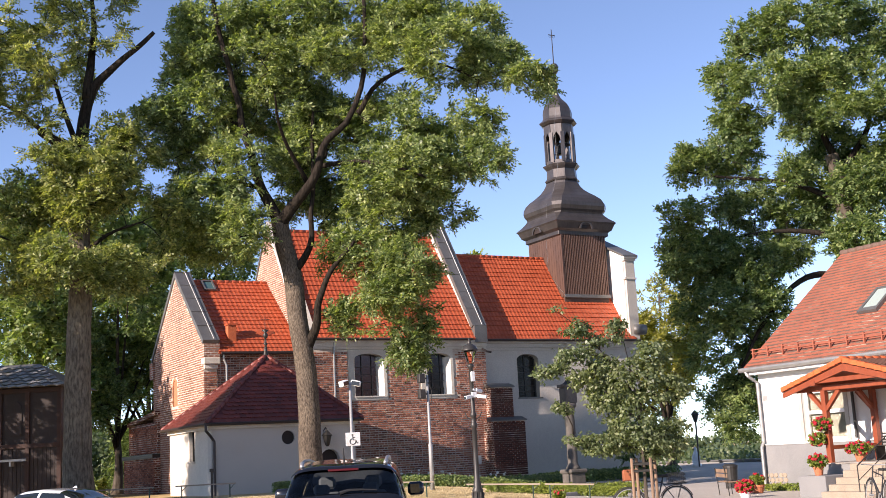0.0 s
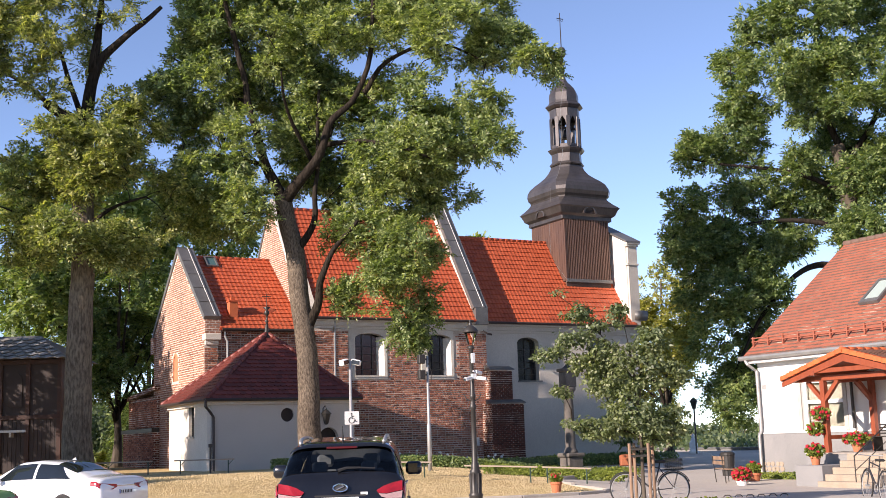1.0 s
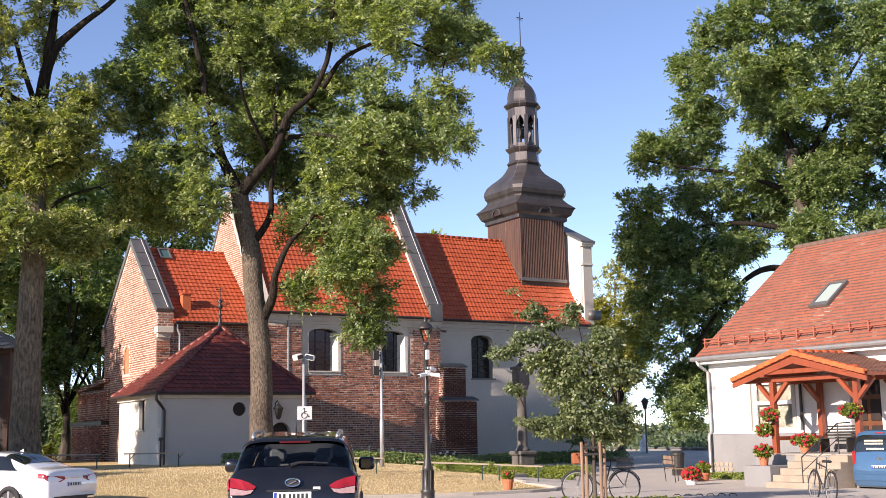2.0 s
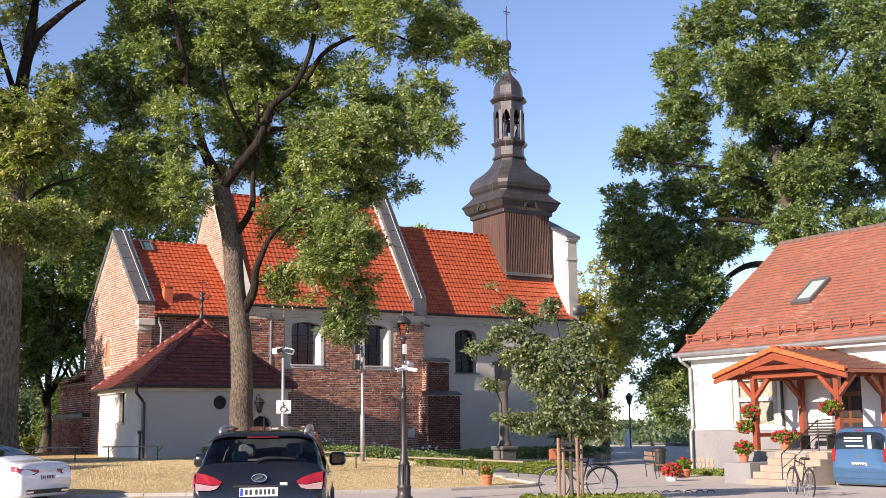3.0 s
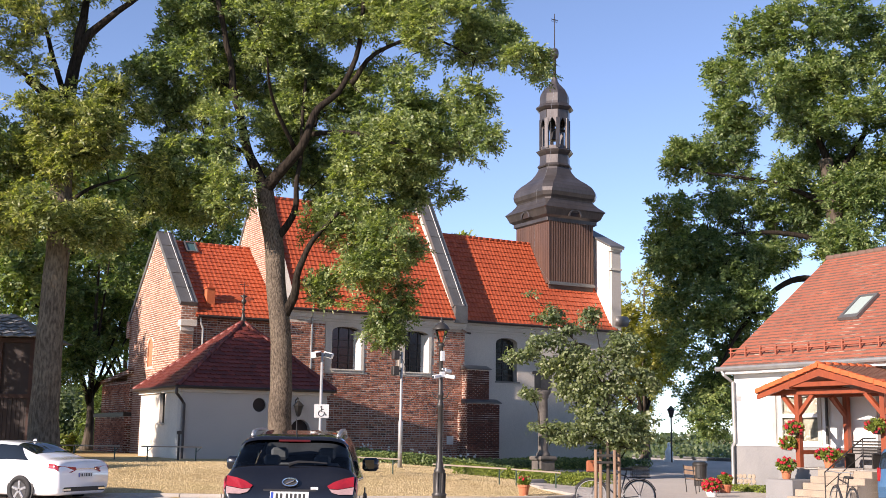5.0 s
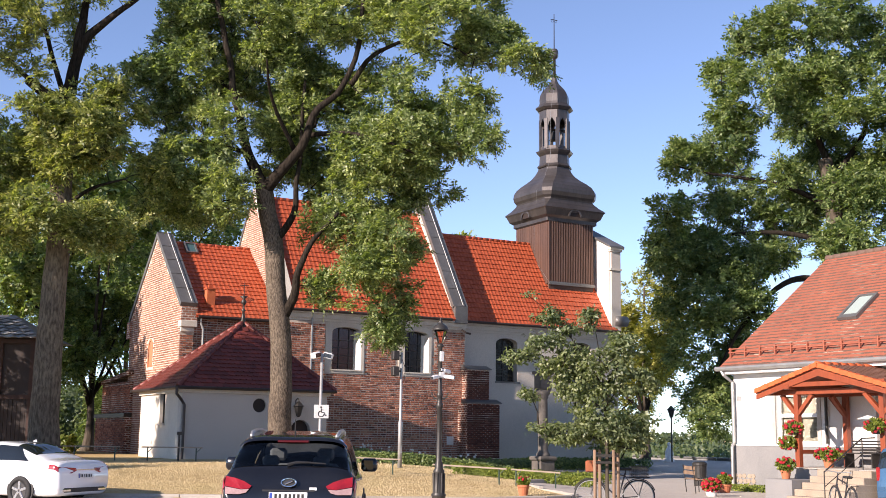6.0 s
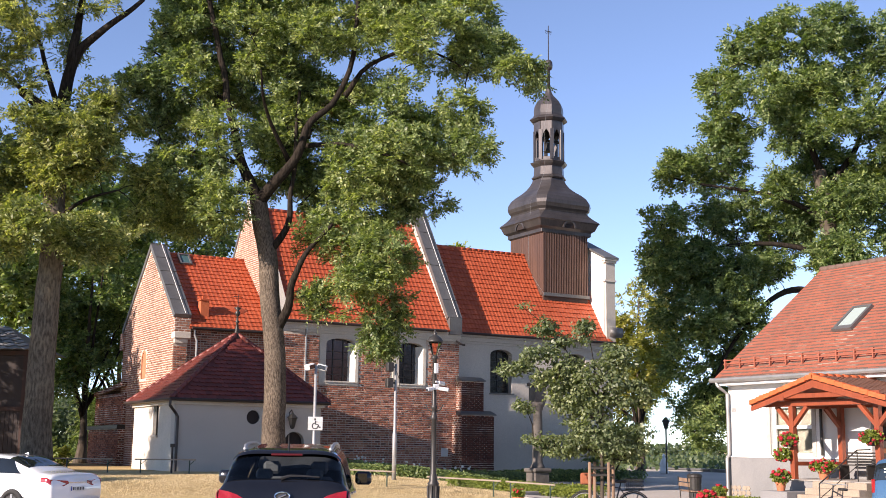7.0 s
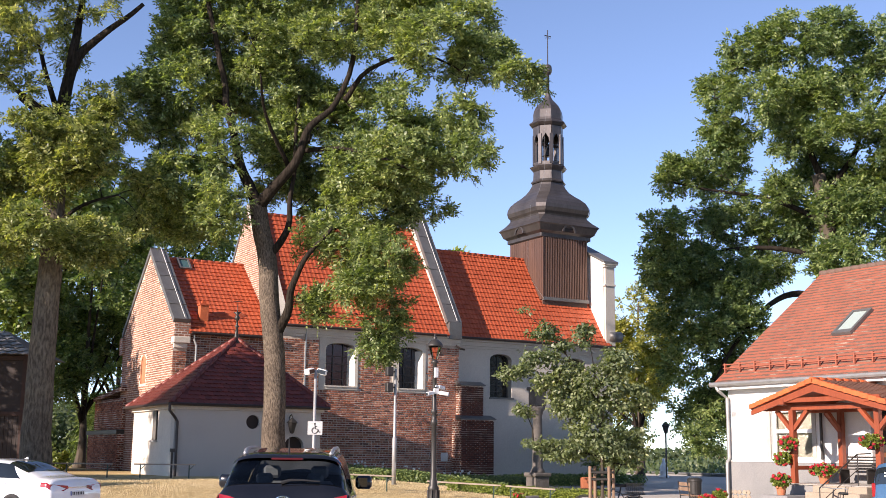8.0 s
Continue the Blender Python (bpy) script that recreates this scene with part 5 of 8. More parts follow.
ASH_RIGHT = [(6.5, -0.9, 13.0, 1.18, 0.77), (6.9, -1.2, 11.4, 0.95, 0.95), (5.6, 0.4, 12.1, 1.21, 1.1), (4.4, -0.9, 11.2, 1.7, 1.28), (5.7, 0.8, 10.1, 0.79, 0.75), (2.8, -0.2, 11.1, 1.52, 1.3), (3.5, 0.2, 9.8, 1.73, 1.08), (1.6, 0.9, 9.9, 1.33, 0.89), (4.7, 1.4, 10.7, 1.12, 1.01)]
ASH_LOW = [(2.4, 0.2, 8.4, 1.62, 1.04), (4.0, -1.1, 7.7, 1.21, 1.15), (3.1, -0.9, 6.8, 1.25, 0.63), (3.6, 0.2, 5.6, 1.32, 1.11), (3.6, 0.2, 4.6, 0.74, 0.47), (1.5, 0.5, 6.2, 0.82, 0.74), (1.3, -0.2, 8.4, 0.77, 1.07), (4.3, 0.5, 6.3, 0.86, 0.86), (2.5, -0.2, 5.4, 0.64, 0.53)]
# the boughs lean out over the lawn, and most of the foliage hangs behind them
ASH_LIMBS = ASH_LIMBS[:1] + [([(u, w - min(0.7, 0.15 * i), z) for i, (u, w, z) in enumerate(pts)], r0, r1) for pts, r0, r1 in ASH_LIMBS[1:]]
tree("ash_tree", gbase(15.94, 38.58), ASH_LIMBS, ASH_LEFT + ASH_TOP + ASH_BACK + ASH_RIGHT + ASH_LOW,
     4000, 81, (0.16, 0.07), 0.62, BARK_ASH, LEAF_ASH, "tall ash tree with a furrowed forked trunk and airy green crown", 3, 0.3, gap_scale=0.55, bare=0.6)
# the tall tree beside the wooden bell house, with a broken limb
LIME_TOP = [(-2.1, 0.5, 16.7, 1.4, 1.2), (-0.4, 0.9, 17.0, 1.2, 1.2), (1.6, -0.9, 16.4, 0.9, 0.7), (-1.1, 0.1, 14.8, 1.2, 0.8), (-2.5, 0.7, 13.6, 0.8, 0.8), (1.2, -0.6, 13.3, 1.0, 1.0), (1.8, 0.3, 13.1, 0.6, 0.8),
            (-3.1, 0.5, 17.6, 1.3, 0.9), (-1.4, 0.2, 19.2, 1.8, 1.2), (0.6, -0.3, 18.6, 1.5, 1.0), (0, 0.2, 15.3, 1.0, 0.9), (-0.7, 0, 13.6, 0.8, 0.9), (1.3, 0, 14.6, 0.8, 0.9)]
LIME_LOW = [(-0.1, -0.8, 11.4, 1.75, 1.05), (-1.6, 0.1, 10.8, 1.12, 1.12), (1.1, -0.9, 11.0, 1.51, 1.3), (1.9, 1.4, 12.0, 1.13, 1.36), (-0.7, -0.1, 9.5, 1.55, 1.32), (0.7, 1.1, 9.7, 1.79, 1.35), (2.8, -0.1, 9.7, 1.18, 1.29), (2.5, 1.3, 8.6, 1.0, 0.84), (0.5, -1.2, 8.2, 1.81, 1.02),
            (1.7, -0.2, 7.9, 1.29, 0.82), (-1.2, -0.4, 7.9, 1.09, 0.83), (-2.0, 0.3, 9.0, 0.9, 0.9), (-3.4, 1.1, 10.9, 1.05, 1.4), (-3.5, 1.2, 9.0, 1.04, 1.62), (-4.5, 0.4, 12.7, 1.87, 1.87), (-3.9, -1.1, 15.3, 2.07, 2.07)]
tree("lime_tree", gbase(8.5, 41.1), [
    ([(0.01, 0, 0), (-0.03, 0, 3.3), (0.01, 0, 5.2), (0.07, 0, 7.4), (0.04, 0, 9.7), (0.01, 0, 12.35)], 0.5, 0.34),
    ([(-0.03, 0, 12.1), (-0.37, -0.1, 12.65), (-0.78, -0.2, 12.9), (-1.24, -0.3, 13.25)], 0.28, 0.16),
    ([(0.02, 0, 12.1), (0.21, 0, 13.6), (0.5, 0, 14.75), (1.12, 0, 15.35), (1.84, 0, 16.0), (2.77, 0, 16.8)], 0.27, 0.07),
    ([(0.36, 0, 14.4), (0.41, 0.2, 15.8), (0.53, 0.3, 17.3), (0.33, 0.4, 19.1)], 0.2, 0.06),
    ([(0.01, 0, 12.3), (-0.67, 0.4, 14.2), (-1.4, 0.6, 16.0), (-2.25, 0.8, 17.7)], 0.13, 0.04),
    ([(-1.05, -0.2, 13.1), (-1.95, -0.3, 13.9), (-2.95, -0.4, 14.5), (-4.2, -0.4, 15.0)], 0.1, 0.03),
    ([(0.05, 0, 8.6), (1.22, -0.5, 9.3), (2.5, -0.8, 9.6)], 0.1, 0.03), ([(0.06, 0, 8.4), (-0.78, -0.5, 9.2), (-1.67, -0.8, 9.4)], 0.1, 0.03), ([(0.03, 0, 10.7), (1.32, 0.4, 11.5), (2.32, 0.5, 11.9)], 0.1, 0.03),
], [((u, -2.0 if u < -0.6 else 0.0, z), (a, a, b), (1.1 if u < -0.6 else 0.9) * a * b) for u, w, z, a, b in LIME_TOP] + [(u, -2.6 if u < -3 else min(w, 0.4) - 0.8, z, a, b) for u, w, z, a, b in LIME_LOW], 1400, 81, (0.16, 0.07), 0.62, BARK_GREY, LEAF_LIME, "tall tree with a thick trunk, broken limb and sparse crown", 5, 0.47, gap_scale=0.6, bare=0.55)
# the big dark tree behind the house gable
MAPLE_TOP = [(-3.2, 0.4, 20.0, 1.44, 1.15), (-1.8, -1.1, 20.1, 1.69, 1.27), (0.8, 1.0, 21.2, 1.79, 1.13), (3.1, 1.7, 20.8, 1.82, 1.52), (4.3, 0.1, 20.0, 1.48, 1.48), (-4.6, 0.5, 18.1, 1.19, 1.13), (-3.6, -1.9, 17.1, 1.63, 1.36), (-0.9, 0.8, 18.5, 1.74, 1.45),
             (1.8, 0.2, 18.3, 1.74, 1.45), (3.6, -1.6, 17.4, 1.56, 1.42), (-4.2, 0.5, 16.3, 1.35, 0.96), (-2.4, -0.6, 15.7, 1.66, 1.39), (0.2, 1.2, 14.9, 1.59, 1.1), (1.4, -2.0, 15.5, 1.66, 1.38), (3.4, -1.7, 15.0, 1.54, 1.4), (6.3, 0.8, 17.6, 1.9, 1.9), (5.9, 0.1, 14.2, 2.05, 2.34)]
MAPLE_MID = [(-6.7, 0.3, 14.1, 1.16, 0.94), (-4.6, 1.5, 14.6, 1.7, 1.28), (-3.1, -0.1, 13.8, 1.66, 1.38), (-0.7, 1.4, 13.4, 2.0, 1.37), (1.2, 0, 13.4, 1.98, 1.7), (4.2, 1.9, 13.6, 1.63, 1.78), (3.9, 0.7, 11.1, 1.3, 0.92), (-7.8, -1.5, 11.6, 1.0, 1.05), (-6.1, -0.6, 12.1, 1.35, 1.21),
             (-3.9, 1.6, 12.1, 1.69, 1.41), (-2.2, 1.0, 11.4, 1.54, 1.18), (-0.1, 1.2, 11.6, 1.71, 1.28), (1.3, -0.7, 11.3, 1.39, 1.17)]
MAPLE_FRONT = [(0.1, -1.7, 12.4, 1.6, 1.2), (-0.4, -1.7, 15.3, 1.6, 1.3), (-0.2, -1.8, 9.9, 1.7, 1.2), (-0.8, -1.5, 17.6, 1.3, 1.1), (2.4, -1.6, 10.2, 1.5, 1.0)]
MAPLE_LOW = [(-7.9, -1.4, 9.7, 0.99, 1.18), (-6.1, -0.1, 9.8, 1.62, 1.35), (-4.5, -0.5, 9.5, 1.62, 1.29), (-2.8, 0.5, 9.9, 1.05, 0.99), (-7.2, -0.3, 7.8, 1.06, 1.33), (-5.9, -1.1, 7.5, 1.58, 1.32), (-4.3, -0.4, 7.6, 1.21, 1.13), (-6.8, -0.4, 5.8, 1.06, 1.33), (-5.2, 1.8, 5.7, 1.39, 1.39),
             (-6.2, 2.1, 4.2, 0.89, 1.05), (-5.5, 0.5, 3.8, 1.14, 1.14), (-6.2, -1.8, 2.5, 0.93, 0.57), (-6.7, 1.0, 3.0, 0.49, 0.54), (-4.7, 1.5, 6.7, 1.11, 1.66), (-5.0, 1.6, 4.6, 1.11, 1.66), (-6.8, 1.6, 9.9, 1.11, 1.66)]
tree("maple_tree", gbase(40.9, 35.4), [
    ([(-0.5, 0, 0), (-0.31, 0, 5.5), (-0.19, 0, 8.5), (-0.17, 0, 10.6), (-0.25, 0, 12.4), (-0.48, 0, 14.2)], 0.55, 0.3),
    ([(-0.47, 0, 8.5), (-1.65, -0.2, 8.8), (-2.96, -0.3, 8.3), (-4.55, -0.3, 6.5), (-5.63, -0.3, 4.6)], 0.2, 0.05),
    ([(-0.25, 0, 10.1), (-1.49, 0, 10.7), (-3.22, 0.2, 10.9), (-5.25, 0.3, 10.7), (-7.06, 0.3, 10.2)], 0.18, 0.04),
    ([(-0.28, 0, 11.9), (-1.64, 0, 12.7), (-3.41, 0, 13.2), (-5.45, 0, 13.5), (-6.98, 0, 13.8)], 0.16, 0.04),
    ([(-0.42, 0, 14.0), (-0.96, 0, 15.8), (-1.02, 0, 17.2), (-0.75, 0, 18.8), (-0.98, 0, 20.4)], 0.17, 0.04),
    ([(-0.33, 0, 13.2), (1.06, 0, 15.0), (1.67, 0, 16.6), (3.11, 0, 18.7)], 0.17, 0.05),
    ([(-0.21, 0, 10.8), (1.28, -0.4, 12.3), (3.11, -0.4, 13.0)], 0.16, 0.05), ([(-0.95, 0, 16.1), (-2.45, 0, 17.2), (-3.71, 0, 18.0)], 0.1, 0.03),
], MAPLE_TOP + MAPLE_MID + MAPLE_FRONT + MAPLE_LOW, 3400, 81, (0.18, 0.09), 0.72, BARK_DARK, LEAF_DARK, "big dark green spreading tree behind the house", 7, 0.33, gap_scale=0.45, bare=0.5)
# ---- more trees ----
def round_tree(name, base, h, trunk_h, rx, rz, clumps, leaves, leaf, spread, bark, leafmat, label, seed, gap=0.3, lobe_n=7, r0=0.3):
    """A tree whose crown is built of several uneven lobes round a stem."""
    rr = random.Random(seed)
    lobes = [((0, 0, trunk_h + rz), (rx * 0.75, rx * 0.75, rz * 0.9), 1.2)]
    limbs = [([(0, 0, 0), (0.1, 0, trunk_h * 0.6), (0, 0.1, trunk_h + rz * 0.5), (0.1, 0, trunk_h + rz * 1.6)], r0, 0.05)]
    for k in range(lobe_n):
        a = 2 * math.pi * k / lobe_n + rr.uniform(-0.3, 0.3)
        z = trunk_h + rz * rr.uniform(0.35, 1.75)
        q = rx * rr.uniform(0.5, 0.8)
        c = (q * math.cos(a), q * math.sin(a), z)
        lobes.append((c, (rx * rr.uniform(0.3, 0.5), rx * rr.uniform(0.3, 0.5), rz * rr.uniform(0.28, 0.45)), rr.uniform(0.5, 0.9)))
        limbs.append(([(0, 0, trunk_h * rr.uniform(0.8, 1.1)), (c[0] * 0.5, c[1] * 0.5, (z + trunk_h) / 2), c], r0 * 0.4, 0.03))
    return tree(name, base, limbs, lobes, clumps, leaves, leaf, spread, bark, leafmat, label, seed, gap)


def conifer(name, base, h, r, label, seed, clumps=420):
    rr = random.Random(seed)
    lobes, limbs = [], [([(0, 0, 0), (0, 0, h * 0.5), (0, 0, h * 0.97)], r * 0.09, 0.02)]
    for k in range(26):
        f = k / 26
        z = h * (0.08 + 0.9 * f)
        q = r * (1 - f) * 0.6 + 0.1
        a = k * 2.4
        lobes.append(((q * math.cos(a), q * math.sin(a), z), (q * 0.75 + 0.1, q * 0.75 + 0.1, h * 0.035), (1 - f) + 0.15))
    return tree(name, base, limbs, lobes, clumps, 60, (0.3, 0.06), 0.6, BARK_DARK, LEAF_DARK, label, seed, 0.2, droop=1.2)


round_tree("chestnut_tree", gbase(48.6, 58.5), 13, 2.8, 3.3, 5.2, 560, 70, (0.22, 0.12), 0.7, BARK_DARK, LEAF_YELLOW, "yellowing chestnut tree behind the church end", 21, 0.25)
round_tree("lime_tree", gbase(44.1, 74.0), 17, 6.4, 3.6, 5.2, 420, 60, (0.4, 0.22), 1.0, BARK_DARK, LEAF_HEDGE, "light green treetop behind the church roof", 22)
for x, y, h, tr, rx, rz, sd in ((19.5, 74, 18, 4, 6.5, 6.5, 23), (13.5, 66, 17, 6.5, 5.2, 5.6, 24), (27, 80, 17, 4, 6, 6, 25)):
    round_tree("oak_tree", gbase(x, y), h, tr, rx, rz, 460, 62, (0.36, 0.2), 1.0, BARK_DARK, LEAF_ASH if sd == 23 else LEAF_DARK, "leafy tree standing behind the church choir", sd, 0.3)
round_tree("oak_tree", gbase(0.5, 55.0), 18, 3.0, 4.6, 6.4, 560, 66, (0.26, 0.15), 0.85, BARK_DARK, LEAF_ASH, "leafy tree beside the wooden bell house", 27)
# low tree added beyond the left edge of the view to cast shade
round_tree("oak_tree", gbase(1.5, 36.5), 7, 1.2, 2.5, 2.3, 190, 60, (0.2, 0.12), 0.6, BARK_DARK, LEAF_DARK, "low dark leafy tree added left of view for shade", 28)
round_tree("oak_tree", gbase(14.6, 61.5), 12, 2.4, 2.6, 4.6, 420, 66, (0.22, 0.12), 0.7, BARK_DARK, LEAF_DARK, "dark leafy tree standing behind the choir gable", 29, 0.2)
conifer("spruce_tree", gbase(11.8, 72), 14, 3.2, "pale green spruce behind the bell house", 31)
conifer("thuja_tree", gbase(16.3, 66), 4.2, 0.8, "dark narrow conifer beside the church", 32, 120)
conifer("thuja_tree", gbase(17.6, 66), 4.0, 0.75, "dark narrow conifer beside the church", 33, 120)
# out-of-view tree, added only to throw shade on the annexe
round_tree("lime_tree", gbase(-9.0, 38.3), 17, 4.4, 3.0, 6.0, 300, 52, (0.4, 0.24), 1.0, BARK_DARK, LEAF_ASH, "tall unseen tree added to shade the annexe", 41, 0.4)
# tree rows added out of view, to be mirrored in glass and car paint
unseen_rows = [((-60, -45), (70, -55), 11, 91), ((-60, -45), (-70, 40), 10, 92)]
round_tree("shrub", gbase(36.2, 45.5), 3.0, 0.2, 1.7, 1.3, 120, 60, (0.16, 0.09), 0.5, BARK_DARK, LEAF_DARK, "dark round shrub beside the church wall", 36, 0.15, 5, 0.08)


# far woods and buildings along the horizon
def far_wood(name, pts, h, count, seed, material, label, size=1.0):
    """A line of distant treetops: many clumps of leaf-sized faces."""
    r = np.random.RandomState(seed)
    seg = r.randint(0, len(pts) - 1, count)
    t = r.uniform(0, 1, count)
    P = np.array(pts)
    base = P[seg] * (1 - t[:, None]) + P[seg + 1] * t[:, None]
    base += r.normal(size=(count, 2)) * 5
    prof = np.array([0.6 + 0.4 * noise.noise(Vector((b[0] * 0.045, b[1] * 0.045, seed))) for b in base])
    z = h * prof * r.uniform(0.0, 1.0, count) ** 0.7
    c = np.column_stack([base, z])
    n = count
    d = r.normal(size=(n, 3)); d /= np.linalg.norm(d, axis=1)[:, None]
    s = np.cross(d, r.normal(size=(n, 3))); s /= np.linalg.norm(s, axis=1)[:, None]
    L = size * r.uniform(0.5, 1.2, n)[:, None]
    v = np.stack([c, c + d * L * 0.5 + s * L * 0.4, c + d * L, c + d * L * 0.5 - s * L * 0.4], 1).reshape(-1, 3)
    me = bpy.data.meshes.new(name)
    me.from_pydata(v.tolist(), [], np.arange(4 * n).reshape(-1, 4).tolist())
    me.materials.append(material)
    return tagged(new(name, me), label, "woods", kind="stuff")


LEAF_FAR = leaf_mat("distant_leaves", [(0.0, (0.07, 0.1, 0.06)), (1.0, (0.15, 0.19, 0.1))])
far_wood("far_woods", [(-60, 170), (0, 190), (60, 200), (130, 190), (200, 150), (240, 80)], 4.5, 26000, 51, LEAF_FAR, "distant hazy green woods along the horizon")
far_wood("far_woods", [(8, 96), (14, 100), (22, 102), (30, 104)], 8.5, 26000, 52, LEAF_FAR, "green bushes beyond the church yard", 0.45)
far_wood("far_woods", [(58, 70), (66, 72), (80, 66), (95, 60)], 1.7, 22000, 53, LEAF_FAR, "green bushes at the end of the drive", 0.35)
for (x0, y0), (x1, y1), h, sd in unseen_rows:
    far_wood("far_woods", [(x0, y0), ((x0 + x1) / 2, (y0 + y1) / 2 - 6), (x1, y1)], h, 9000, sd, LEAF_FAR, "row of unseen trees added for reflections")
shed = thing("shed", "long grey garden wall at the end of the drive", "wall")
part("wall", bxm(53.5, 53.8, 54.5, 66, -0.6, 0.35), PLINTH_GREY, shed)
part("coping", bxm(53.4, 53.9, 54.4, 66.1, 0.35, 0.45), METAL_GREY, shed)
stat = tagged(part("statue", (lambda b: (lathe(b, [(0.5, 0), (0.5, 0.25), (0.36, 0.3), (0.4, 0.6), (0.42, 0.95), (0.3, 1.25), (0.17, 1.5), (0.13, 1.62), (0.17, 1.78), (0.05, 1.95)], (0, 0, 0), 12), b)[1])(bmesh.new()), WHITE_PAINT, smooth=True,
                   at=Matrix.Translation((46.9, 54.2, ground_z(46.9, 54.2))) @ Matrix.Diagonal((0.6, 0.6, 0.6, 1))), "small white painted statue beside the drive", "statue")
bm = bmesh.new()
tube(bm, [(0, 0, 0), (0, 0, 2.6)], 0.05, 8)
pl = thing("street_lamp", "dark lamp post at the end of the drive", "street lamp", at=Matrix.Translation((46.6, 53.6, ground_z(46.6, 53.6))))
part("pole", bm, IRON_DARK, pl)
bm = bmesh.new()
lathe(bm, [(0.1, 2.6), (0.2, 3.0), (0.26, 3.05), (0.05, 3.3)], (0, 0, 0), 8)
part("head", bm, IRON_DARK, pl)

# ---- wooden bell house ----
bell = thing("bell_house", "dark tarred wooden bell house with grey shingled roof", "bell house", at=Matrix.Translation((8.6, 55.9, 0.3)) @ Matrix.Rotation(radians(-28), 4, "Z") @ Matrix.Diagonal((0.86, 1, 1, 1)))
part("wall", bxm(-3.2, 3.2, -2.0, 2.0, 0, 5.3), WOOD_DARK, bell)
for i in range(30):
    x = -3.2 + 6.4 * (i + 0.5) / 30
    part("board", bxm(x - 0.098, x + 0.098, -2.03, -2.002, 0.05, 2.7), WOOD_DARK, bell)
for x in (-3.2, -1.45, 0.2, 1.6, 3.2):
    part("post", bxm(x - 0.1, x + 0.1, -2.1, -2.002, 0, 5.3), plain("worn_brown_timber", (0.045, 0.021, 0.015), (0.03, 0.015, 0.012), 0.8, stretch=(1, 1, 0.2)) if x < -3 else bpy.data.materials["worn_brown_timber"], bell)
for z in (2.75, 5.15):
    part("rail", bxm(-3.2, 3.2, -2.12, -2.002, z - 0.09, z + 0.09), bpy.data.materials["worn_brown_timber"], bell)
part("opening", _slab(arch(-0.9, -0.2, 3.2, 4.3, 0.4), [], lambda u, v: Vector((u, -2.04, v)), (0, 0.03, 0)), WOOD_DARK, bell)
part("opening", _slab(arch(0.6, 1.3, 3.2, 4.3, 0.4), [], lambda u, v: Vector((u, -2.04, v)), (0, 0.03, 0)), WOOD_DARK, bell)
part("handrail", bxm(0.1, 1.7, -2.5, -2.42, 2.1, 2.2), POLE_GREY, bell)
part("handrail_bracket", bxm(0.85, 0.95, -2.45, -2.03, 1.9, 2.12), POLE_GREY, bell)
bm = bmesh.new()
cs = [bm.verts.new(p) for p in ((-3.7, -2.5, 5.3), (3.7, -2.5, 5.3), (3.7, 2.5, 5.3), (-3.7, 2.5, 5.3))]
ts = [bm.verts.new(p) for p in ((-1.4, 0, 6.5), (1.4, 0, 6.5))]
for f in ((cs[0], cs[1], ts[1], ts[0]), (cs[1], cs[2], ts[1]), (cs[2], cs[3], ts[0], ts[1]), (cs[3], cs[0], ts[0]), (cs[3], cs[2], cs[1], cs[0])):
    bm.faces.new(f)
broof = part("roof", bm, METAL_GREY, bell, "grey slate roof")
SLATE = plain("grey_slate", (0.3, 0.29, 0.27), (0.2, 0.2, 0.19), 0.7, scale=1.5, rnd=0.3)
su = Vector((0, 2.5, 1.2)).normalized()
for r_ in range(7):
    for c_ in range(12):
        x = -3.6 + 0.6 * (c_ + 0.5 * (r_ % 2))
        yy = r_ * 0.38
        if abs(x + 0.3) > 3.6 - 2.2 * yy / 2.75:
            continue
        p = Vector((x, -2.5, 5.31)) + su * yy
        bm = bmesh.new()
        n_ = Vector((1, 0, 0)).cross(su)
        prism(bm, [p + n_ * 0.03, p + Vector((0.29, 0, 0)) - su * 0.2 + n_ * 0.03, p + Vector((0.58, 0, 0)) + n_ * 0.03, p + Vector((0.29, 0, 0)) + su * 0.24 + n_ * 0.015], n_ * 0.015)
        part("slate", bm, SLATE, broof)

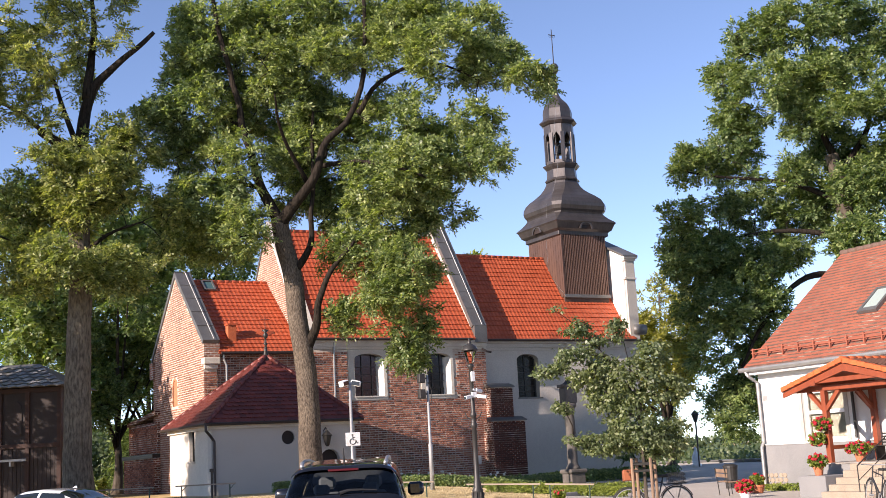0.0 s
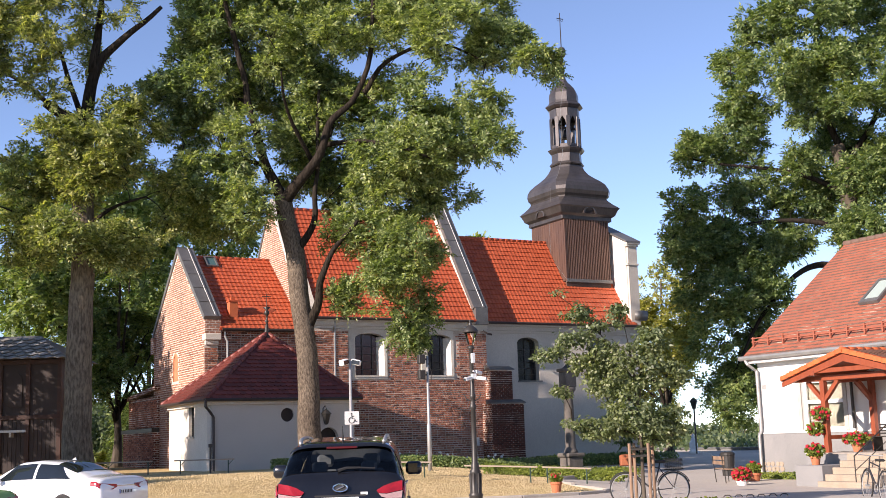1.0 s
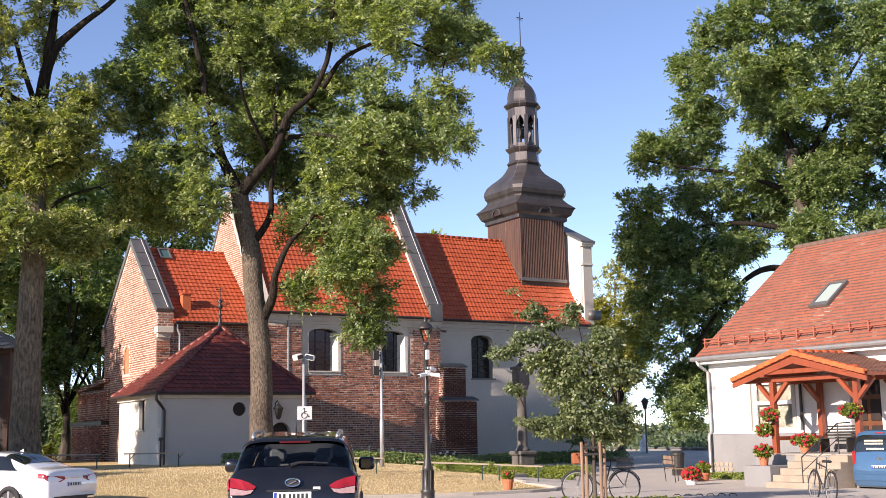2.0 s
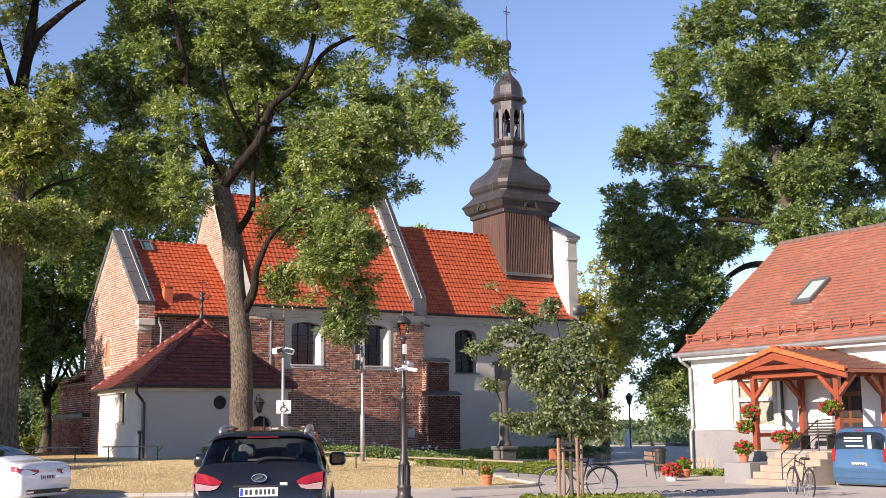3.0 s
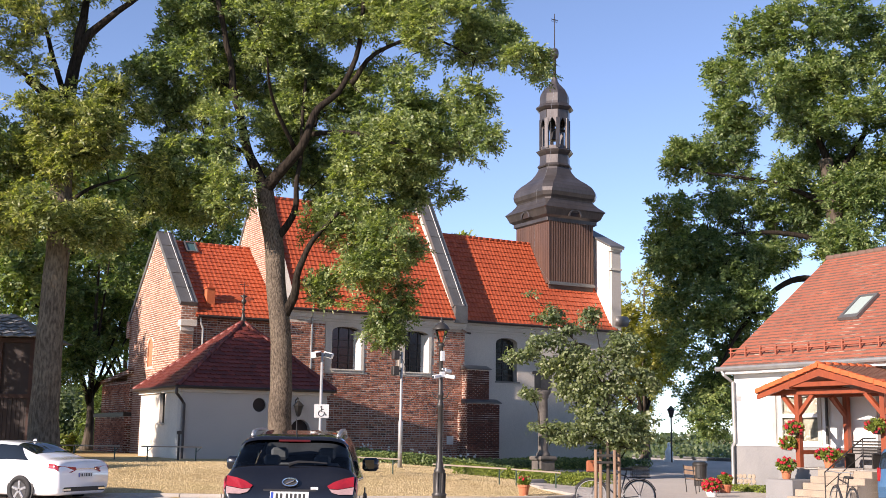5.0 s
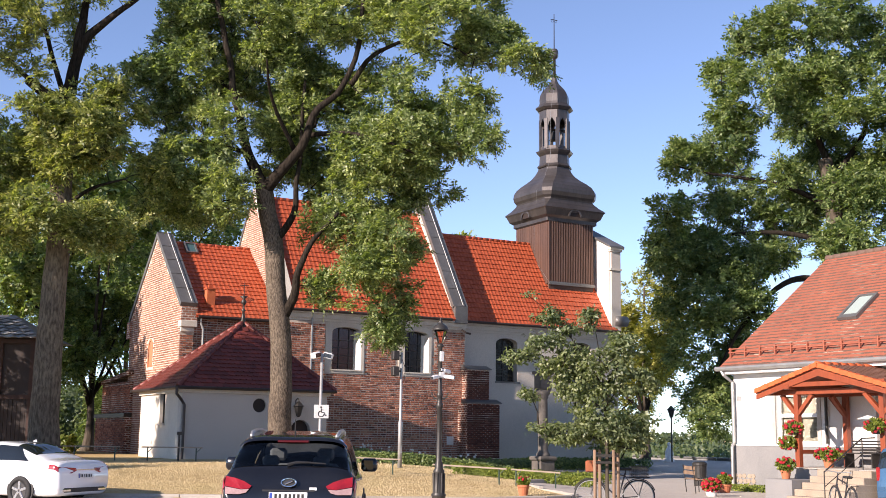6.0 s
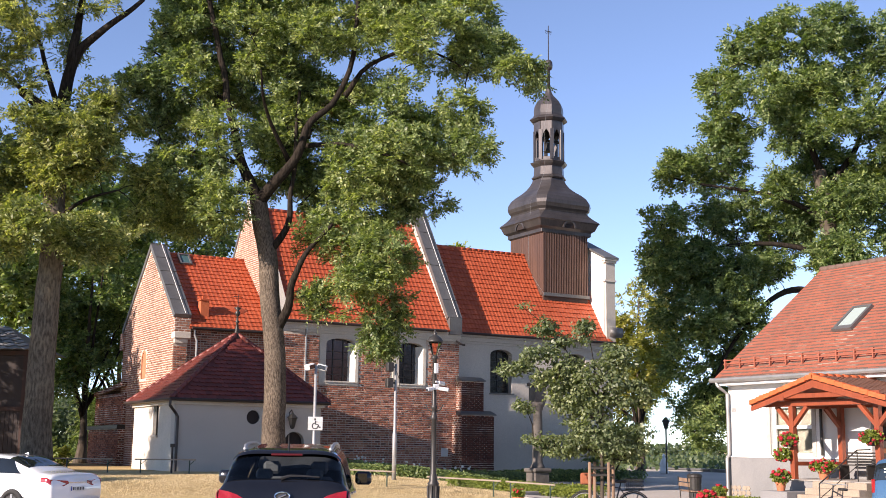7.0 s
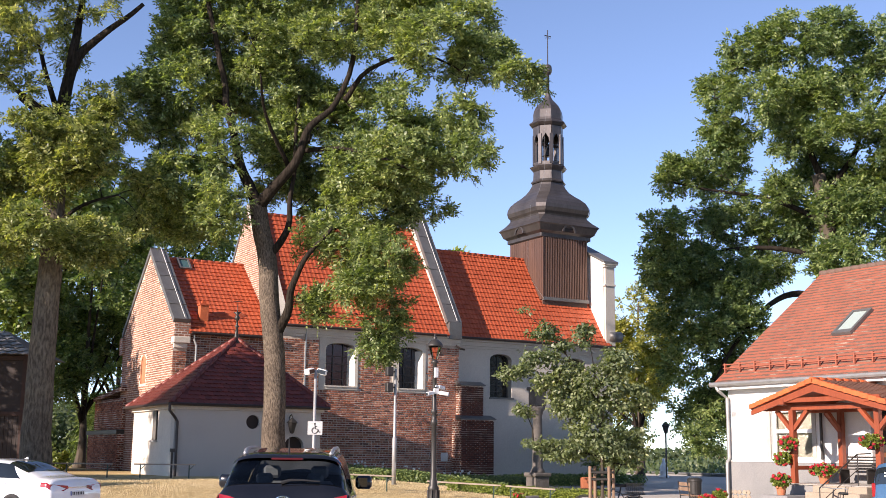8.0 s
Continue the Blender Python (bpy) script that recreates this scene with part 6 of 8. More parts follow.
# ---- street furniture ----
def lantern_lamp():
    """A cast-iron lamp post with a square lantern and three cameras."""
    ob = thing("street_lamp", "dark cast-iron lamp post with lantern and white cameras", "street lamp", at=Matrix.Translation((13.3, 22.33, ground_z(13.3, 22.33))))
    bm = bmesh.new()
    lathe(bm, [(0.2, 0.0), (0.2, 0.1), (0.15, 0.14), (0.15, 0.3), (0.17, 0.33), (0.125, 0.38), (0.115, 0.8), (0.13, 0.84), (0.09, 0.9), (0.085, 1.0), (0.065, 1.06), (0.058, 1.6), (0.055, 2.2), (0.075, 2.22), (0.075, 2.3), (0.055, 2.33), (0.05, 2.45), (0.07, 2.47), (0.07, 2.52), (0.05, 2.55), (0.046, 3.55), (0.09, 3.58), (0.05, 3.64)], sides=14)
    part("post", bm, IRON_DARK, ob, smooth=True)
    for k in range(8):
        a = k * math.pi / 4
        bm = bmesh.new()
        tube(bm, [(0.12 * math.cos(a), 0.12 * math.sin(a), 0.34), (0.13 * math.cos(a), 0.13 * math.sin(a), 0.8)], 0.018, 5)
        part("flute", bm, IRON_DARK, ob)
    for s in (-1, 1):
        bm = bmesh.new()
        tube(bm, [(0, 0, 2.38), (s * 0.12, -s * 0.07, 2.44), (s * 0.16, -s * 0.1, 2.56)], 0.014, 6)
        part("hook", bm, IRON_DARK, ob)
    # lantern: tapered frame, panes, hat
    bm = bmesh.new()
    for sx, sy in ((1, 0), (0, 1), (-1, 0), (0, -1)):
        tube(bm, [(0.09 * sx, 0.09 * sy, 3.66), (0.235 * sx, 0.235 * sy, 4.05)], 0.014, 5)
    lan = part("lantern", bm, IRON_DARK, ob, at=Matrix.Translation((0, 0, 3.64)) @ Matrix.Diagonal((0.7, 0.7, 0.72, 1)) @ Matrix.Translation((0, 0, -3.64)))
    bm = bmesh.new()
    lathe(bm, [(0.085, 3.66), (0.225, 4.05)], sides=4)
    pn = part("panes", bm, clear_glass("lantern_glass", (0.75, 0.76, 0.74)), lan)
    pn.visible_shadow = False
    bm = bmesh.new()
    lathe(bm, [(0.27, 4.05), (0.26, 4.09), (0.2, 4.18), (0.1, 4.26), (0.05, 4.28), (0.07, 4.32), (0.03, 4.36), (0.025, 4.42), (0.005, 4.46)], sides=12)
    part("hat", bm, IRON_DARK, lan, smooth=True)
    # cameras
    part("junction_box", bxm(-0.06, 0.06, -0.11, -0.045, 2.88, 3.0, bevel=0.01), WHITE_PAINT, ob)
    part("radio_box", bxm(-0.045, 0.045, -0.1, -0.045, 3.24, 3.46, bevel=0.01), WHITE_PAINT, ob)
    for a, z, tilt in ((20, 3.06, -8), (-35, 2.92, -8), (200, 2.92, -10)):
        m = Matrix.Translation((0, -0.05, z)) @ Matrix.Rotation(radians(a), 4, "Z") @ Matrix.Rotation(radians(-tilt), 4, "Y")
        c = part("camera_body", bxm(0.08, 0.3, -0.04, 0.04, -0.04, 0.04, bevel=0.015), WHITE_PAINT, ob, "white security camera", at=m)
        part("camera_lens", bxm(0.3, 0.31, -0.028, 0.028, -0.028, 0.028), GLASS_DARK, c)
        part("camera_arm", bxm(0.0, 0.12, -0.015, 0.015, -0.02, 0.02), WHITE_PAINT, c)
    return ob


lantern_lamp()


def flood_pole(x, y, h, base_h, sign=False):
    z = ground_z(x, y)
    ob = thing("floodlight_pole", "slim galvanised pole with floodlights", "light pole", at=Matrix.Translation((x, y, z)))
    bm = bmesh.new()
    lathe(bm, [(0.075, 0), (0.075, base_h), (0.05, base_h + 0.06), (0.042, h)], sides=12)
    part("pole", bm, POLE_GREY, ob, smooth=True)
    part("hatch", bxm(-0.03, 0.03, -0.08, -0.07, 0.5, 0.75), POLE_GREY, ob)
    return ob


fp = flood_pole(19.26, 35.66, 3.95, 1.55)
for dz in (-0.12, -0.66):
    b = part("floodlight", bxm(-0.36, -0.12, -0.1, 0.1, 3.95 + dz - 0.16, 3.95 + dz + 0.16, bevel=0.02), IRON_DARK, fp, "dark square floodlight")
    part("bracket", bxm(-0.14, 0.0, -0.03, 0.03, 3.95 + dz - 0.03, 3.95 + dz + 0.03), IRON_DARK, b)
bm = bmesh.new()
tube(bm, [(0.0, -0.05, 3.7), (0.12, -0.06, 3.4), (0.1, -0.06, 3.0), (0.0, -0.05, 2.9)], 0.012, 5)
part("cable", bm, IRON_DARK, fp)
sx, sy = 14.75, 32.2
fp = flood_pole(sx, sy, 3.72, 0.0)
for s, rz_ in ((-1, 25), (1, -35)):
    m = Matrix.Translation((s * 0.2, 0.0, 3.65)) @ Matrix.Rotation(radians(rz_), 4, "Z") @ Matrix.Rotation(radians(14 * s), 4, "Y") @ Matrix.Diagonal((0.75, 0.75, 0.75, 1))
    b = part("floodlight", bxm(-0.19, 0.19, -0.13, 0.13, -0.1, 0.13, bevel=0.03), WHITE_PAINT, fp, "white boxy floodlight", at=m)
    part("lens", bxm(-0.16, 0.16, -0.134, -0.13, -0.07, 0.09), GLASS_LEAD, b)
bm = bmesh.new()
tube(bm, [(-0.2, 0, 3.65), (0.2, 0, 3.65)], 0.022, 6)
part("cross_arm", bm, POLE_GREY, fp)
SIGN_WHITE = plain("dull_white_sign", (0.5, 0.5, 0.5), (0.45, 0.45, 0.45), 0.5, bmp=0.02)
# disabled parking sign with its symbol
face = Matrix.Translation((0.01, -0.05, 1.98)) @ Matrix.Rotation(radians(-28), 4, "Z")
sg = part("sign_plate", bxm(-0.22, 0.22, -0.02, 0.0, -0.2, 0.2, bevel=0.004), SIGN_WHITE, fp, "white disabled parking sign", at=face)
part("symbol_head", bxm(-0.035, 0.015, -0.025, -0.021, 0.1, 0.15, bevel=0.001), IRON_DARK, sg)
bm = bmesh.new()
tube(bm, [(-0.01 + 0.085 * math.cos(a), -0.026, -0.07 + 0.085 * math.sin(a)) for a in [radians(100 + 20 * i) for i in range(14)]], 0.012, 5)
tube(bm, [(-0.01, -0.026, 0.09), (0.0, -0.026, -0.02), (0.08, -0.026, -0.03), (0.12, -0.026, -0.12), (0.15, -0.026, -0.11)], 0.013, 5)
tube(bm, [(-0.005, -0.026, 0.05), (0.06, -0.026, 0.045)], 0.01, 5)
part("symbol", bm, IRON_DARK, sg)


def low_rail(x0, y0, x1, y1, name="low_barrier", h=0.46):
    a, b = Vector((x0, y0, ground_z(x0, y0))), Vector((x1, y1, ground_z(x1, y1)))
    d = b - a
    ob = thing(name, "low barrier of a pale plank on green steel posts", "barrier", at=Matrix.Translation(a))
    n = Vector((-d.y, d.x, 0)).normalized() * 0.05
    bm = bmesh.new()
    up = Vector((0, 0, h))
    prism(bm, [up - n, up + n, up + n + d, up - n + d], (0, 0, 0.045))
    part("plank", bm, STEP_STONE, ob)
    for f in (0.1, 0.9) if d.length < 3 else (0.05, 0.5, 0.95):
        p = d * f
        bm = bmesh.new()
        tube(bm, [p + Vector((0, 0, -0.05)), p + Vector((0, 0, h))], 0.022, 6)
        q = d.normalized() * 0.16
        tube(bm, [p + Vector((0, 0, h - 0.16)), p + q + Vector((0, 0, h))], 0.012, 5)
        part("post", bm, plain("dark_green_paint", (0.03, 0.06, 0.04), None, 0.5) if "dark_green_paint" not in bpy.data.materials else bpy.data.materials["dark_green_paint"], ob)
    return ob


low_rail(11.55, 40.0, 13.4, 39.1)
low_rail(8.2, 41.9, 10.9, 40.4)
low_rail(18.3, 31.6, 20.1, 30.2)
low_rail(20.2, 30.1, 21.4, 29.2)
low_rail(15.9, 34.3, 18.0, 33.2)
# small info post by the annexe
ip = thing("info_post", "thin dark post with a small plate", "post", at=Matrix.Translation((12.9, 40.2, ground_z(12.9, 40.2))))
part("post", bxm(-0.03, 0.03, -0.03, 0.03, 0, 0.95), IRON_DARK, ip)
part("plate", bxm(-0.09, 0.09, -0.05, -0.03, 0.9, 1.02), IRON_DARK, ip)

# wall lantern on the annexe
wl = thing("wall_lantern", "dark iron lantern on a wall bracket", "wall lamp", at=Matrix.Translation((18.3, NY0 - 0.32, 2.6)))
bm = bmesh.new()
lathe(bm, [(0.05, -0.34), (0.1, -0.28), (0.19, 0.06), (0.24, 0.08), (0.12, 0.2), (0.04, 0.26), (0.01, 0.33)], sides=6)
part("body", bm, IRON_DARK, wl)
bm = bmesh.new()
tube(bm, [(0, 0, 0.3), (0, 0.1, 0.4), (0, 0.32, 0.3), (0, 0.32, 0.05)], 0.02, 6)
part("bracket", bm, IRON_DARK, wl)

# stone column with a small cross
col = thing("stone_column", "weathered grey sandstone column on a square pedestal", "column", at=Matrix.Translation((26.2, 37.15, ground_z(26.2, 37.15))) @ Matrix.Diagonal((0.7, 0.7, 1, 1)))
part("pedestal", bxm(-0.46, 0.46, -0.46, 0.46, -0.1, 0.78, bevel=0.03), STONE_GREY, col)
part("pedestal_cap", bxm(-0.56, 0.56, -0.56, 0.56, 0.78, 0.94, bevel=0.05), STONE_GREY, col)
bm = bmesh.new()
lathe(bm, [(0.4, 0.94), (0.38, 1.02), (0.3, 1.1), (0.28, 1.2), (0.27, 2.4), (0.25, 3.1), (0.3, 3.15), (0.3, 3.22), (0.42, 3.34), (0.42, 3.44)], sides=18)
part("shaft", bm, STONE_GREY, col, smooth=True)
part("capital", bxm(-0.36, 0.36, -0.36, 0.36, 3.44, 4.05, bevel=0.04), STONE_GREY, col)
part("capital_top", bxm(-0.44, 0.44, -0.44, 0.44, 4.05, 4.18, bevel=0.03), STONE_GREY, col)
bm = bmesh.new()
lathe(bm, [(0.3, 4.18), (0.12, 4.3), (0.05, 4.4), (0.025, 4.45), (0.02, 4.8)], sides=10)
box(bm, -0.12, 0.12, -0.012, 0.012, 4.66, 4.69)
part("cross", bm, IRON_DARK, col)


# ---- hedges and flower beds ----
def leafy_box(name, p0, p1, w, h, count, leaf, material, label, category, seed, cat_kind="stuff"):
    """A clipped hedge: leaf blades filling a long box, thickest at its skin."""
    r = np.random.RandomState(seed)
    a, b = np.array(p0), np.array(p1)
    t = r.uniform(0, 1, count)
    d = (b - a) / np.linalg.norm(b - a)
    s = np.array([-d[1], d[0]])
    q = r.uniform(-1, 1, count)
    q = np.sign(q) * np.abs(q) ** 0.5
    zz = r.uniform(0, 1, count) ** 0.6
    wob = np.array([noise.noise(Vector((tt * 14, seed, 0))) for tt in t])
    xy = a + np.outer(t, b - a) + np.outer(q * w / 2 * (1 + 0.12 * wob), s)
    z = np.array([ground_z(x, y) for x, y in xy]) + zz * h * (1 + 0.1 * wob)
    P = np.column_stack([xy, z])
    n = count
    skin = np.column_stack([np.outer(q, s), 0.3 + zz]) + r.normal(size=(n, 3)) * 0.4
    dd_ = r.normal(size=(n, 3))
    dd_ -= skin * (dd_ * skin).sum(1)[:, None] / (skin ** 2).sum(1)[:, None]
    dd_ /= np.linalg.norm(dd_, axis=1)[:, None]
    ss = np.cross(dd_, skin)
    ss /= np.linalg.norm(ss, axis=1)[:, None]
    L = leaf * r.uniform(0.6, 1.3, n)[:, None]
    v = np.stack([P, P + dd_ * L * 0.5 + ss * L * 0.3, P + dd_ * L, P + dd_ * L * 0.5 - ss * L * 0.3], 1).reshape(-1, 3)
    me = bpy.data.meshes.new(name)
    me.from_pydata(v.tolist(), [], np.arange(4 * n).reshape(-1, 4).tolist())
    me.materials.append(material)
    return tagged(new(name, me), label, category, kind=cat_kind)


leafy_box("box_hedge", (20.4, 33.9), (23.9, 30.9), 0.7, 0.34, 12000, 0.07, LEAF_HEDGE, "low clipped light green box hedge", "hedge", 61)
leafy_box("box_hedge", (15.5, 41.0), (20.2, 37.9), 0.6, 0.4, 6000, 0.09, LEAF_DARK, "low dark clipped hedge before the brick wall", "hedge", 62)
leafy_box("box_hedge", (20.3, 37.9), (24.5, 36.6), 0.6, 0.42, 5000, 0.09, LEAF_DARK, "low dark clipped hedge before the brick wall", "hedge", 67)
leafy_box("flower_bed", (20.2, 44.5), (30.5, 43.6), 2.2, 0.55, 9000, 0.14, LEAF_DARK, "leafy bed of green plants along the church wall", "flower bed", 63)
leafy_box("flower_bed", (31.0, 45.8), (38, 45.8), 1.6, 0.5, 6000, 0.14, LEAF_DARK, "leafy bed of green plants along the church wall", "flower bed", 64)
leafy_box("flower_bed", (24.4, 36.2), (28.2, 36.0), 1.6, 0.38, 4000, 0.1, LEAF_HEDGE, "low bushy plants round the stone column", "flower bed", 65)
leafy_box("flower_bed", (29.5, 30.6), (29.5, 27.0), 0.55, 0.22, 2200, 0.09, LEAF_HEDGE, "narrow green bed along the house plinth", "flower bed", 66)
leafy_box("flower_bed", (14.8, 19.9), (17.4, 18.6), 1.1, 0.16, 2200, 0.09, LEAF_HEDGE, "low green plants round the young tree", "flower bed", 68)
leafy_box("shrub", (10.7, 53.5), (11.9, 52.7), 1.0, 0.75, 1500, 0.2, LEAF_HEDGE, "bright green spiky shrub", "shrub", 69)
rr = random.Random(8)
WHITE_FLOWER = plain("white_petals", (0.8, 0.8, 0.76), None, 0.8, bmp=0)
bm = bmesh.new()
for i in range(46):
    x, y = rr.uniform(21.5, 27.5), rr.uniform(43.2, 44.3)
    bmesh.ops.create_icosphere(bm, subdivisions=1, radius=rr.uniform(0.035, 0.07), matrix=Matrix.Translation((x, y, ground_z(x, y) + rr.uniform(0.5, 0.75))))
tagged(part("white_flowers", bm, WHITE_FLOWER), "small white blossoms in the wall bed", "flowers", kind="stuff")

RED_PETAL = plain("red_petals", (0.42, 0.012, 0.025), (0.27, 0.008, 0.015), 0.6, scale=8, bmp=0)
TERRACOTTA = plain("terracotta", (0.46, 0.16, 0.075), (0.4, 0.13, 0.06), 0.85, scale=5)


def potted(x, y, z, pot_r, pot_h, plant_r, plant_h, label, seed, pot_mat=TERRACOTTA, hang=False, red=0.5, name="flower_pot"):
    """Geraniums in a pot: pot, leaves, blossoms."""
    r = np.random.RandomState(seed)
    ob = thing(name, label, "flower pot", at=Matrix.Translation((x, y, z)))
    bm = bmesh.new()
    lathe(bm, [(pot_r * 0.68, 0), (pot_r * 0.9, pot_h * 0.75), (pot_r, pot_h * 0.78), (pot_r, pot_h), (pot_r * 0.85, pot_h), (pot_r * 0.8, pot_h * 0.85)], sides=16)
    part("pot", bm, pot_mat, ob, smooth=False)
    n = 520
    d = r.normal(size=(n, 3))
    d /= np.linalg.norm(d, axis=1)[:, None]
    P = d * np.array([plant_r, plant_r, plant_h * 0.55]) * r.uniform(0.4, 1, n)[:, None] + np.array([0, 0, pot_h + plant_h * (0.42 if not hang else 0.2)])
    o = d * 0.6 + r.normal(size=(n, 3)) * 0.5
    o /= np.linalg.norm(o, axis=1)[:, None]
    s = np.cross(o, r.normal(size=(n, 3)))
    s /= np.linalg.norm(s, axis=1)[:, None]
    L = 0.08 * r.uniform(0.6, 1.3, n)[:, None]
    v = np.stack([P, P + o * L * 0.5 + s * L * 0.5, P + o * L, P + o * L * 0.5 - s * L * 0.5], 1).reshape(-1, 3)
    me = bpy.data.meshes.new("leaves")
    me.from_pydata(v.tolist(), [], np.arange(4 * n).reshape(-1, 4).tolist())
    me.materials.append(LEAF_HEDGE)
    lv = new("leaves", me)
    lv.parent = ob
    bm = bmesh.new()
    for k in range(int(26 * red)):
        dd_ = Vector(r.normal(size=3)).normalized()
        c = Vector((dd_.x * plant_r * 1.0, dd_.y * plant_r * 1.0, pot_h + plant_h * (0.45 if not hang else 0.2) + dd_.z * plant_h * 0.6))
        for q in range(5):
            e = Vector(r.normal(size=3)).normalized() * 0.03
            bmesh.ops.create_icosphere(bm, subdivisions=1, radius=0.034, matrix=Matrix.Translation(c + e))
    part("blossoms", bm, RED_PETAL, ob, "bright red blossoms")
    return ob


potted(18.6, 27.0, ground_z(18.6, 27.0), 0.17, 0.3, 0.15, 0.22, "terracotta pot with small red flowers", 71, red=0.3)
potted(25.6, 27.2, ground_z(25.6, 27.2), 0.2, 0.18, 0.27, 0.36, "white pot with a large red geranium", 72, WHITE_PAINT, red=3.0)
potted(28.0, 29.2, ground_z(28, 29.2), 0.24, 0.28, 0.24, 0.34, "large terracotta bowl with red geraniums", 73, red=0.7)
potted(26.45, 24.95, 0.48, 0.16, 0.26, 0.27, 0.34, "terracotta urn with mixed red flowers", 74, red=0.6)
potted(28.3, 25.0, 0.8, 0.18, 0.24, 0.4, 0.34, "terracotta urn with red and green geraniums", 75, red=1.0)
potted(27.55, 25.65, 1.75, 0.14, 0.16, 0.28, 0.34, "hanging basket of red geraniums on the porch post", 76, IRON_DARK, True, 0.9, "flower_basket")
potted(27.5, 25.85, 1.3, 0.14, 0.16, 0.26, 0.34, "hanging basket of trailing flowers on the porch post", 77, IRON_DARK, True, 0.4, "flower_basket")
potted(27.5, 22.5, 1.8, 0.16, 0.18, 0.32, 0.34, "hanging basket of red geraniums on the porch post", 78, IRON_DARK, True, 1.0, "flower_basket")


# ---- young tree with its stakes ----
tree("young_tree", gbase(15.42, 19.44), [
    ([(0.22, 0, 0), (0.22, 0, 1.2), (0.2, 0, 2.2), (0.1, 0, 3.3)], 0.045, 0.02),
    ([(0.2, 0, 1.6), (-0.4, 0, 1.75), (-1.2, 0.1, 1.85)], 0.02, 0.006), ([(0.2, 0, 1.9), (0.6, 0.1, 2.3), (0.95, 0.1, 2.6)], 0.02, 0.006), ([(0.2, 0, 2.6), (-0.2, 0, 3.3), (-0.85, 0, 4.15), (-1.45, 0, 4.65)], 0.02, 0.005), ([(0.15, 0, 2.8), (0.05, 0, 3.6), (-0.08, 0, 4.3)], 0.018, 0.005), ([(0.2, 0, 2.2), (-0.6, 0.1, 2.9), (-1.6, 0, 3.35)], 0.018, 0.005)] + [([(0.2, 0, 2.0), (0.2, -0.5, 2.5)], 0.018, 0.005), ([(0.2, 0, 2.0), (0.3, 0.5, 2.5)], 0.018, 0.005), ([(0.15, 0, 2.6), (0.5, 0, 3.3), (0.65, 0, 3.8)], 0.016, 0.005)],
    [((0.3, 0, 2.2), (0.8, 0.75, 0.6), 2.6), ((0.6, 0, 1.65), (0.5, 0.5, 0.26), 0.7), ((-0.55, 0, 1.72), (0.5, 0.4, 0.2), 0.5), ((-1.15, 0, 1.85), (0.25, 0.2, 0.1), 0.12), ((0.2, 0, 3.1), (0.6, 0.5, 0.45), 1.1), ((-0.36, 0, 2.75), (0.5, 0.4, 0.4), 0.7), ((-0.53, 0, 3.4), (0.4, 0.35, 0.25), 0.45), ((-0.9, 0, 3.08), (0.4, 0.3, 0.2), 0.3), ((-1.1, 0, 3.65), (0.35, 0.25, 0.14), 0.22), ((-1.55, 0, 3.3), (0.36, 0.2, 0.12), 0.22)] + [
     ((-0.95, 0, 4.2), (0.26, 0.2, 0.2), 0.24), ((-0.6, 0, 3.9), (0.2, 0.15, 0.15), 0.12), ((-1.45, 0, 4.62), (0.1, 0.1, 0.06), 0.03), ((-0.08, 0, 4.1), (0.18, 0.15, 0.24), 0.18), ((0.6, 0, 3.6), (0.32, 0.3, 0.28), 0.35), ((0.9, 0, 2.8), (0.35, 0.3, 0.4), 0.4), ((-1.36, 0, 2.55), (0.18, 0.15, 0.1), 0.08), ((1.0, 0, 1.9), (0.3, 0.3, 0.25), 0.25)],
    470, 36, (0.095, 0.055), 0.24, BARK_DARK, LEAF_SAPLING, "young staked tree with grey-green leaves", 81, 0.27, gap_scale=1.5, flare=1.1, simple=True, bare=0.1)
stakes = thing("tree_stakes", "wooden support stakes with black straps round the young tree", "tree stakes", at=Matrix.Translation(gbase(15.42, 19.44)))
STAKE = plain("pale_round_timber", (0.28, 0.18, 0.115), (0.2, 0.13, 0.085), 0.85, stretch=(1, 1, 0.2))
for k, (u, w) in enumerate(((-0.05, -0.18), (0.33, -0.25), (0.47, 0.16), (0.1, 0.28))):
    p = TR * u + TW * w
    bm = bmesh.new()
    tube(bm, [p + Vector((0, 0, -0.1)), p + Vector((0, 0, 1.42))], 0.034, 8)
    part("stake", bm, STAKE, stakes)
bm = bmesh.new()
ring = [TR * u + TW * w + Vector((0, 0, 1.3)) for u, w in ((-0.05, -0.18), (0.33, -0.25), (0.47, 0.16), (0.1, 0.28), (-0.05, -0.18))]
tube(bm, ring, 0.03, 6)
tube(bm, [p + Vector((0, 0, -0.14)) for p in ring], 0.025, 6)
part("strap", bm, IRON_DARK, stakes, "black rubber strap")


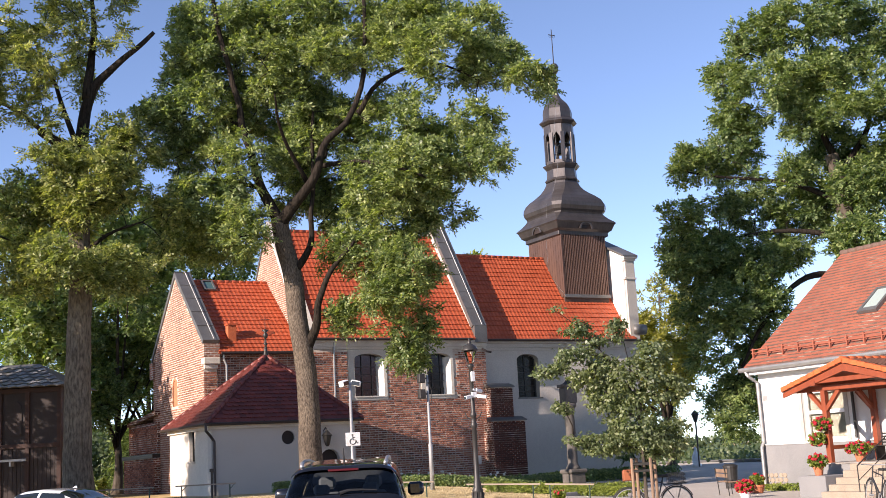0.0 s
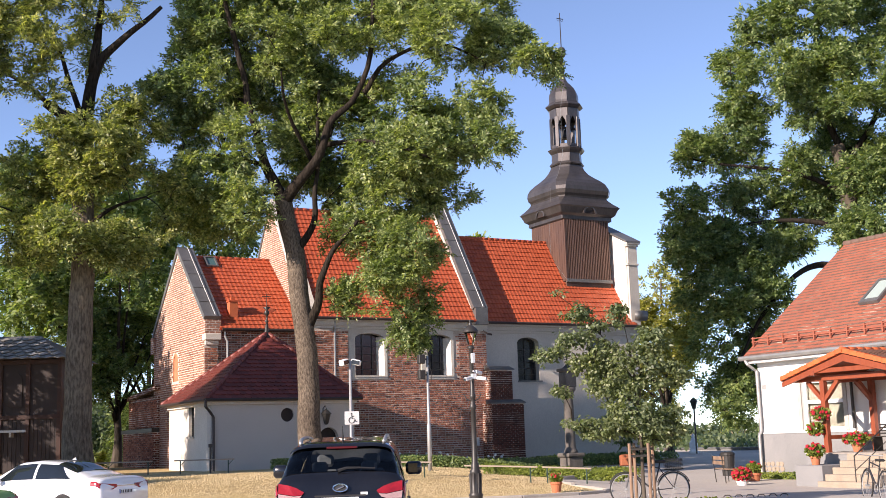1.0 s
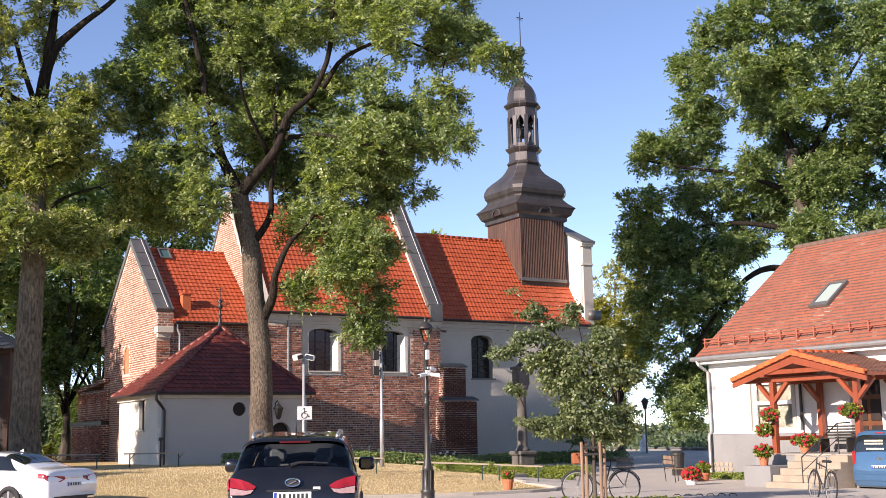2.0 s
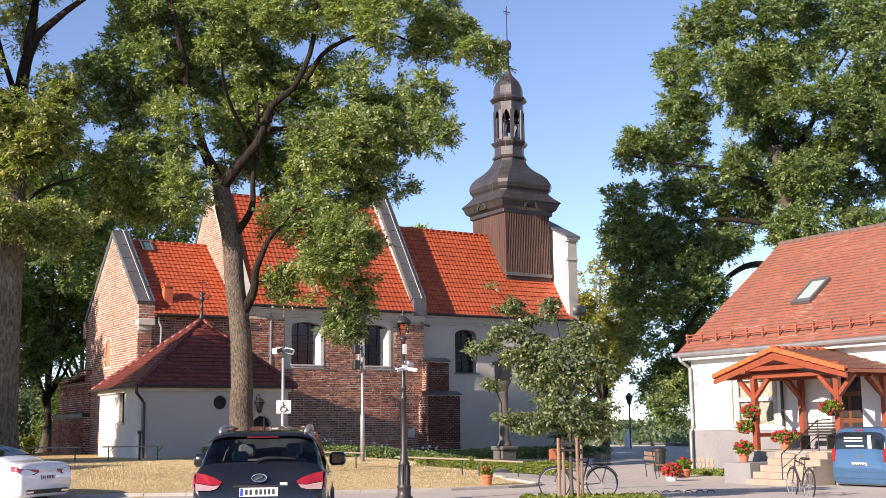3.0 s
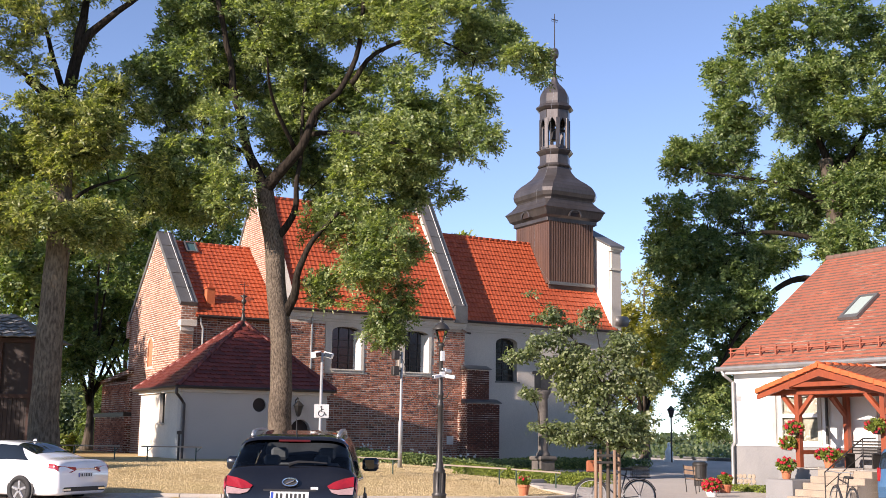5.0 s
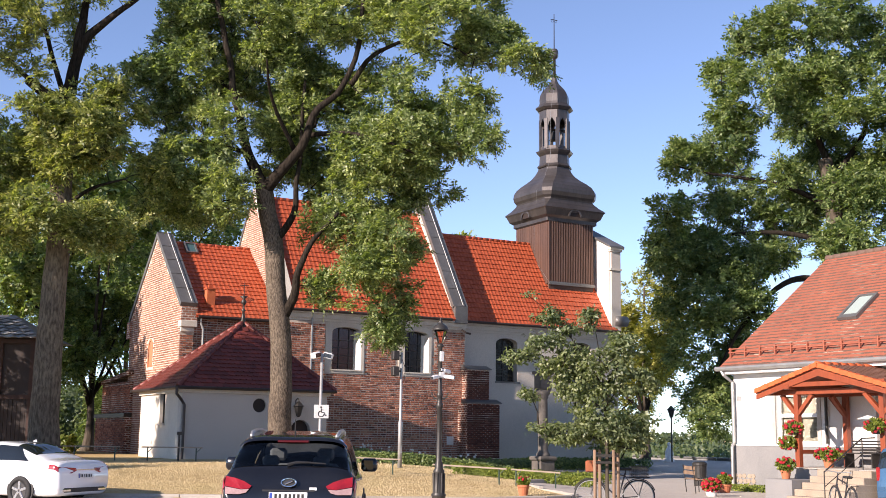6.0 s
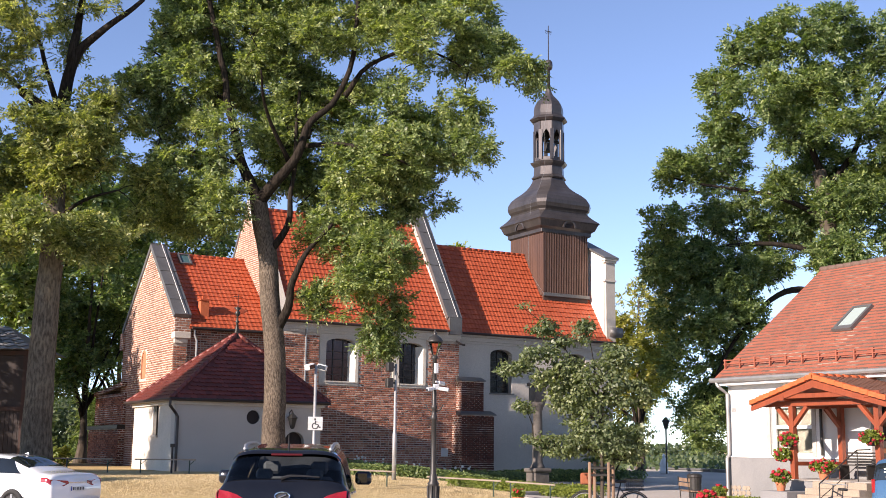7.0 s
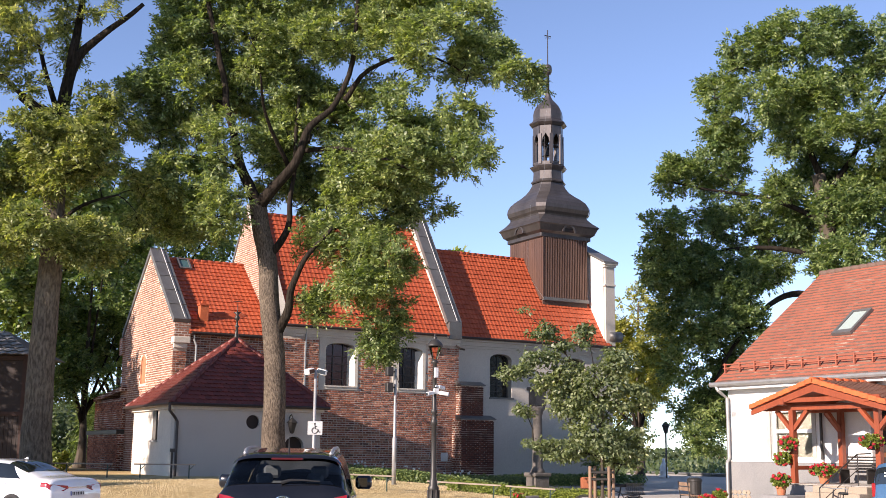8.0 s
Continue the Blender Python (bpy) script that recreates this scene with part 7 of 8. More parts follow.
# ---- bicycles ----
def bicycle(pos, heading, label, crate=False, basket=False, frame_col=(0.05, 0.05, 0.055), name="bicycle"):
    ob = thing(name, label, "bicycle", group="parked bicycles", at=Matrix.Translation(pos) @ Matrix.Rotation(radians(heading), 4, "Z") @ Matrix.Rotation(radians(4), 4, "X"))
    fm = plain("bike_paint", frame_col, None, 0.4, 0.3)
    rub = bpy.data.materials.get("tyre_rubber") or plain("tyre_rubber", (0.025, 0.025, 0.025), None, 0.8)
    R = 0.345
    for x in (-0.53, 0.53):
        bm = bmesh.new()
        tube(bm, [(x + R * math.cos(a), 0, R + R * math.sin(a)) for a in [2 * math.pi * i / 32 for i in range(33)]], 0.018, 6, cap=False)
        w = part("wheel", bm, rub, ob)
        bm = bmesh.new()
        tube(bm, [(x + 0.325 * math.cos(a), 0, R + 0.325 * math.sin(a)) for a in [2 * math.pi * i / 32 for i in range(33)]], 0.01, 5, cap=False)
        part("rim", bm, POLE_GREY, w)
        bm = bmesh.new()
        for i in range(20):
            a = 2 * math.pi * i / 20
            tube(bm, [(x, 0.02 * (-1) ** i, R), (x + 0.32 * math.cos(a), 0, R + 0.32 * math.sin(a))], 0.0022, 3, cap=False)
        part("spokes", bm, POLE_GREY, w)
        bm = bmesh.new()
        tube(bm, [(x, -0.05, R), (x, 0.05, R)], 0.025, 8)
        part("hub", bm, POLE_GREY, w)
        bm = bmesh.new()
        tube(bm, [(x + 0.38 * math.cos(a), 0, R + 0.38 * math.sin(a)) for a in [radians(20 + 14 * i) for i in range(11)]], 0.012, 5)
        part("mudguard", bm, fm, ob)
    bm = bmesh.new()
    bb, seat, head, hl = Vector((-0.08, 0, 0.3)), Vector((-0.24, 0, 0.84)), Vector((0.38, 0, 0.88)), Vector((0.41, 0, 0.74))
    for a, b, r in ((bb, seat, 0.017), (bb, hl, 0.02), (seat * 0.9 + bb * 0.1, head, 0.016), (Vector((-0.53, 0, R)), bb, 0.012), (Vector((-0.53, 0, R)), seat * 0.92 + bb * 0.08, 0.01), (hl, Vector((0.53, 0, R)), 0.015), (head + Vector((-0.02, 0, 0.12)), hl, 0.018)):
        tube(bm, [a, b], r, 6)
    part("frame", bm, fm, ob)
    bm = bmesh.new()
    tube(bm, [(0.3, -0.3, 1.03), (0.36, -0.2, 1.04), (0.38, 0, 1.02), (0.36, 0.2, 1.04), (0.3, 0.3, 1.03)], 0.012, 6)
    part("handlebar", bm, POLE_GREY, ob)
    bm = bmesh.new()
    vs = box(bm, -0.38, -0.12, -0.08, 0.08, 0.9, 0.96, bevel=0.025)
    tube(bm, [(-0.25, 0, 0.92), (-0.24, 0, 0.8)], 0.012, 6)
    part("saddle", bm, rub, ob)
    bm = bmesh.new()
    tube(bm, [(-0.08 + 0.09 * math.cos(a), 0.03, 0.3 + 0.09 * math.sin(a)) for a in [2 * math.pi * i / 16 for i in range(17)]], 0.008, 4, cap=False)
    tube(bm, [(-0.08, -0.06, 0.3), (0.04, -0.08, 0.2)], 0.01, 5)
    tube(bm, [(-0.08, 0.06, 0.3), (-0.2, 0.08, 0.4)], 0.01, 5)
    part("crank", bm, POLE_GREY, ob)
    bm = bmesh.new()
    for y in (-0.06, 0.06):
        tube(bm, [(-0.28, y, 0.74), (-0.78, y, 0.75)], 0.007, 5)
        tube(bm, [(-0.53, y, R), (-0.66, y, 0.75)], 0.006, 5)
    part("carrier", bm, IRON_DARK, ob)
    if crate:
        part("crate", bxm(0.3, 0.62, -0.17, 0.17, 0.86, 1.1, bevel=0.01), plain("brown_crate", (0.33, 0.1, 0.04), None, 0.7), ob, "brown front crate")
    if basket:
        bm = bmesh.new()
        for i in range(9):
            z = 0.76 + 0.028 * i
            tube(bm, [(-0.36, -0.15, z), (-0.74, -0.15, z), (-0.74, 0.15, z), (-0.36, 0.15, z), (-0.36, -0.15, z)], 0.005, 4)
        for i in range(10):
            tube(bm, [(-0.36 - 0.042 * i, -0.15, 0.76), (-0.36 - 0.042 * i, -0.15, 0.99)], 0.004, 4)
        part("basket", bm, IRON_DARK, ob, "black wire basket")
    return ob


bicycle((16.75, 20.55, 0.0), -31 + 180, "dark city bicycle with front crate and wire basket", True, True)
bicycle((21.6, 18.55, -0.13), 62, "black bicycle parked before the porch steps")
rack = thing("bike_rack", "low row of dark steel bicycle hoops", "bike rack", at=Matrix.Translation((19.5, 21.3, -0.12)))
dr = Vector((0.8, -0.52, 0))
for i in range(6):
    p = dr * (0.28 * i)
    bm = bmesh.new()
    tube(bm, [p + Vector((0, 0, 0)), p + dr * 0.04 + Vector((0, 0, 0.13)), p + dr * 0.07 + Vector((0, 0, 0.16)), p + dr * 0.18 + Vector((0, 0, 0.16)), p + dr * 0.21 + Vector((0, 0, 0.13)), p + dr * 0.25 + Vector((0, 0, 0))], 0.012, 6)
    part("hoop", bm, IRON_DARK, rack)
bm = bmesh.new()
tube(bm, [(0, 0, 0.01), dr * 1.7 + Vector((0, 0, 0.01))], 0.015, 6)
part("foot_bar", bm, IRON_DARK, rack)

# ---- bench, bin, handrail ----
bn = thing("bench", "wooden bench with dark iron legs beside the house", "bench", at=Matrix.Translation((26.9, 29.3, ground_z(26.9, 29.3))) @ Matrix.Rotation(radians(62), 4, "Z"))
for i in range(3):
    part("seat_slat", bxm(-0.75, 0.75, -0.2 + 0.14 * i, -0.08 + 0.14 * i, 0.44, 0.475, bevel=0.005), STAKE, bn)
for i in range(2):
    part("back_slat", bxm(-0.75, 0.75, 0.24, 0.27, 0.6 + 0.15 * i, 0.72 + 0.15 * i, bevel=0.005), STAKE, bn)
for x in (-0.65, 0.65):
    bm = bmesh.new()
    tube(bm, [(x, -0.22, 0), (x, -0.2, 0.43), (x, 0.24, 0.43), (x, 0.3, 0.9)], 0.018, 6)
    tube(bm, [(x, 0.2, 0), (x, 0.24, 0.43)], 0.018, 6)
    part("leg", bm, IRON_DARK, bn)
bi = thing("litter_bin", "dark round litter bin beside the drive", "litter bin", at=Matrix.Translation((30.6, 33.3, ground_z(30.6, 33.3))))
bm = bmesh.new()
lathe(bm, [(0.22, 0), (0.26, 0.75), (0.28, 0.77), (0.28, 0.84), (0.2, 0.9)], sides=16)
part("body", bm, IRON_DARK, bi)
hr = thing("handrail", "dark iron stair handrail on the porch steps", "handrail")
bm = bmesh.new()
RY = 22.9
tube(bm, [(25.8, RY, 0.75), (27.35, RY, 1.68), (27.9, RY, 1.7)], 0.02, 6)
for x in (25.8, 27.35):
    z = 0.0 if x < 26 else 0.8
    tube(bm, [(x, RY, z), (x, RY, 0.75 if x < 26 else 1.68)], 0.018, 6)
tube(bm, [(25.8, RY, 0.35), (27.35, RY, 1.25)], 0.012, 6)
part("rail", bm, IRON_DARK, hr)
bp = thing("porch_bench", "dark metal bench standing on the porch", "bench", at=Matrix.Translation((29.3, 24.6, 0.8)))
for i in range(6):
    part("slat", bxm(-0.18 + 0.06 * i, -0.14 + 0.06 * i, -0.55, 0.55, 0.42, 0.45), IRON_DARK, bp)
for y in (-0.5, 0.5):
    part("leg", bxm(-0.18, 0.2, y - 0.02, y + 0.02, 0, 0.42), IRON_DARK, bp)
for i in range(4):
    part("back_slat", bxm(0.2, 0.23, -0.55, 0.55, 0.5 + 0.09 * i, 0.55 + 0.09 * i), IRON_DARK, bp)
# ---- vehicles ----
def car_paint(name, col, flake=0.0):
    m, nt, p = base_mat(name)
    c = mixc(nt, ramp(nt, noise_of(nt, 2.5, 4), [(0.4, (0, 0, 0)), (0.75, (0.35,) * 3)]), col, tuple(min(1, q * 1.15 + 0.012) for q in col))
    nt.links.new(c, p.inputs["Base Color"])
    p.inputs["Roughness"].default_value, p.inputs["Metallic"].default_value = 0.22, flake
    p.inputs["Coat Weight"].default_value, p.inputs["Coat Roughness"].default_value = 1.0, 0.025
    p.inputs["Specular IOR Level"].default_value = 0.2
    return m


RUBBER = bpy.data.materials.get("tyre_rubber") or plain("tyre_rubber", (0.025, 0.025, 0.025), None, 0.8)
TRIM_BLACK = plain("black_plastic_trim", (0.02, 0.02, 0.021), None, 0.55, bmp=0.05)
CHROME = plain("chrome", (0.7, 0.7, 0.7), None, 0.12, 1.0, bmp=0)
LENS_RED = plain("red_lamp_lens", (0.33, 0.012, 0.016), (0.2, 0.006, 0.01), 0.2, coat=0.8, bmp=0)
LENS_CLEAR = plain("clear_lamp_lens", (0.42, 0.27, 0.26), None, 0.12, coat=1.0, bmp=0)
CAR_GLASS = glass_mat("car_glass", (0.012, 0.016, 0.02), 0.02)
SEE_THROUGH, _nt, _p = base_mat("tinted_clear_glass")
_tr = _nt.nodes.new("ShaderNodeBsdfTransparent")
_tr.inputs[0].default_value = (0.72, 0.77, 0.78, 1)
_gl = nd(_nt, "BsdfGlossy", Roughness=0.01)
_fr = nd(_nt, "Fresnel", IOR=1.5)
_mx = _nt.nodes.new("ShaderNodeMixShader")
for _a, _b in ((_fr, 0), (_tr, 1), (_gl, 2)):
    _nt.links.new(_a.outputs[0], _mx.inputs[_b])
_nt.links.new(_mx.outputs[0], _nt.nodes["Material Output"].inputs["Surface"])
PLATE_WHITE = plain("plate_white", (0.78, 0.78, 0.75), None, 0.45, bmp=0)
PLATE_BLUE = plain("plate_blue", (0.02, 0.06, 0.35), None, 0.45, bmp=0)
INK = plain("black_ink", (0.02, 0.02, 0.02), None, 0.6, bmp=0)
ALLOY = plain("alloy_rim", (0.5, 0.5, 0.51), None, 0.25, 0.8, bmp=0)


class Shell:
    """A car's skin: stations along its length, each with half-profile points, interpolated smoothly."""

    def __init__(self, stations):
        self.s = [q[0] for q in stations]
        self.p = np.array([q[1] for q in stations], float)

    def _row(self, t):
        t = min(max(t, self.s[0]), self.s[-1])
        i = max(k for k in range(len(self.s) - 1) if self.s[k] <= t + 1e-9)
        f = (t - self.s[i]) / (self.s[i + 1] - self.s[i])
        f = f * f * (3 - 2 * f) * 0.35 + f * 0.65
        return self.p[i] * (1 - f) + self.p[i + 1] * f

    def at(self, t, v, side=1):
        row = self._row(t)
        i = min(int(v), len(row) - 2)
        f = v - i
        p0, p1, p2, p3 = row[max(i - 1, 0)], row[i], row[i + 1], row[min(i + 2, len(row) - 1)]
        q = 0.5 * ((2 * p1) + (p2 - p0) * f + (2 * p0 - 5 * p1 + 4 * p2 - p3) * f * f + (3 * p1 - p0 - 3 * p2 + p3) * f ** 3) if 1 <= i else p1 * (1 - f) + p2 * f
        return Vector((side * max(0.0, q[0]), t, q[1]))

    def body(self, nu=56, nv=30, holes=()):
        """The skin as one mesh; holes: (t0, t1, v0, v1) ranges left open for the windows."""
        bm = bmesh.new()
        L0, L1, V = self.s[0], self.s[-1], self.p.shape[1] - 1
        grid = []
        ts = sorted(set([L0 + (L1 - L0) * k / nu for k in range(nu + 1)] + self.s))
        for t in ts:
            row = [self.at(t, V * j / nv, -1) for j in range(nv + 1)]
            row += [self.at(t, V * j / nv, 1) for j in range(nv - 1, -1, -1)]
            grid.append([bm.verts.new(p) for p in row])
        for t, u, a, b in zip(ts, ts[1:], grid, grid[1:]):
            for j in range(len(a) - 1):
                v = V * (j + 0.5 if j < nv else 2 * nv - j - 0.5) / nv
                if any(h[0] < (t + u) / 2 < h[1] and h[2] < v < h[3] for h in holes):
                    continue
                bm.faces.new((a[j], a[j + 1], b[j + 1], b[j]))
        bm.faces.new(grid[0])
        bm.faces.new(grid[-1][::-1])
        bmesh.ops.remove_doubles(bm, verts=bm.verts, dist=0.0005)
        bmesh.ops.recalc_face_normals(bm, faces=bm.faces)
        return bm

    def patch(self, t0, t1, v0, v1, off=0.006, both=False, side=1, n=10, shape=None):
        """A panel that follows the skin; both: across the middle line, else on one side."""
        bm = bmesh.new()
        cols = []
        vs = [(v0 + (v1 - v0) * j / n, side) for j in range(n + 1)]
        if both:
            V = self.p.shape[1] - 1
            vs = [(v0 + (V - v0) * j / n, -1) for j in range(n + 1)] + [(V - (V - v0) * j / n, 1) for j in range(1, n + 1)]
        for i in range(n + 1):
            col = []
            for k, (v, sd) in enumerate(vs):
                a, b = (t0, t1) if shape is None else shape(k / (len(vs) - 1))
                t = a + (b - a) * i / n
                p = self.at(t, v, sd)
                du = self.at(t + 0.02, v, sd) - self.at(t - 0.02, v, sd)
                dv = (self.at(t, min(v + 0.05, self.p.shape[1] - 1), sd) - self.at(t, v - 0.05, sd)) * sd
                nn = dv.cross(du)
                nn = nn.normalized() if nn.length > 1e-9 else Vector((0, 0, 1))
                if nn.dot(p - Vector((0, t + 0.6 if t < 1 else t, 0.7))) < 0:
                    nn = -nn
                col.append(bm.verts.new(p + nn * off))
            cols.append(col)
        for a, b in zip(cols, cols[1:]):
            for j in range(len(a) - 1):
                bm.faces.new((a[j], a[j + 1], b[j + 1], b[j]))
        bmesh.ops.recalc_face_normals(bm, faces=bm.faces)
        return bm


def wheel(parent, x, y, r, w, side, rim=ALLOY):
    m = Matrix.Translation((x, y, r)) @ Matrix.Rotation(radians(90) * side, 4, "Y")
    bm = bmesh.new()
    lathe(bm, [(r * 0.68, -w / 2), (r * 0.95, -w / 2), (r, -w * 0.35), (r, w * 0.35), (r * 0.95, w / 2), (r * 0.68, w / 2), (r * 0.68, -w / 2)], sides=28)
    for f in [f for f in bm.faces if len(f.verts) > 4]:
        bm.faces.remove(f)
    wh = part("wheel", bm, RUBBER, parent, "black tyre on an alloy rim", smooth=True, at=m)
    bm = bmesh.new()
    lathe(bm, [(r * 0.7, w * 0.4), (r * 0.66, w * 0.5), (r * 0.62, w * 0.42), (r * 0.2, w * 0.3)], sides=28)
    part("rim", bm, TRIM_BLACK, wh)
    for k in range(5):
        a = 2 * math.pi * k / 5
        bm = bmesh.new()
        box(bm, 0.02, r * 0.66, -0.035, 0.035, w * 0.36, w * 0.47, Matrix.Rotation(a, 4, "Z"), 0.01)
        part("spoke", bm, rim, wh)
    return wh


def plate(parent, y, z, w=0.52, h=0.115, bars=7, tilt=0.0):
    m = Matrix.Translation((0, y, z)) @ Matrix.Rotation(radians(tilt), 4, "X")
    pl = part("number_plate", bxm(-w / 2, w / 2, -0.012, 0, -h / 2, h / 2, bevel=0.004), PLATE_WHITE, parent, "white number plate", at=m)
    part("plate_band", bxm(-w / 2 + 0.008, -w / 2 + 0.045, -0.0145, -0.012, -h / 2 + 0.008, h / 2 - 0.008), PLATE_BLUE, pl)
    for k in range(bars):
        x = -w / 2 + 0.075 + k * (w - 0.12) / bars + (0.02 if k >= 2 else 0)
        part("plate_mark", bxm(x, x + 0.034, -0.0145, -0.012, -0.034, 0.034), INK, pl)


def suv():
    """A compact SUV seen from behind."""
    rear = Vector((6.42, 14.08, 0)) - Vector((0.462, 0.887, 0)) * 0.1
    ob = thing("suv_car", "black compact SUV with silver roof rails, parked", "car", group="parked cars", at=Matrix.Translation((rear.x, rear.y, 0.0)) @ Matrix.Rotation(math.atan2(0.887, 0.462) - math.pi / 2, 4, "Z") @ Matrix.Diagonal((0.96, 1, 1, 1)))
    S = Shell([
        (0.0, [(0, 0.36), (0.6, 0.36), (0.74, 0.42), (0.8, 0.56), (0.8, 0.68), (0.76, 0.76), (0.5, 0.79), (0, 0.8)]),
        (0.05, [(0, 0.3), (0.66, 0.3), (0.82, 0.4), (0.865, 0.58), (0.865, 0.76), (0.83, 0.86), (0.58, 0.9), (0, 0.91)]),
        (0.12, [(0, 0.27), (0.7, 0.27), (0.86, 0.4), (0.895, 0.6), (0.895, 0.86), (0.86, 1.0), (0.63, 1.06), (0, 1.08)]),
        (0.2, [(0, 0.25), (0.72, 0.25), (0.88, 0.4), (0.905, 0.62), (0.905, 0.92), (0.865, 1.06), (0.68, 1.15), (0, 1.175)])] + [
        (0.45, [(0, 0.25), (0.72, 0.25), (0.88, 0.4), (0.91, 0.62), (0.905, 0.95), (0.86, 1.1), (0.675, 1.35), (0, 1.37)]),
        (0.62, [(0, 0.25), (0.72, 0.25), (0.88, 0.4), (0.91, 0.62), (0.905, 0.95), (0.86, 1.1), (0.65, 1.49), (0, 1.525)]),
        (0.9, [(0, 0.25), (0.72, 0.25), (0.88, 0.4), (0.91, 0.62), (0.905, 0.95), (0.86, 1.1), (0.64, 1.54), (0, 1.59)]),
        (2.0, [(0, 0.25), (0.72, 0.25), (0.88, 0.4), (0.91, 0.6), (0.905, 0.93), (0.86, 1.08), (0.65, 1.6), (0, 1.65)])] + [
        (2.8, [(0, 0.25), (0.72, 0.25), (0.88, 0.4), (0.91, 0.6), (0.905, 0.9), (0.86, 1.05), (0.63, 1.5), (0, 1.56)]),
        (3.35, [(0, 0.25), (0.72, 0.25), (0.88, 0.4), (0.905, 0.6), (0.9, 0.88), (0.85, 1.0), (0.66, 1.08), (0, 1.14)]),
        (4.15, [(0, 0.25), (0.7, 0.25), (0.84, 0.4), (0.87, 0.55), (0.84, 0.75), (0.78, 0.84), (0.5, 0.9), (0, 0.94)]),
        (4.41, [(0, 0.3), (0.5, 0.3), (0.66, 0.4), (0.7, 0.5), (0.66, 0.62), (0.6, 0.68), (0.4, 0.71), (0, 0.72)])])
    paint = car_paint("black_car_paint", (0.006, 0.0065, 0.009), 0.0)
    part("body", S.body(110, 44, [(0.235, 0.575, 5.7, 7.1), (0.8, 2.9, 5.2, 5.82), (2.87, 3.3, 5.9, 7.1)]), paint, ob, "glossy black paint", smooth=True)
    # rear window: wraps round the tailgate
    part("rear_window", S.patch(0.225, 0.585, 5.62, 7, 0.008, both=True, n=14), SEE_THROUGH, ob, "dark tinted rear window", smooth=True)
    part("windscreen", S.patch(2.83, 3.34, 5.8, 7, 0.006, both=True, n=12), SEE_THROUGH, ob, smooth=True)
    SEAT = plain("grey_seat_cloth", (0.14, 0.14, 0.145), (0.1, 0.1, 0.105), 0.9)
    for sx in (-0.36, 0.36):
        part("front_seat", bxm(sx - 0.22, sx + 0.22, 1.95, 2.12, 0.5, 1.18, bevel=0.06), SEAT, ob)
        part("headrest", bxm(sx - 0.13, sx + 0.13, 1.97, 2.08, 1.22, 1.4, bevel=0.04), SEAT, ob)
        part("headrest", bxm(sx - 0.12, sx + 0.12, 0.98, 1.08, 1.16, 1.31, bevel=0.04), SEAT, ob)
    part("rear_seat", bxm(-0.6, 0.6, 0.96, 1.14, 0.5, 1.14, bevel=0.05), SEAT, ob)
    part("dashboard", bxm(-0.68, 0.68, 2.75, 3.2, 0.7, 1.0, bevel=0.06), SEAT, ob)
    part("spoiler", S.patch(0.57, 0.74, 5.8, 7, 0.035, both=True, n=10), paint, ob, smooth=True)
    part("brake_light", bxm(-0.22, 0.22, 0.525, 0.6, 1.49, 1.52, bevel=0.008), plain("dark_red_lens", (0.09, 0.004, 0.006), None, 0.3, bmp=0), ob, "dark red high brake light")
    for sd in (-1, 1):
        part("side_window", S.patch(0.75, 2.95, 5.12, 5.9, 0.006, side=sd, n=12), SEE_THROUGH, ob, smooth=True)
        tl = part("tail_light", S.patch(0.085, 0.3, 4.0, 4.85, 0.012, side=sd, n=10, shape=lambda k: (0.085, 0.24 + 0.08 * k)), LENS_RED, ob, "red tail light", smooth=True)
        m = S.at(0.1, 5.2, sd)
        # inner half of the lamp on the tailgate
        bm = bmesh.new()
        pts = [(sd * 0.86, 0.93), (sd * 0.86, 1.055), (sd * 0.72, 1.03), (sd * 0.6, 0.99), (sd * 0.5, 0.935), (sd * 0.53, 0.9), (sd * 0.64, 0.892)]
        prism(bm, [Vector((x, 0.025 + (z - 0.9) * 0.44 + 0.12 * max(0, abs(x) - 0.72), z)) for x, z in pts], (0, 0.08, 0))
        part("tail_light", bm, LENS_RED, ob)
        bm = bmesh.new()
        pts = [(sd * 0.86, 0.922), (sd * 0.64, 0.886), (sd * 0.53, 0.894), (sd * 0.57, 0.85), (sd * 0.66, 0.828), (sd * 0.85, 0.83)]
        prism(bm, [Vector((x, 0.025 + (z - 0.9) * 0.44 + 0.12 * max(0, abs(x) - 0.72), z)) for x, z in pts], (0, 0.08, 0))
        part("reverse_light", bm, LENS_CLEAR, ob)
        bm = bmesh.new()
        tube(bm, [(sd * 0.6, 0.66, 1.57), (sd * 0.615, 0.85, 1.62), (sd * 0.615, 1.2, 1.65), (sd * 0.62, 2.0, 1.66), (sd * 0.61, 2.5, 1.63), (sd * 0.6, 2.65, 1.58)], [0.03, 0.028, 0.024, 0.024, 0.028, 0.03], 8)
        part("roof_rail", bm, plain("silver_rail", (0.5, 0.5, 0.5), None, 0.35, 0.7, bmp=0) if sd < 0 else bpy.data.materials["silver_rail"], ob, "silver roof rail", smooth=True)
        bm = bmesh.new()
        box(bm, sd * 0.9 - 0.02 if sd > 0 else -1.27, 1.14 if sd > 0 else -0.9, 2.72, 2.86, 1.05, 1.25, bevel=0.04)
        mr = part("mirror", bm, paint, ob, "black door mirror", smooth=True)
        part("mirror_glass", bxm(min(sd * 0.92, sd * 1.07), max(sd * 0.92, sd * 1.07), 2.712, 2.719, 1.08, 1.22, bevel=0.002), plain("mirror_silver", (0.1, 0.105, 0.115), None, 0.03, 1.0, bmp=0), mr)
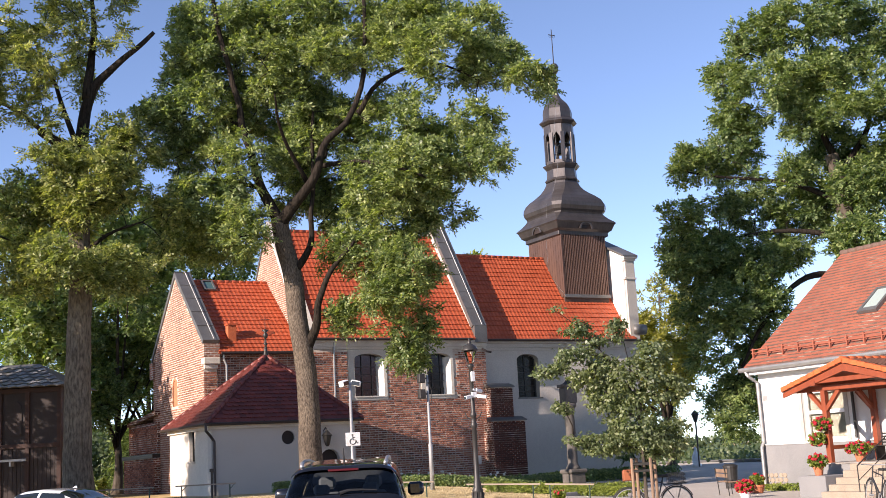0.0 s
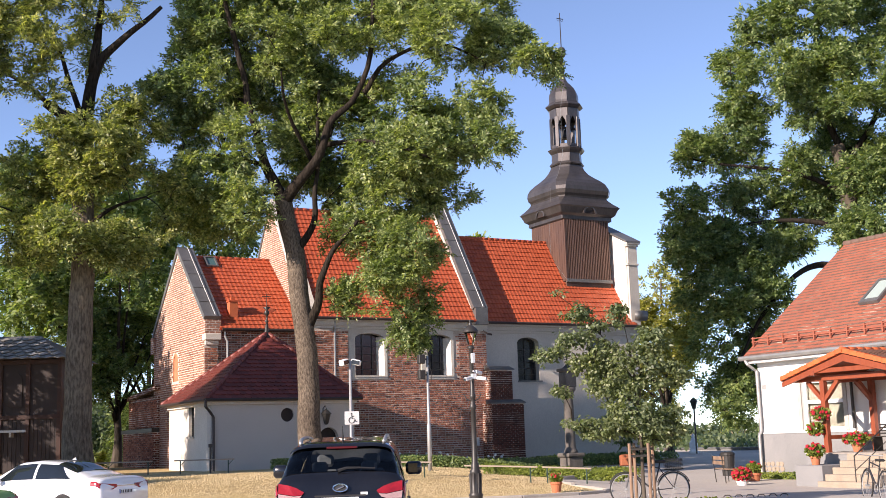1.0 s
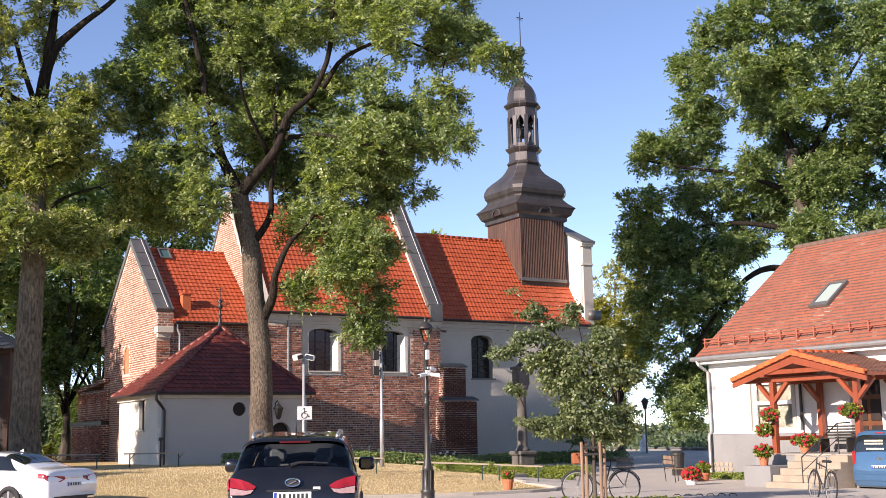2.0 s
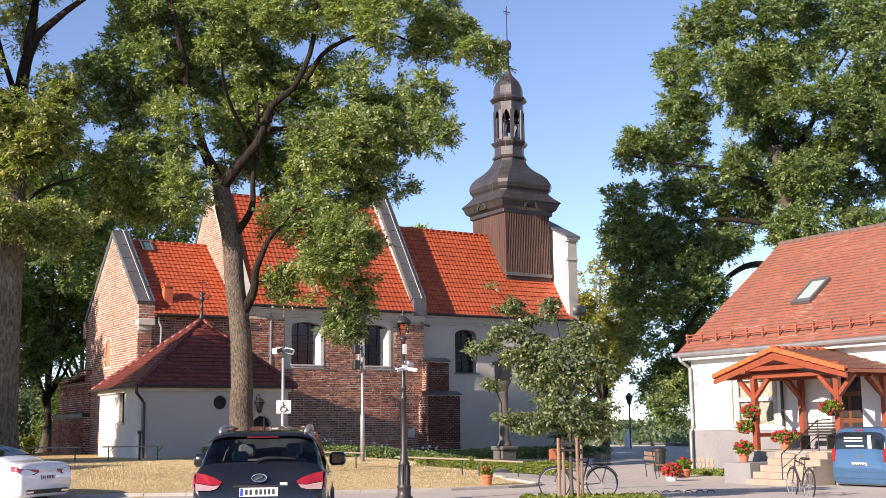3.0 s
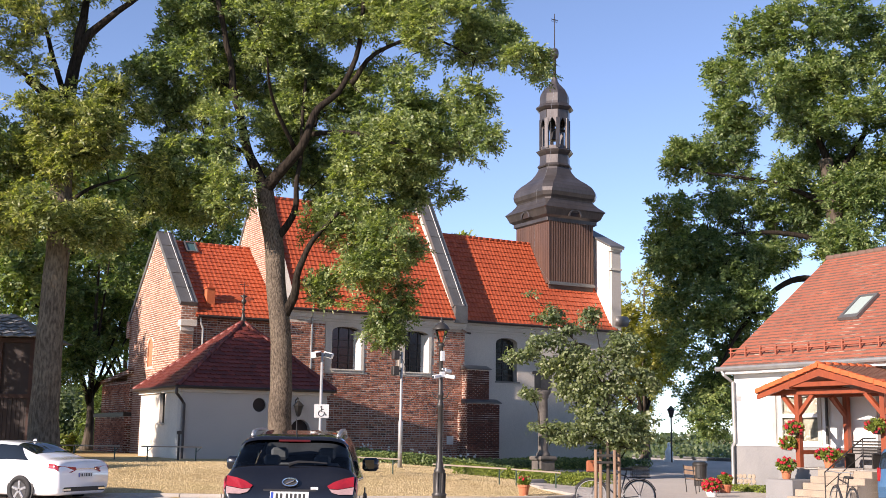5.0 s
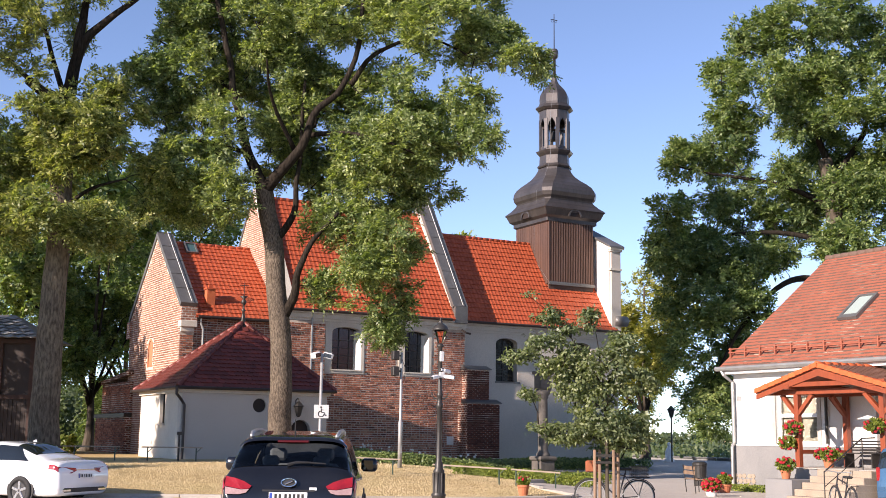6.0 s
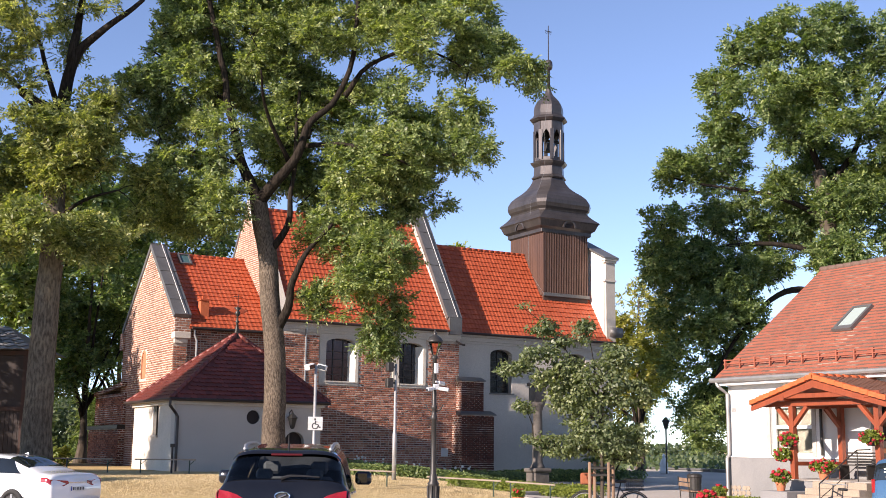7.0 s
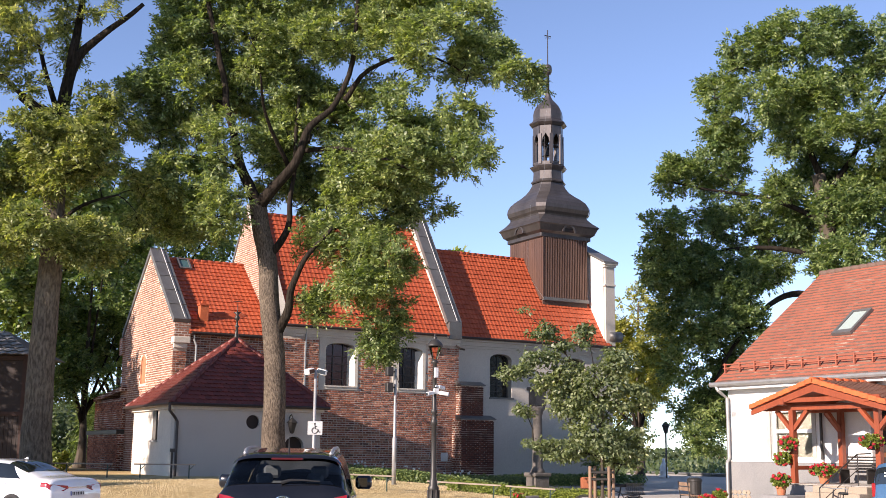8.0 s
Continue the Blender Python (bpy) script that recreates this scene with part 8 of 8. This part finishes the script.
        for y in (0.78, 3.42):
            bm = bmesh.new()
            lathe(bm, [(0.4, -0.02), (0.4, 0.015), (0.3, 0.02)], sides=24)
            part("wheel_arch", bm, TRIM_BLACK, ob, at=Matrix.Translation((sd * 0.9, y, 0.38)) @ Matrix.Rotation(radians(90) * sd, 4, "Y"))
            wheel(ob, sd * 0.83, y, 0.35, 0.22, sd)
        # door seams and handles
        for y in (0.95, 1.95, 2.98):
            part("door_seam", S.patch(y - 0.005, y + 0.005, 2.2, 5.0, 0.002, side=sd, n=8), TRIM_BLACK, ob)
        for y in (1.05, 2.05):
            p = S.at(y, 4.2, sd)
            part("door_handle", bxm(p.x - 0.02, p.x + 0.02, y, y + 0.2, p.z - 0.015, p.z + 0.02, bevel=0.008), CHROME, ob)
    part("bumper", S.patch(0.0, 0.14, 1.2, 3.2, 0.01, side=1, n=8), TRIM_BLACK, ob, smooth=True)
    part("bumper", S.patch(0.0, 0.14, 1.2, 3.2, 0.01, side=-1, n=8), TRIM_BLACK, ob, smooth=True)
    part("bumper_step", bxm(-0.78, 0.78, -0.02, 0.1, 0.5, 0.66, bevel=0.03), paint, ob, smooth=False)
    plate(ob, 0.012, 0.8, bars=7, tilt=-12)
    part("plate_recess", bxm(-0.36, 0.36, 0.03, 0.06, 0.73, 0.89, bevel=0.01), TRIM_BLACK, ob)
    bm = bmesh.new()
    slab(bm, [(0.1 * math.cos(a), 0.98 + 0.05 * math.sin(a)) for a in [2 * math.pi * i / 24 for i in range(24)]], [], lambda u, v: Vector((u, 0.03 + (v - 0.93) * 0.25, v)), (0, 0.03, 0))
    bd = part("badge", bm, TRIM_BLACK, ob, "dark oval badge with a chrome rim")
    bm = bmesh.new()
    tube(bm, [(0.1 * math.cos(a), 0.025 + (0.05 + 0.05 * math.sin(a)) * 0.25, 0.98 + 0.05 * math.sin(a)) for a in [2 * math.pi * i / 24 for i in range(25)]], 0.011, 6, cap=False)
    tube(bm, [(-0.05, 0.035, 0.96), (0.05, 0.035, 1.0)], 0.012, 6)
    part("rim", bm, CHROME, bd, "chrome rim")
    for k in range(2):
        part("model_mark", bxm(0.5, 0.62, 0.045, 0.052, 0.8 - 0.07 * k, 0.835 - 0.07 * k), CHROME, ob)
    part("sticker", bxm(0.28, 0.38, 0.038, 0.046, 0.78, 0.92), PLATE_WHITE, ob)
    bm = bmesh.new()
    tube(bm, [(-0.04, 0.2, 1.2), (0.08, 0.21, 1.235), (0.25, 0.22, 1.235), (0.48, 0.23, 1.22)], [0.026, 0.018, 0.013, 0.009], 6)
    part("wiper", bm, TRIM_BLACK, ob, "black rear wiper")
    bm = bmesh.new()
    tube(bm, [(0.0, 0.8, 1.56), (0.0, 0.72, 1.8)], [0.016, 0.005], 6)
    part("aerial", bm, TRIM_BLACK, ob)
    # seats show through the glass as dark shapes
    return ob


def sedan(pos, heading, col, label, name="sedan_car", k=1.0, bars=7):
    ob = thing(name, label, "car", group="parked cars", at=Matrix.Translation(pos) @ Matrix.Rotation(radians(heading - 90), 4, "Z") @ Matrix.Diagonal((k, k, k, 1)))
    S = Shell([
        (0.0, [(0, 0.3), (0.62, 0.3), (0.78, 0.36), (0.84, 0.5), (0.84, 0.68), (0.8, 0.74), (0.55, 0.78), (0, 0.8)]),
        (0.06, [(0, 0.24), (0.7, 0.24), (0.86, 0.36), (0.9, 0.52), (0.9, 0.78), (0.84, 0.9), (0.58, 0.96), (0, 0.985)]),
        (0.14, [(0, 0.22), (0.74, 0.22), (0.89, 0.36), (0.925, 0.54), (0.925, 0.82), (0.86, 0.96), (0.6, 1.02), (0, 1.04)]),
        (0.55, [(0, 0.2), (0.76, 0.2), (0.9, 0.36), (0.94, 0.56), (0.935, 0.84), (0.86, 0.97), (0.62, 1.05), (0, 1.075)])] + [
        (0.85, [(0, 0.2), (0.76, 0.2), (0.9, 0.36), (0.945, 0.56), (0.935, 0.84), (0.86, 0.98), (0.62, 1.14), (0, 1.17)]),
        (1.5, [(0, 0.2), (0.76, 0.2), (0.9, 0.36), (0.945, 0.56), (0.935, 0.84), (0.86, 0.97), (0.6, 1.36), (0, 1.41)]),
        (2.2, [(0, 0.2), (0.76, 0.2), (0.9, 0.36), (0.945, 0.56), (0.935, 0.83), (0.86, 0.96), (0.6, 1.4), (0, 1.455)]),
        (2.7, [(0, 0.2), (0.76, 0.2), (0.9, 0.36), (0.945, 0.56), (0.93, 0.82), (0.86, 0.95), (0.59, 1.37), (0, 1.43)])] + [
        (3.6, [(0, 0.2), (0.76, 0.2), (0.9, 0.36), (0.94, 0.55), (0.92, 0.8), (0.85, 0.92), (0.62, 1.0), (0, 1.04)]),
        (4.5, [(0, 0.2), (0.74, 0.2), (0.87, 0.36), (0.9, 0.5), (0.87, 0.68), (0.8, 0.76), (0.55, 0.82), (0, 0.86)]),
        (4.94, [(0, 0.25), (0.5, 0.25), (0.66, 0.36), (0.72, 0.45), (0.68, 0.55), (0.6, 0.6), (0.4, 0.63), (0, 0.65)])])
    paint = car_paint(name + "_paint", col)
    part("body", S.body(), paint, ob, smooth=True)
    part("rear_window", S.patch(0.9, 1.48, 5.9, 7, 0.006, both=True, n=12), CAR_GLASS, ob, "dark tinted rear window", smooth=True)
    part("windscreen", S.patch(2.75, 3.5, 5.9, 7, 0.006, both=True, n=12), CAR_GLASS, ob, smooth=True)
    for sd in (-1, 1):
        part("side_window", S.patch(1.0, 2.05, 5.15, 5.92, 0.006, side=sd, n=12, shape=lambda q: (0.95 + 0.4 * q, 2.02)), CAR_GLASS, ob, smooth=True)
        part("side_window", S.patch(2.1, 3.3, 5.15, 5.92, 0.006, side=sd, n=12, shape=lambda q: (2.1, 3.3 - 0.55 * q)), CAR_GLASS, ob, smooth=True)
        bm = bmesh.new()
        pts = [(sd * 0.9, 0.9), (sd * 0.89, 0.78), (sd * 0.5, 0.74), (sd * 0.32, 0.8), (sd * 0.34, 0.86)]
        prism(bm, [Vector((x, 0.005 + 0.3 * max(0, abs(x) - 0.72) + (z - 0.7) * 0.1 - 0.02, z)) for x, z in pts], (0, 0.06, 0))
        part("tail_light", bm, LENS_RED, ob, "red tail light")
        part("tail_light", S.patch(0.05, 0.3, 4.05, 4.7, 0.01, side=sd, n=8), LENS_RED, ob, smooth=True)
        part("exhaust_trim", bxm(sd * 0.62 - 0.14, sd * 0.62 + 0.14, -0.015, 0.04, 0.32, 0.39, bevel=0.015), CHROME, ob)
        p = S.at(3.05, 5.0, sd)
        bm = bmesh.new()
        box(bm, min(sd * 0.9, sd * 1.08), max(sd * 0.9, sd * 1.08), 2.98, 3.12, 0.93, 1.05, bevel=0.04)
        part("mirror", bm, paint, ob, smooth=True)
        for y in (1.08, 4.0):
            bm = bmesh.new()
            lathe(bm, [(0.385, -0.02), (0.385, 0.01), (0.3, 0.015)], sides=24)
            part("wheel_arch", bm, TRIM_BLACK, ob, at=Matrix.Translation((sd * 0.925, y, 0.36)) @ Matrix.Rotation(radians(90) * sd, 4, "Y"))
            wheel(ob, sd * 0.87, y, 0.335, 0.23, sd)
        for y in (1.15, 2.08, 3.3):
            part("door_seam", S.patch(y - 0.004, y + 0.004, 2.2, 5.0, 0.002, side=sd, n=8), TRIM_BLACK, ob)
        for y in (1.3, 2.25):
            p = S.at(y, 4.3, sd)
            part("door_handle", bxm(p.x - 0.02, p.x + 0.02, y, y + 0.2, p.z - 0.015, p.z + 0.02, bevel=0.008), paint, ob)
    part("light_bar", bxm(-0.36, 0.36, 0.0, 0.03, 0.81, 0.83), CHROME, ob)
    part("bumper_insert", bxm(-0.72, 0.72, -0.01, 0.06, 0.3, 0.42, bevel=0.02), TRIM_BLACK, ob)
    plate(ob, -0.002, 0.68, bars=bars, tilt=-6)
    bm = bmesh.new()
    prism(bm, [(-0.01, 1.5, 1.44), (-0.01, 1.62, 1.455), (-0.01, 1.52, 1.5)], (0.02, 0, 0))
    part("aerial", bm, paint, ob)
    return ob


def van(pos, heading):
    ob = thing("van_car", "blue small van with white writing on its rear window", "van", group="parked cars", at=Matrix.Translation(pos) @ Matrix.Rotation(radians(heading - 90), 4, "Z") @ Matrix.Diagonal((1, 0.66, 1, 1)))
    S = Shell([
        (0.0, [(0, 0.32), (0.7, 0.32), (0.84, 0.38), (0.87, 0.5), (0.87, 0.66), (0.85, 0.72), (0.6, 0.73), (0, 0.74)]),
        (0.06, [(0, 0.28), (0.74, 0.28), (0.88, 0.4), (0.905, 0.6), (0.9, 0.95), (0.86, 1.1), (0.72, 1.15), (0, 1.17)]),
        (0.12, [(0, 0.26), (0.76, 0.26), (0.88, 0.4), (0.905, 0.6), (0.9, 0.98), (0.86, 1.14), (0.74, 1.5), (0, 1.54)]),
        (0.2, [(0, 0.25), (0.76, 0.25), (0.89, 0.4), (0.905, 0.6), (0.9, 1.0), (0.86, 1.15), (0.74, 1.72), (0, 1.78)])] + [
        (0.4, [(0, 0.25), (0.76, 0.25), (0.89, 0.4), (0.905, 0.6), (0.9, 1.0), (0.86, 1.15), (0.72, 1.76), (0, 1.82)]),
        (2.6, [(0, 0.25), (0.76, 0.25), (0.89, 0.4), (0.905, 0.6), (0.9, 1.0), (0.86, 1.1), (0.7, 1.72), (0, 1.79)]),
        (3.6, [(0, 0.25), (0.76, 0.25), (0.88, 0.4), (0.9, 0.6), (0.88, 0.92), (0.84, 1.02), (0.66, 1.1), (0, 1.16)]),
        (4.38, [(0, 0.3), (0.5, 0.3), (0.7, 0.4), (0.74, 0.5), (0.7, 0.66), (0.62, 0.74), (0.4, 0.78), (0, 0.8)])])
    paint = car_paint("blue_van_paint", (0.055, 0.13, 0.24), 0.3)
    part("body", S.body(), paint, ob, "metallic blue paint", smooth=True)
    part("rear_window", S.patch(0.072, 0.165, 5.75, 7, 0.01, both=True, n=12), CAR_GLASS, ob, "dark rear window", smooth=True)
    WR = plain("cream_lettering", (0.75, 0.68, 0.5), None, 0.6, bmp=0)
    for z, w0, w1 in ((1.52, -0.48, 0.12), (1.44, -0.48, 0.1), (1.3, -0.42, 0.1)):
        x = w0
        while x < w1:
            q = 0.05 + 0.04 * ((x * 37) % 1)
            part("lettering", bxm(x, x + q, 0.085 + (z - 1.3) * 0.1 - 0.03, 0.09 + (z - 1.3) * 0.1, z - 0.02, z + 0.025), WR, ob)
            x += q + 0.014
    part("emblem", bxm(0.3, 0.42, 0.06, 0.075, 1.24, 1.6), WR, ob)
    for sd in (-1, 1):
        part("tail_light", S.patch(0.05, 0.2, 3.9, 5.55, 0.012, side=sd, n=8), LENS_RED, ob, smooth=True)
        bm = bmesh.new()
        box(bm, min(sd * 0.78, sd * 0.9), max(sd * 0.78, sd * 0.9), 0.02, 0.1, 0.86, 1.24, bevel=0.02)
        part("tail_light", bm, LENS_RED, ob, "tall red tail light")
        part("side_window", S.patch(0.5, 2.6, 5.15, 5.85, 0.006, side=sd, n=10), CAR_GLASS, ob, smooth=True)
        for y in (0.75, 3.4):
            bm = bmesh.new()
            lathe(bm, [(0.37, -0.02), (0.37, 0.01), (0.3, 0.015)], sides=24)
            part("wheel_arch", bm, TRIM_BLACK, ob, at=Matrix.Translation((sd * 0.895, y, 0.35)) @ Matrix.Rotation(radians(90) * sd, 4, "Y"))
            wheel(ob, sd * 0.82, y, 0.315, 0.2, sd)
    part("bumper", bxm(-0.86, 0.86, -0.03, 0.06, 0.42, 0.62, bevel=0.03), paint, ob)
    part("brake_light", bxm(-0.15, 0.15, 0.16, 0.2, 1.72, 1.75), LENS_RED, ob)
    plate(ob, 0.02, 0.8, bars=7, tilt=-4)
    part("handle", bxm(-0.4, 0.4, 0.03, 0.06, 0.9, 0.93, bevel=0.008), paint, ob)
    bm = bmesh.new()
    slab(bm, [(0.06 * math.cos(a), 1.03 + 0.055 * math.sin(a)) for a in [2 * math.pi * i / 16 for i in range(16)]], [], lambda u, v: Vector((u, 0.035, v)), (0, 0.03, 0))
    part("badge", bm, CHROME, ob, "round chrome badge")
    bm = bmesh.new()
    tube(bm, [(-0.1, 0.08, 1.2), (-0.4, 0.075, 1.22)], 0.01, 5)
    part("wiper", bm, TRIM_BLACK, ob)
    return ob


suv()
sedan((6.99, 28.08, -0.1), 128, (0.78, 0.79, 0.8), "white sedan with dark windows and red tail lights")
sedan((2.55, 20.0, 0.0), 112, (0.2, 0.34, 0.1), "light green parked car", "green_car", 0.95)
van((26.94, 21.21, -0.34), 1)
# ---- annexe roof tiles, piece by piece ----
def pantile(tw, th):
    """A flat clay tile with a rounded, thick lower edge."""
    vs, fs = tile_shape(tw, th, 0.034)
    me = bpy.data.meshes.new("annexe_tile")
    me.from_pydata(vs, [], fs)
    me.materials.append(TILE_DARK)
    return me


TWD, THD = 0.25, 0.235
tile_me = pantile(TWD, THD)


def place_tiles(a, b, apex, parent, single=True):
    """Tiles on one triangular slope, in courses from the eave to the tip."""
    spots = []
    a, b = Vector(a), Vector(b)
    A = (b - a).normalized()
    U = apex - (a + A * (apex - a).dot(A))
    H, W = U.length, (b - a).length
    foot = (apex - a).dot(A)
    U.normalize()
    N = A.cross(U)
    for s, t in tile_rows(None, None, None, W, H, TWD, THD):
        f = (t + THD) / H
        if s < foot * f - 0.08 or s + TWD > W - (W - foot) * f + 0.08:
            continue
        if not single:
            spots.append((s, t - 0.05))
            continue
        ob = new("roof_tile", tile_me)
        ob.parent = parent
        loc = a + A * s + U * (t - 0.05) + N * 0.004
        ob.matrix_basis = Matrix(((A.x, U.x, N.x, loc.x), (A.y, U.y, N.y, loc.y), (A.z, U.z, N.z, loc.z), (0, 0, 0, 1)))

    if spots:
        t = new("tiles", tile_mesh("tiles", a, A, U, spots, TWD, THD, TILE_DARK, seed=12))
        t.parent = parent
        tagged(t, kind="stuff")


place_tiles((EX0, EY0, EZ), (EX1, EY0, EZ), APEX, aroof)
place_tiles((EX0, EY1, EZ), (EX0, EY0, EZ), APEX, aroof, False)
for c in ((EX0, EY0, EZ), (EX1, EY0, EZ), (EX0, EY1, EZ)):
    c = Vector(c)
    d = APEX - c
    n = int(d.length / 0.36)
    q = d.to_track_quat("Z", "Y").to_matrix().to_4x4()
    for i in range(n):
        bm = bmesh.new()
        lathe(bm, [(0.09, 0), (0.093, 0.02), (0.08, 0.39)], sides=10)
        part("hip_tile", bm, TILE_DARK, aroof, smooth=True, at=Matrix.Translation(c + d * (i / n)) @ q)


# ---- the bricks of the church walls, laid in courses of stretchers and headers ----
def brick_mix(name, stops):
    """Fired clay whose colour changes from brick to brick."""
    m, nt, p = base_mat(name)
    geo = nt.nodes.new("ShaderNodeNewGeometry")
    col = ramp(nt, geo.outputs["Random Per Island"], stops)
    col = mixc(nt, 1.0, col, ramp(nt, noise_of(nt, 0.5, 4), [(0.35, (0.82, 0.8, 0.8)), (0.65, (1.1, 1.08, 1.06))]), "MULTIPLY")
    f = noise_of(nt, 22, 4, rough=0.7)
    col = mixc(nt, 1.0, col, ramp(nt, f, [(0.3, (0.75,) * 3), (0.7, (1.15,) * 3)]), "MULTIPLY")
    nt.links.new(col, p.inputs["Base Color"])
    p.inputs["Roughness"].default_value = 0.93
    p.inputs["Specular IOR Level"].default_value = 0.2
    bump(nt, p, f, 0.5, 0.01)
    return m


BRICKS_OLD = brick_mix("old_wall_bricks", [(0.0, (0.12, 0.055, 0.042)), (0.12, (0.22, 0.085, 0.056)), (0.5, (0.37, 0.14, 0.085)), (0.85, (0.45, 0.185, 0.115)), (1.0, (0.5, 0.25, 0.17))])
BRICKS_GABLE = brick_mix("gable_wall_bricks", [(0.0, (0.25, 0.12, 0.085)), (0.4, (0.34, 0.17, 0.118)), (0.8, (0.41, 0.215, 0.15)), (1.0, (0.48, 0.28, 0.2))])


def lay_bricks(parent, corner, along, out, width, z0, z1, material, inside=None, seed=1, course=0.1):
    """Stretchers and headers in turn, each a little proud of the mortar, joined into one mesh."""
    r = np.random.RandomState(seed)
    o, a, n = np.array(corner, float), np.array(along, float), np.array(out, float)
    verts, faces = [], []
    up = np.array([0, 0, 1.0])
    for row in range(int((z1 - z0) / course)):
        u, k = (0.0 if row % 2 else -0.13) + r.uniform(-0.02, 0.02), row % 2
        z = z0 + row * course
        while u < width:
            L = (0.265 if k % 2 == 0 else 0.125) * r.uniform(0.96, 1.04)
            a0, a1, h = max(u, 0.0), min(u + L, width), 0.073 * r.uniform(0.94, 1.06)
            u, k = u + L + 0.022, k + 1
            if a1 - a0 < 0.05 or inside and not all(inside(x, y) for x, y in ((a0, z), (a1, z), (a0, z + h), (a1, z + h))):
                continue
            d, tilt, e = 0.012 + r.uniform(-0.005, 0.009), r.uniform(-0.006, 0.006), 0.007
            b = len(verts)
            for x, y, q in ((a0, z, -0.01), (a1, z + tilt, -0.01), (a1, z + h + tilt, -0.01), (a0, z + h, -0.01), (a0 + e, z + e, d), (a1 - e, z + e + tilt, d), (a1 - e, z + h - e + tilt, d), (a0 + e, z + h - e, d)):
                verts.append(o + a * x + n * q + up * y)
            fs = [(4, 5, 6, 7), (0, 1, 5, 4), (1, 2, 6, 5), (2, 3, 7, 6), (3, 0, 4, 7)]
            faces += [tuple(b + j for j in f) for f in fs]
    flip = np.dot(np.cross(a, up), n) < 0
    me = bpy.data.meshes.new("brickwork")
    me.from_pydata([tuple(v) for v in verts], [], [f[::-1] for f in faces] if flip else faces)
    me.materials.append(material)
    ob = new("brickwork", me)
    ob.parent = parent
    tagged(ob, kind="stuff")


def choir_clear(x, z):
    x += 21.6
    return not (21.6 < x < 23.62 and z > 4.28 or 25.31 < x < 27.12 and z > 4.28)


def gable_clear(y, z):
    y += YW
    top = 6.9 + (10.35 - 6.9) * (1 - abs(y - A_MID) / (A_MID - YW))
    return z < top and not (51.6 < y < 52.45 and 4.46 < z < 5.8)


def upper_gable_clear(y, z):
    y += YW
    return z < 7.6 + 5.4 * (1 - abs(y - B_MID) / (B_MID - YW))


walls = {ob.name: ob for ob in church.children}
lay_bricks(walls["choir_wall"], (AX0 + 0.65, YW + 0.12, 0), (1, 0, 0), (0, -1, 0), BX0 - AX0 - 0.66, 3.0, 6.5, BRICKS_OLD, seed=41)
lay_bricks(walls["choir_wall.001"], (21.6, YW, 0), (1, 0, 0), (0, -1, 0), 7.3, 0.4, 6.59, BRICKS_OLD, choir_clear, 42)
lay_bricks(walls["wall_pier"], (BX0, YW - 0.1, 0), (1, 0, 0), (0, -1, 0), 2.2, 0.4, 6.56, BRICKS_OLD, seed=43)
lay_bricks(walls["gable_wall"], (AX0, YW, 0), (0, 1, 0), (-1, 0, 0), A_BACK - YW, 0.4, 10.3, BRICKS_GABLE, gable_clear, 44)
lay_bricks(walls["gable_wall"], (AX0 + 0.01, YW, 0), (1, 0, 0), (0, -1, 0), 0.62, 2.4, 5.78, BRICKS_OLD, seed=48)
lay_bricks(walls["gable_wall.001"], (BX0, YW, 0), (0, 1, 0), (-1, 0, 0), 2 * (B_MID - YW), 6.9, 12.9, BRICKS_GABLE, upper_gable_clear, 45)
lay_bricks(walls["buttress.002"], (AX0 - 0.3, 54.62, 0), (0, 1, 0), (-1, 0, 0), 5.76, 0.4, 2.25, BRICKS_OLD, seed=46)
lay_bricks(walls["buttress.003"], (AX0 - 0.15, 54.62, 0), (0, 1, 0), (-1, 0, 0), 5.26, 2.52, 3.9, BRICKS_OLD, seed=47)

# ---- bricks of the front buttress, each one slightly proud or set back ----
rb = random.Random(17)
BRICK_PIECE = plain("single_old_brick", (0.17, 0.062, 0.042), (0.08, 0.036, 0.028), 0.95, scale=6, fine=30, bmp=0.3, rnd=0.4)
brick_meshes = []
for k, L in enumerate((0.262, 0.125)):
    bmb = bxm(0.0, L, -0.03, 0.05, 0.0, 0.079, bevel=0.007)
    brick_meshes.append((L, finish(bmb, "brick_piece", BRICK_PIECE)))
stages = [o for o in church.children if o.name.startswith("buttress")][:2]
for st, (x0, x1, yf, z0, z1) in zip(stages, ((28.57, 30.34, YW - 0.85, 0.62, 3.1), (28.77, 29.97, YW - 0.5, 3.3, 4.7))):
    z, row = z0, 0
    while z + 0.085 < z1:
        x, k = x0 + 0.01, row % 2
        while x < x1 - 0.1:
            L, me = brick_meshes[1 if (k % 3 == 2 or x + 0.27 > x1) else 0]
            fit = (x1 - x) / L if x1 - x < L + 0.11 else 1.0
            ob = new("brick", me)
            ob.parent = st
            ob.matrix_basis = Matrix.Translation((x, yf + rb.uniform(-0.004, 0.008), z + rb.uniform(-0.004, 0.004))) @ Matrix.Rotation(rb.uniform(-0.012, 0.012), 4, "Y") @ Matrix.Diagonal((fit, 1, 1, 1))
            x += L * fit + 0.018
            k += 1
        z += 0.098
        row += 1
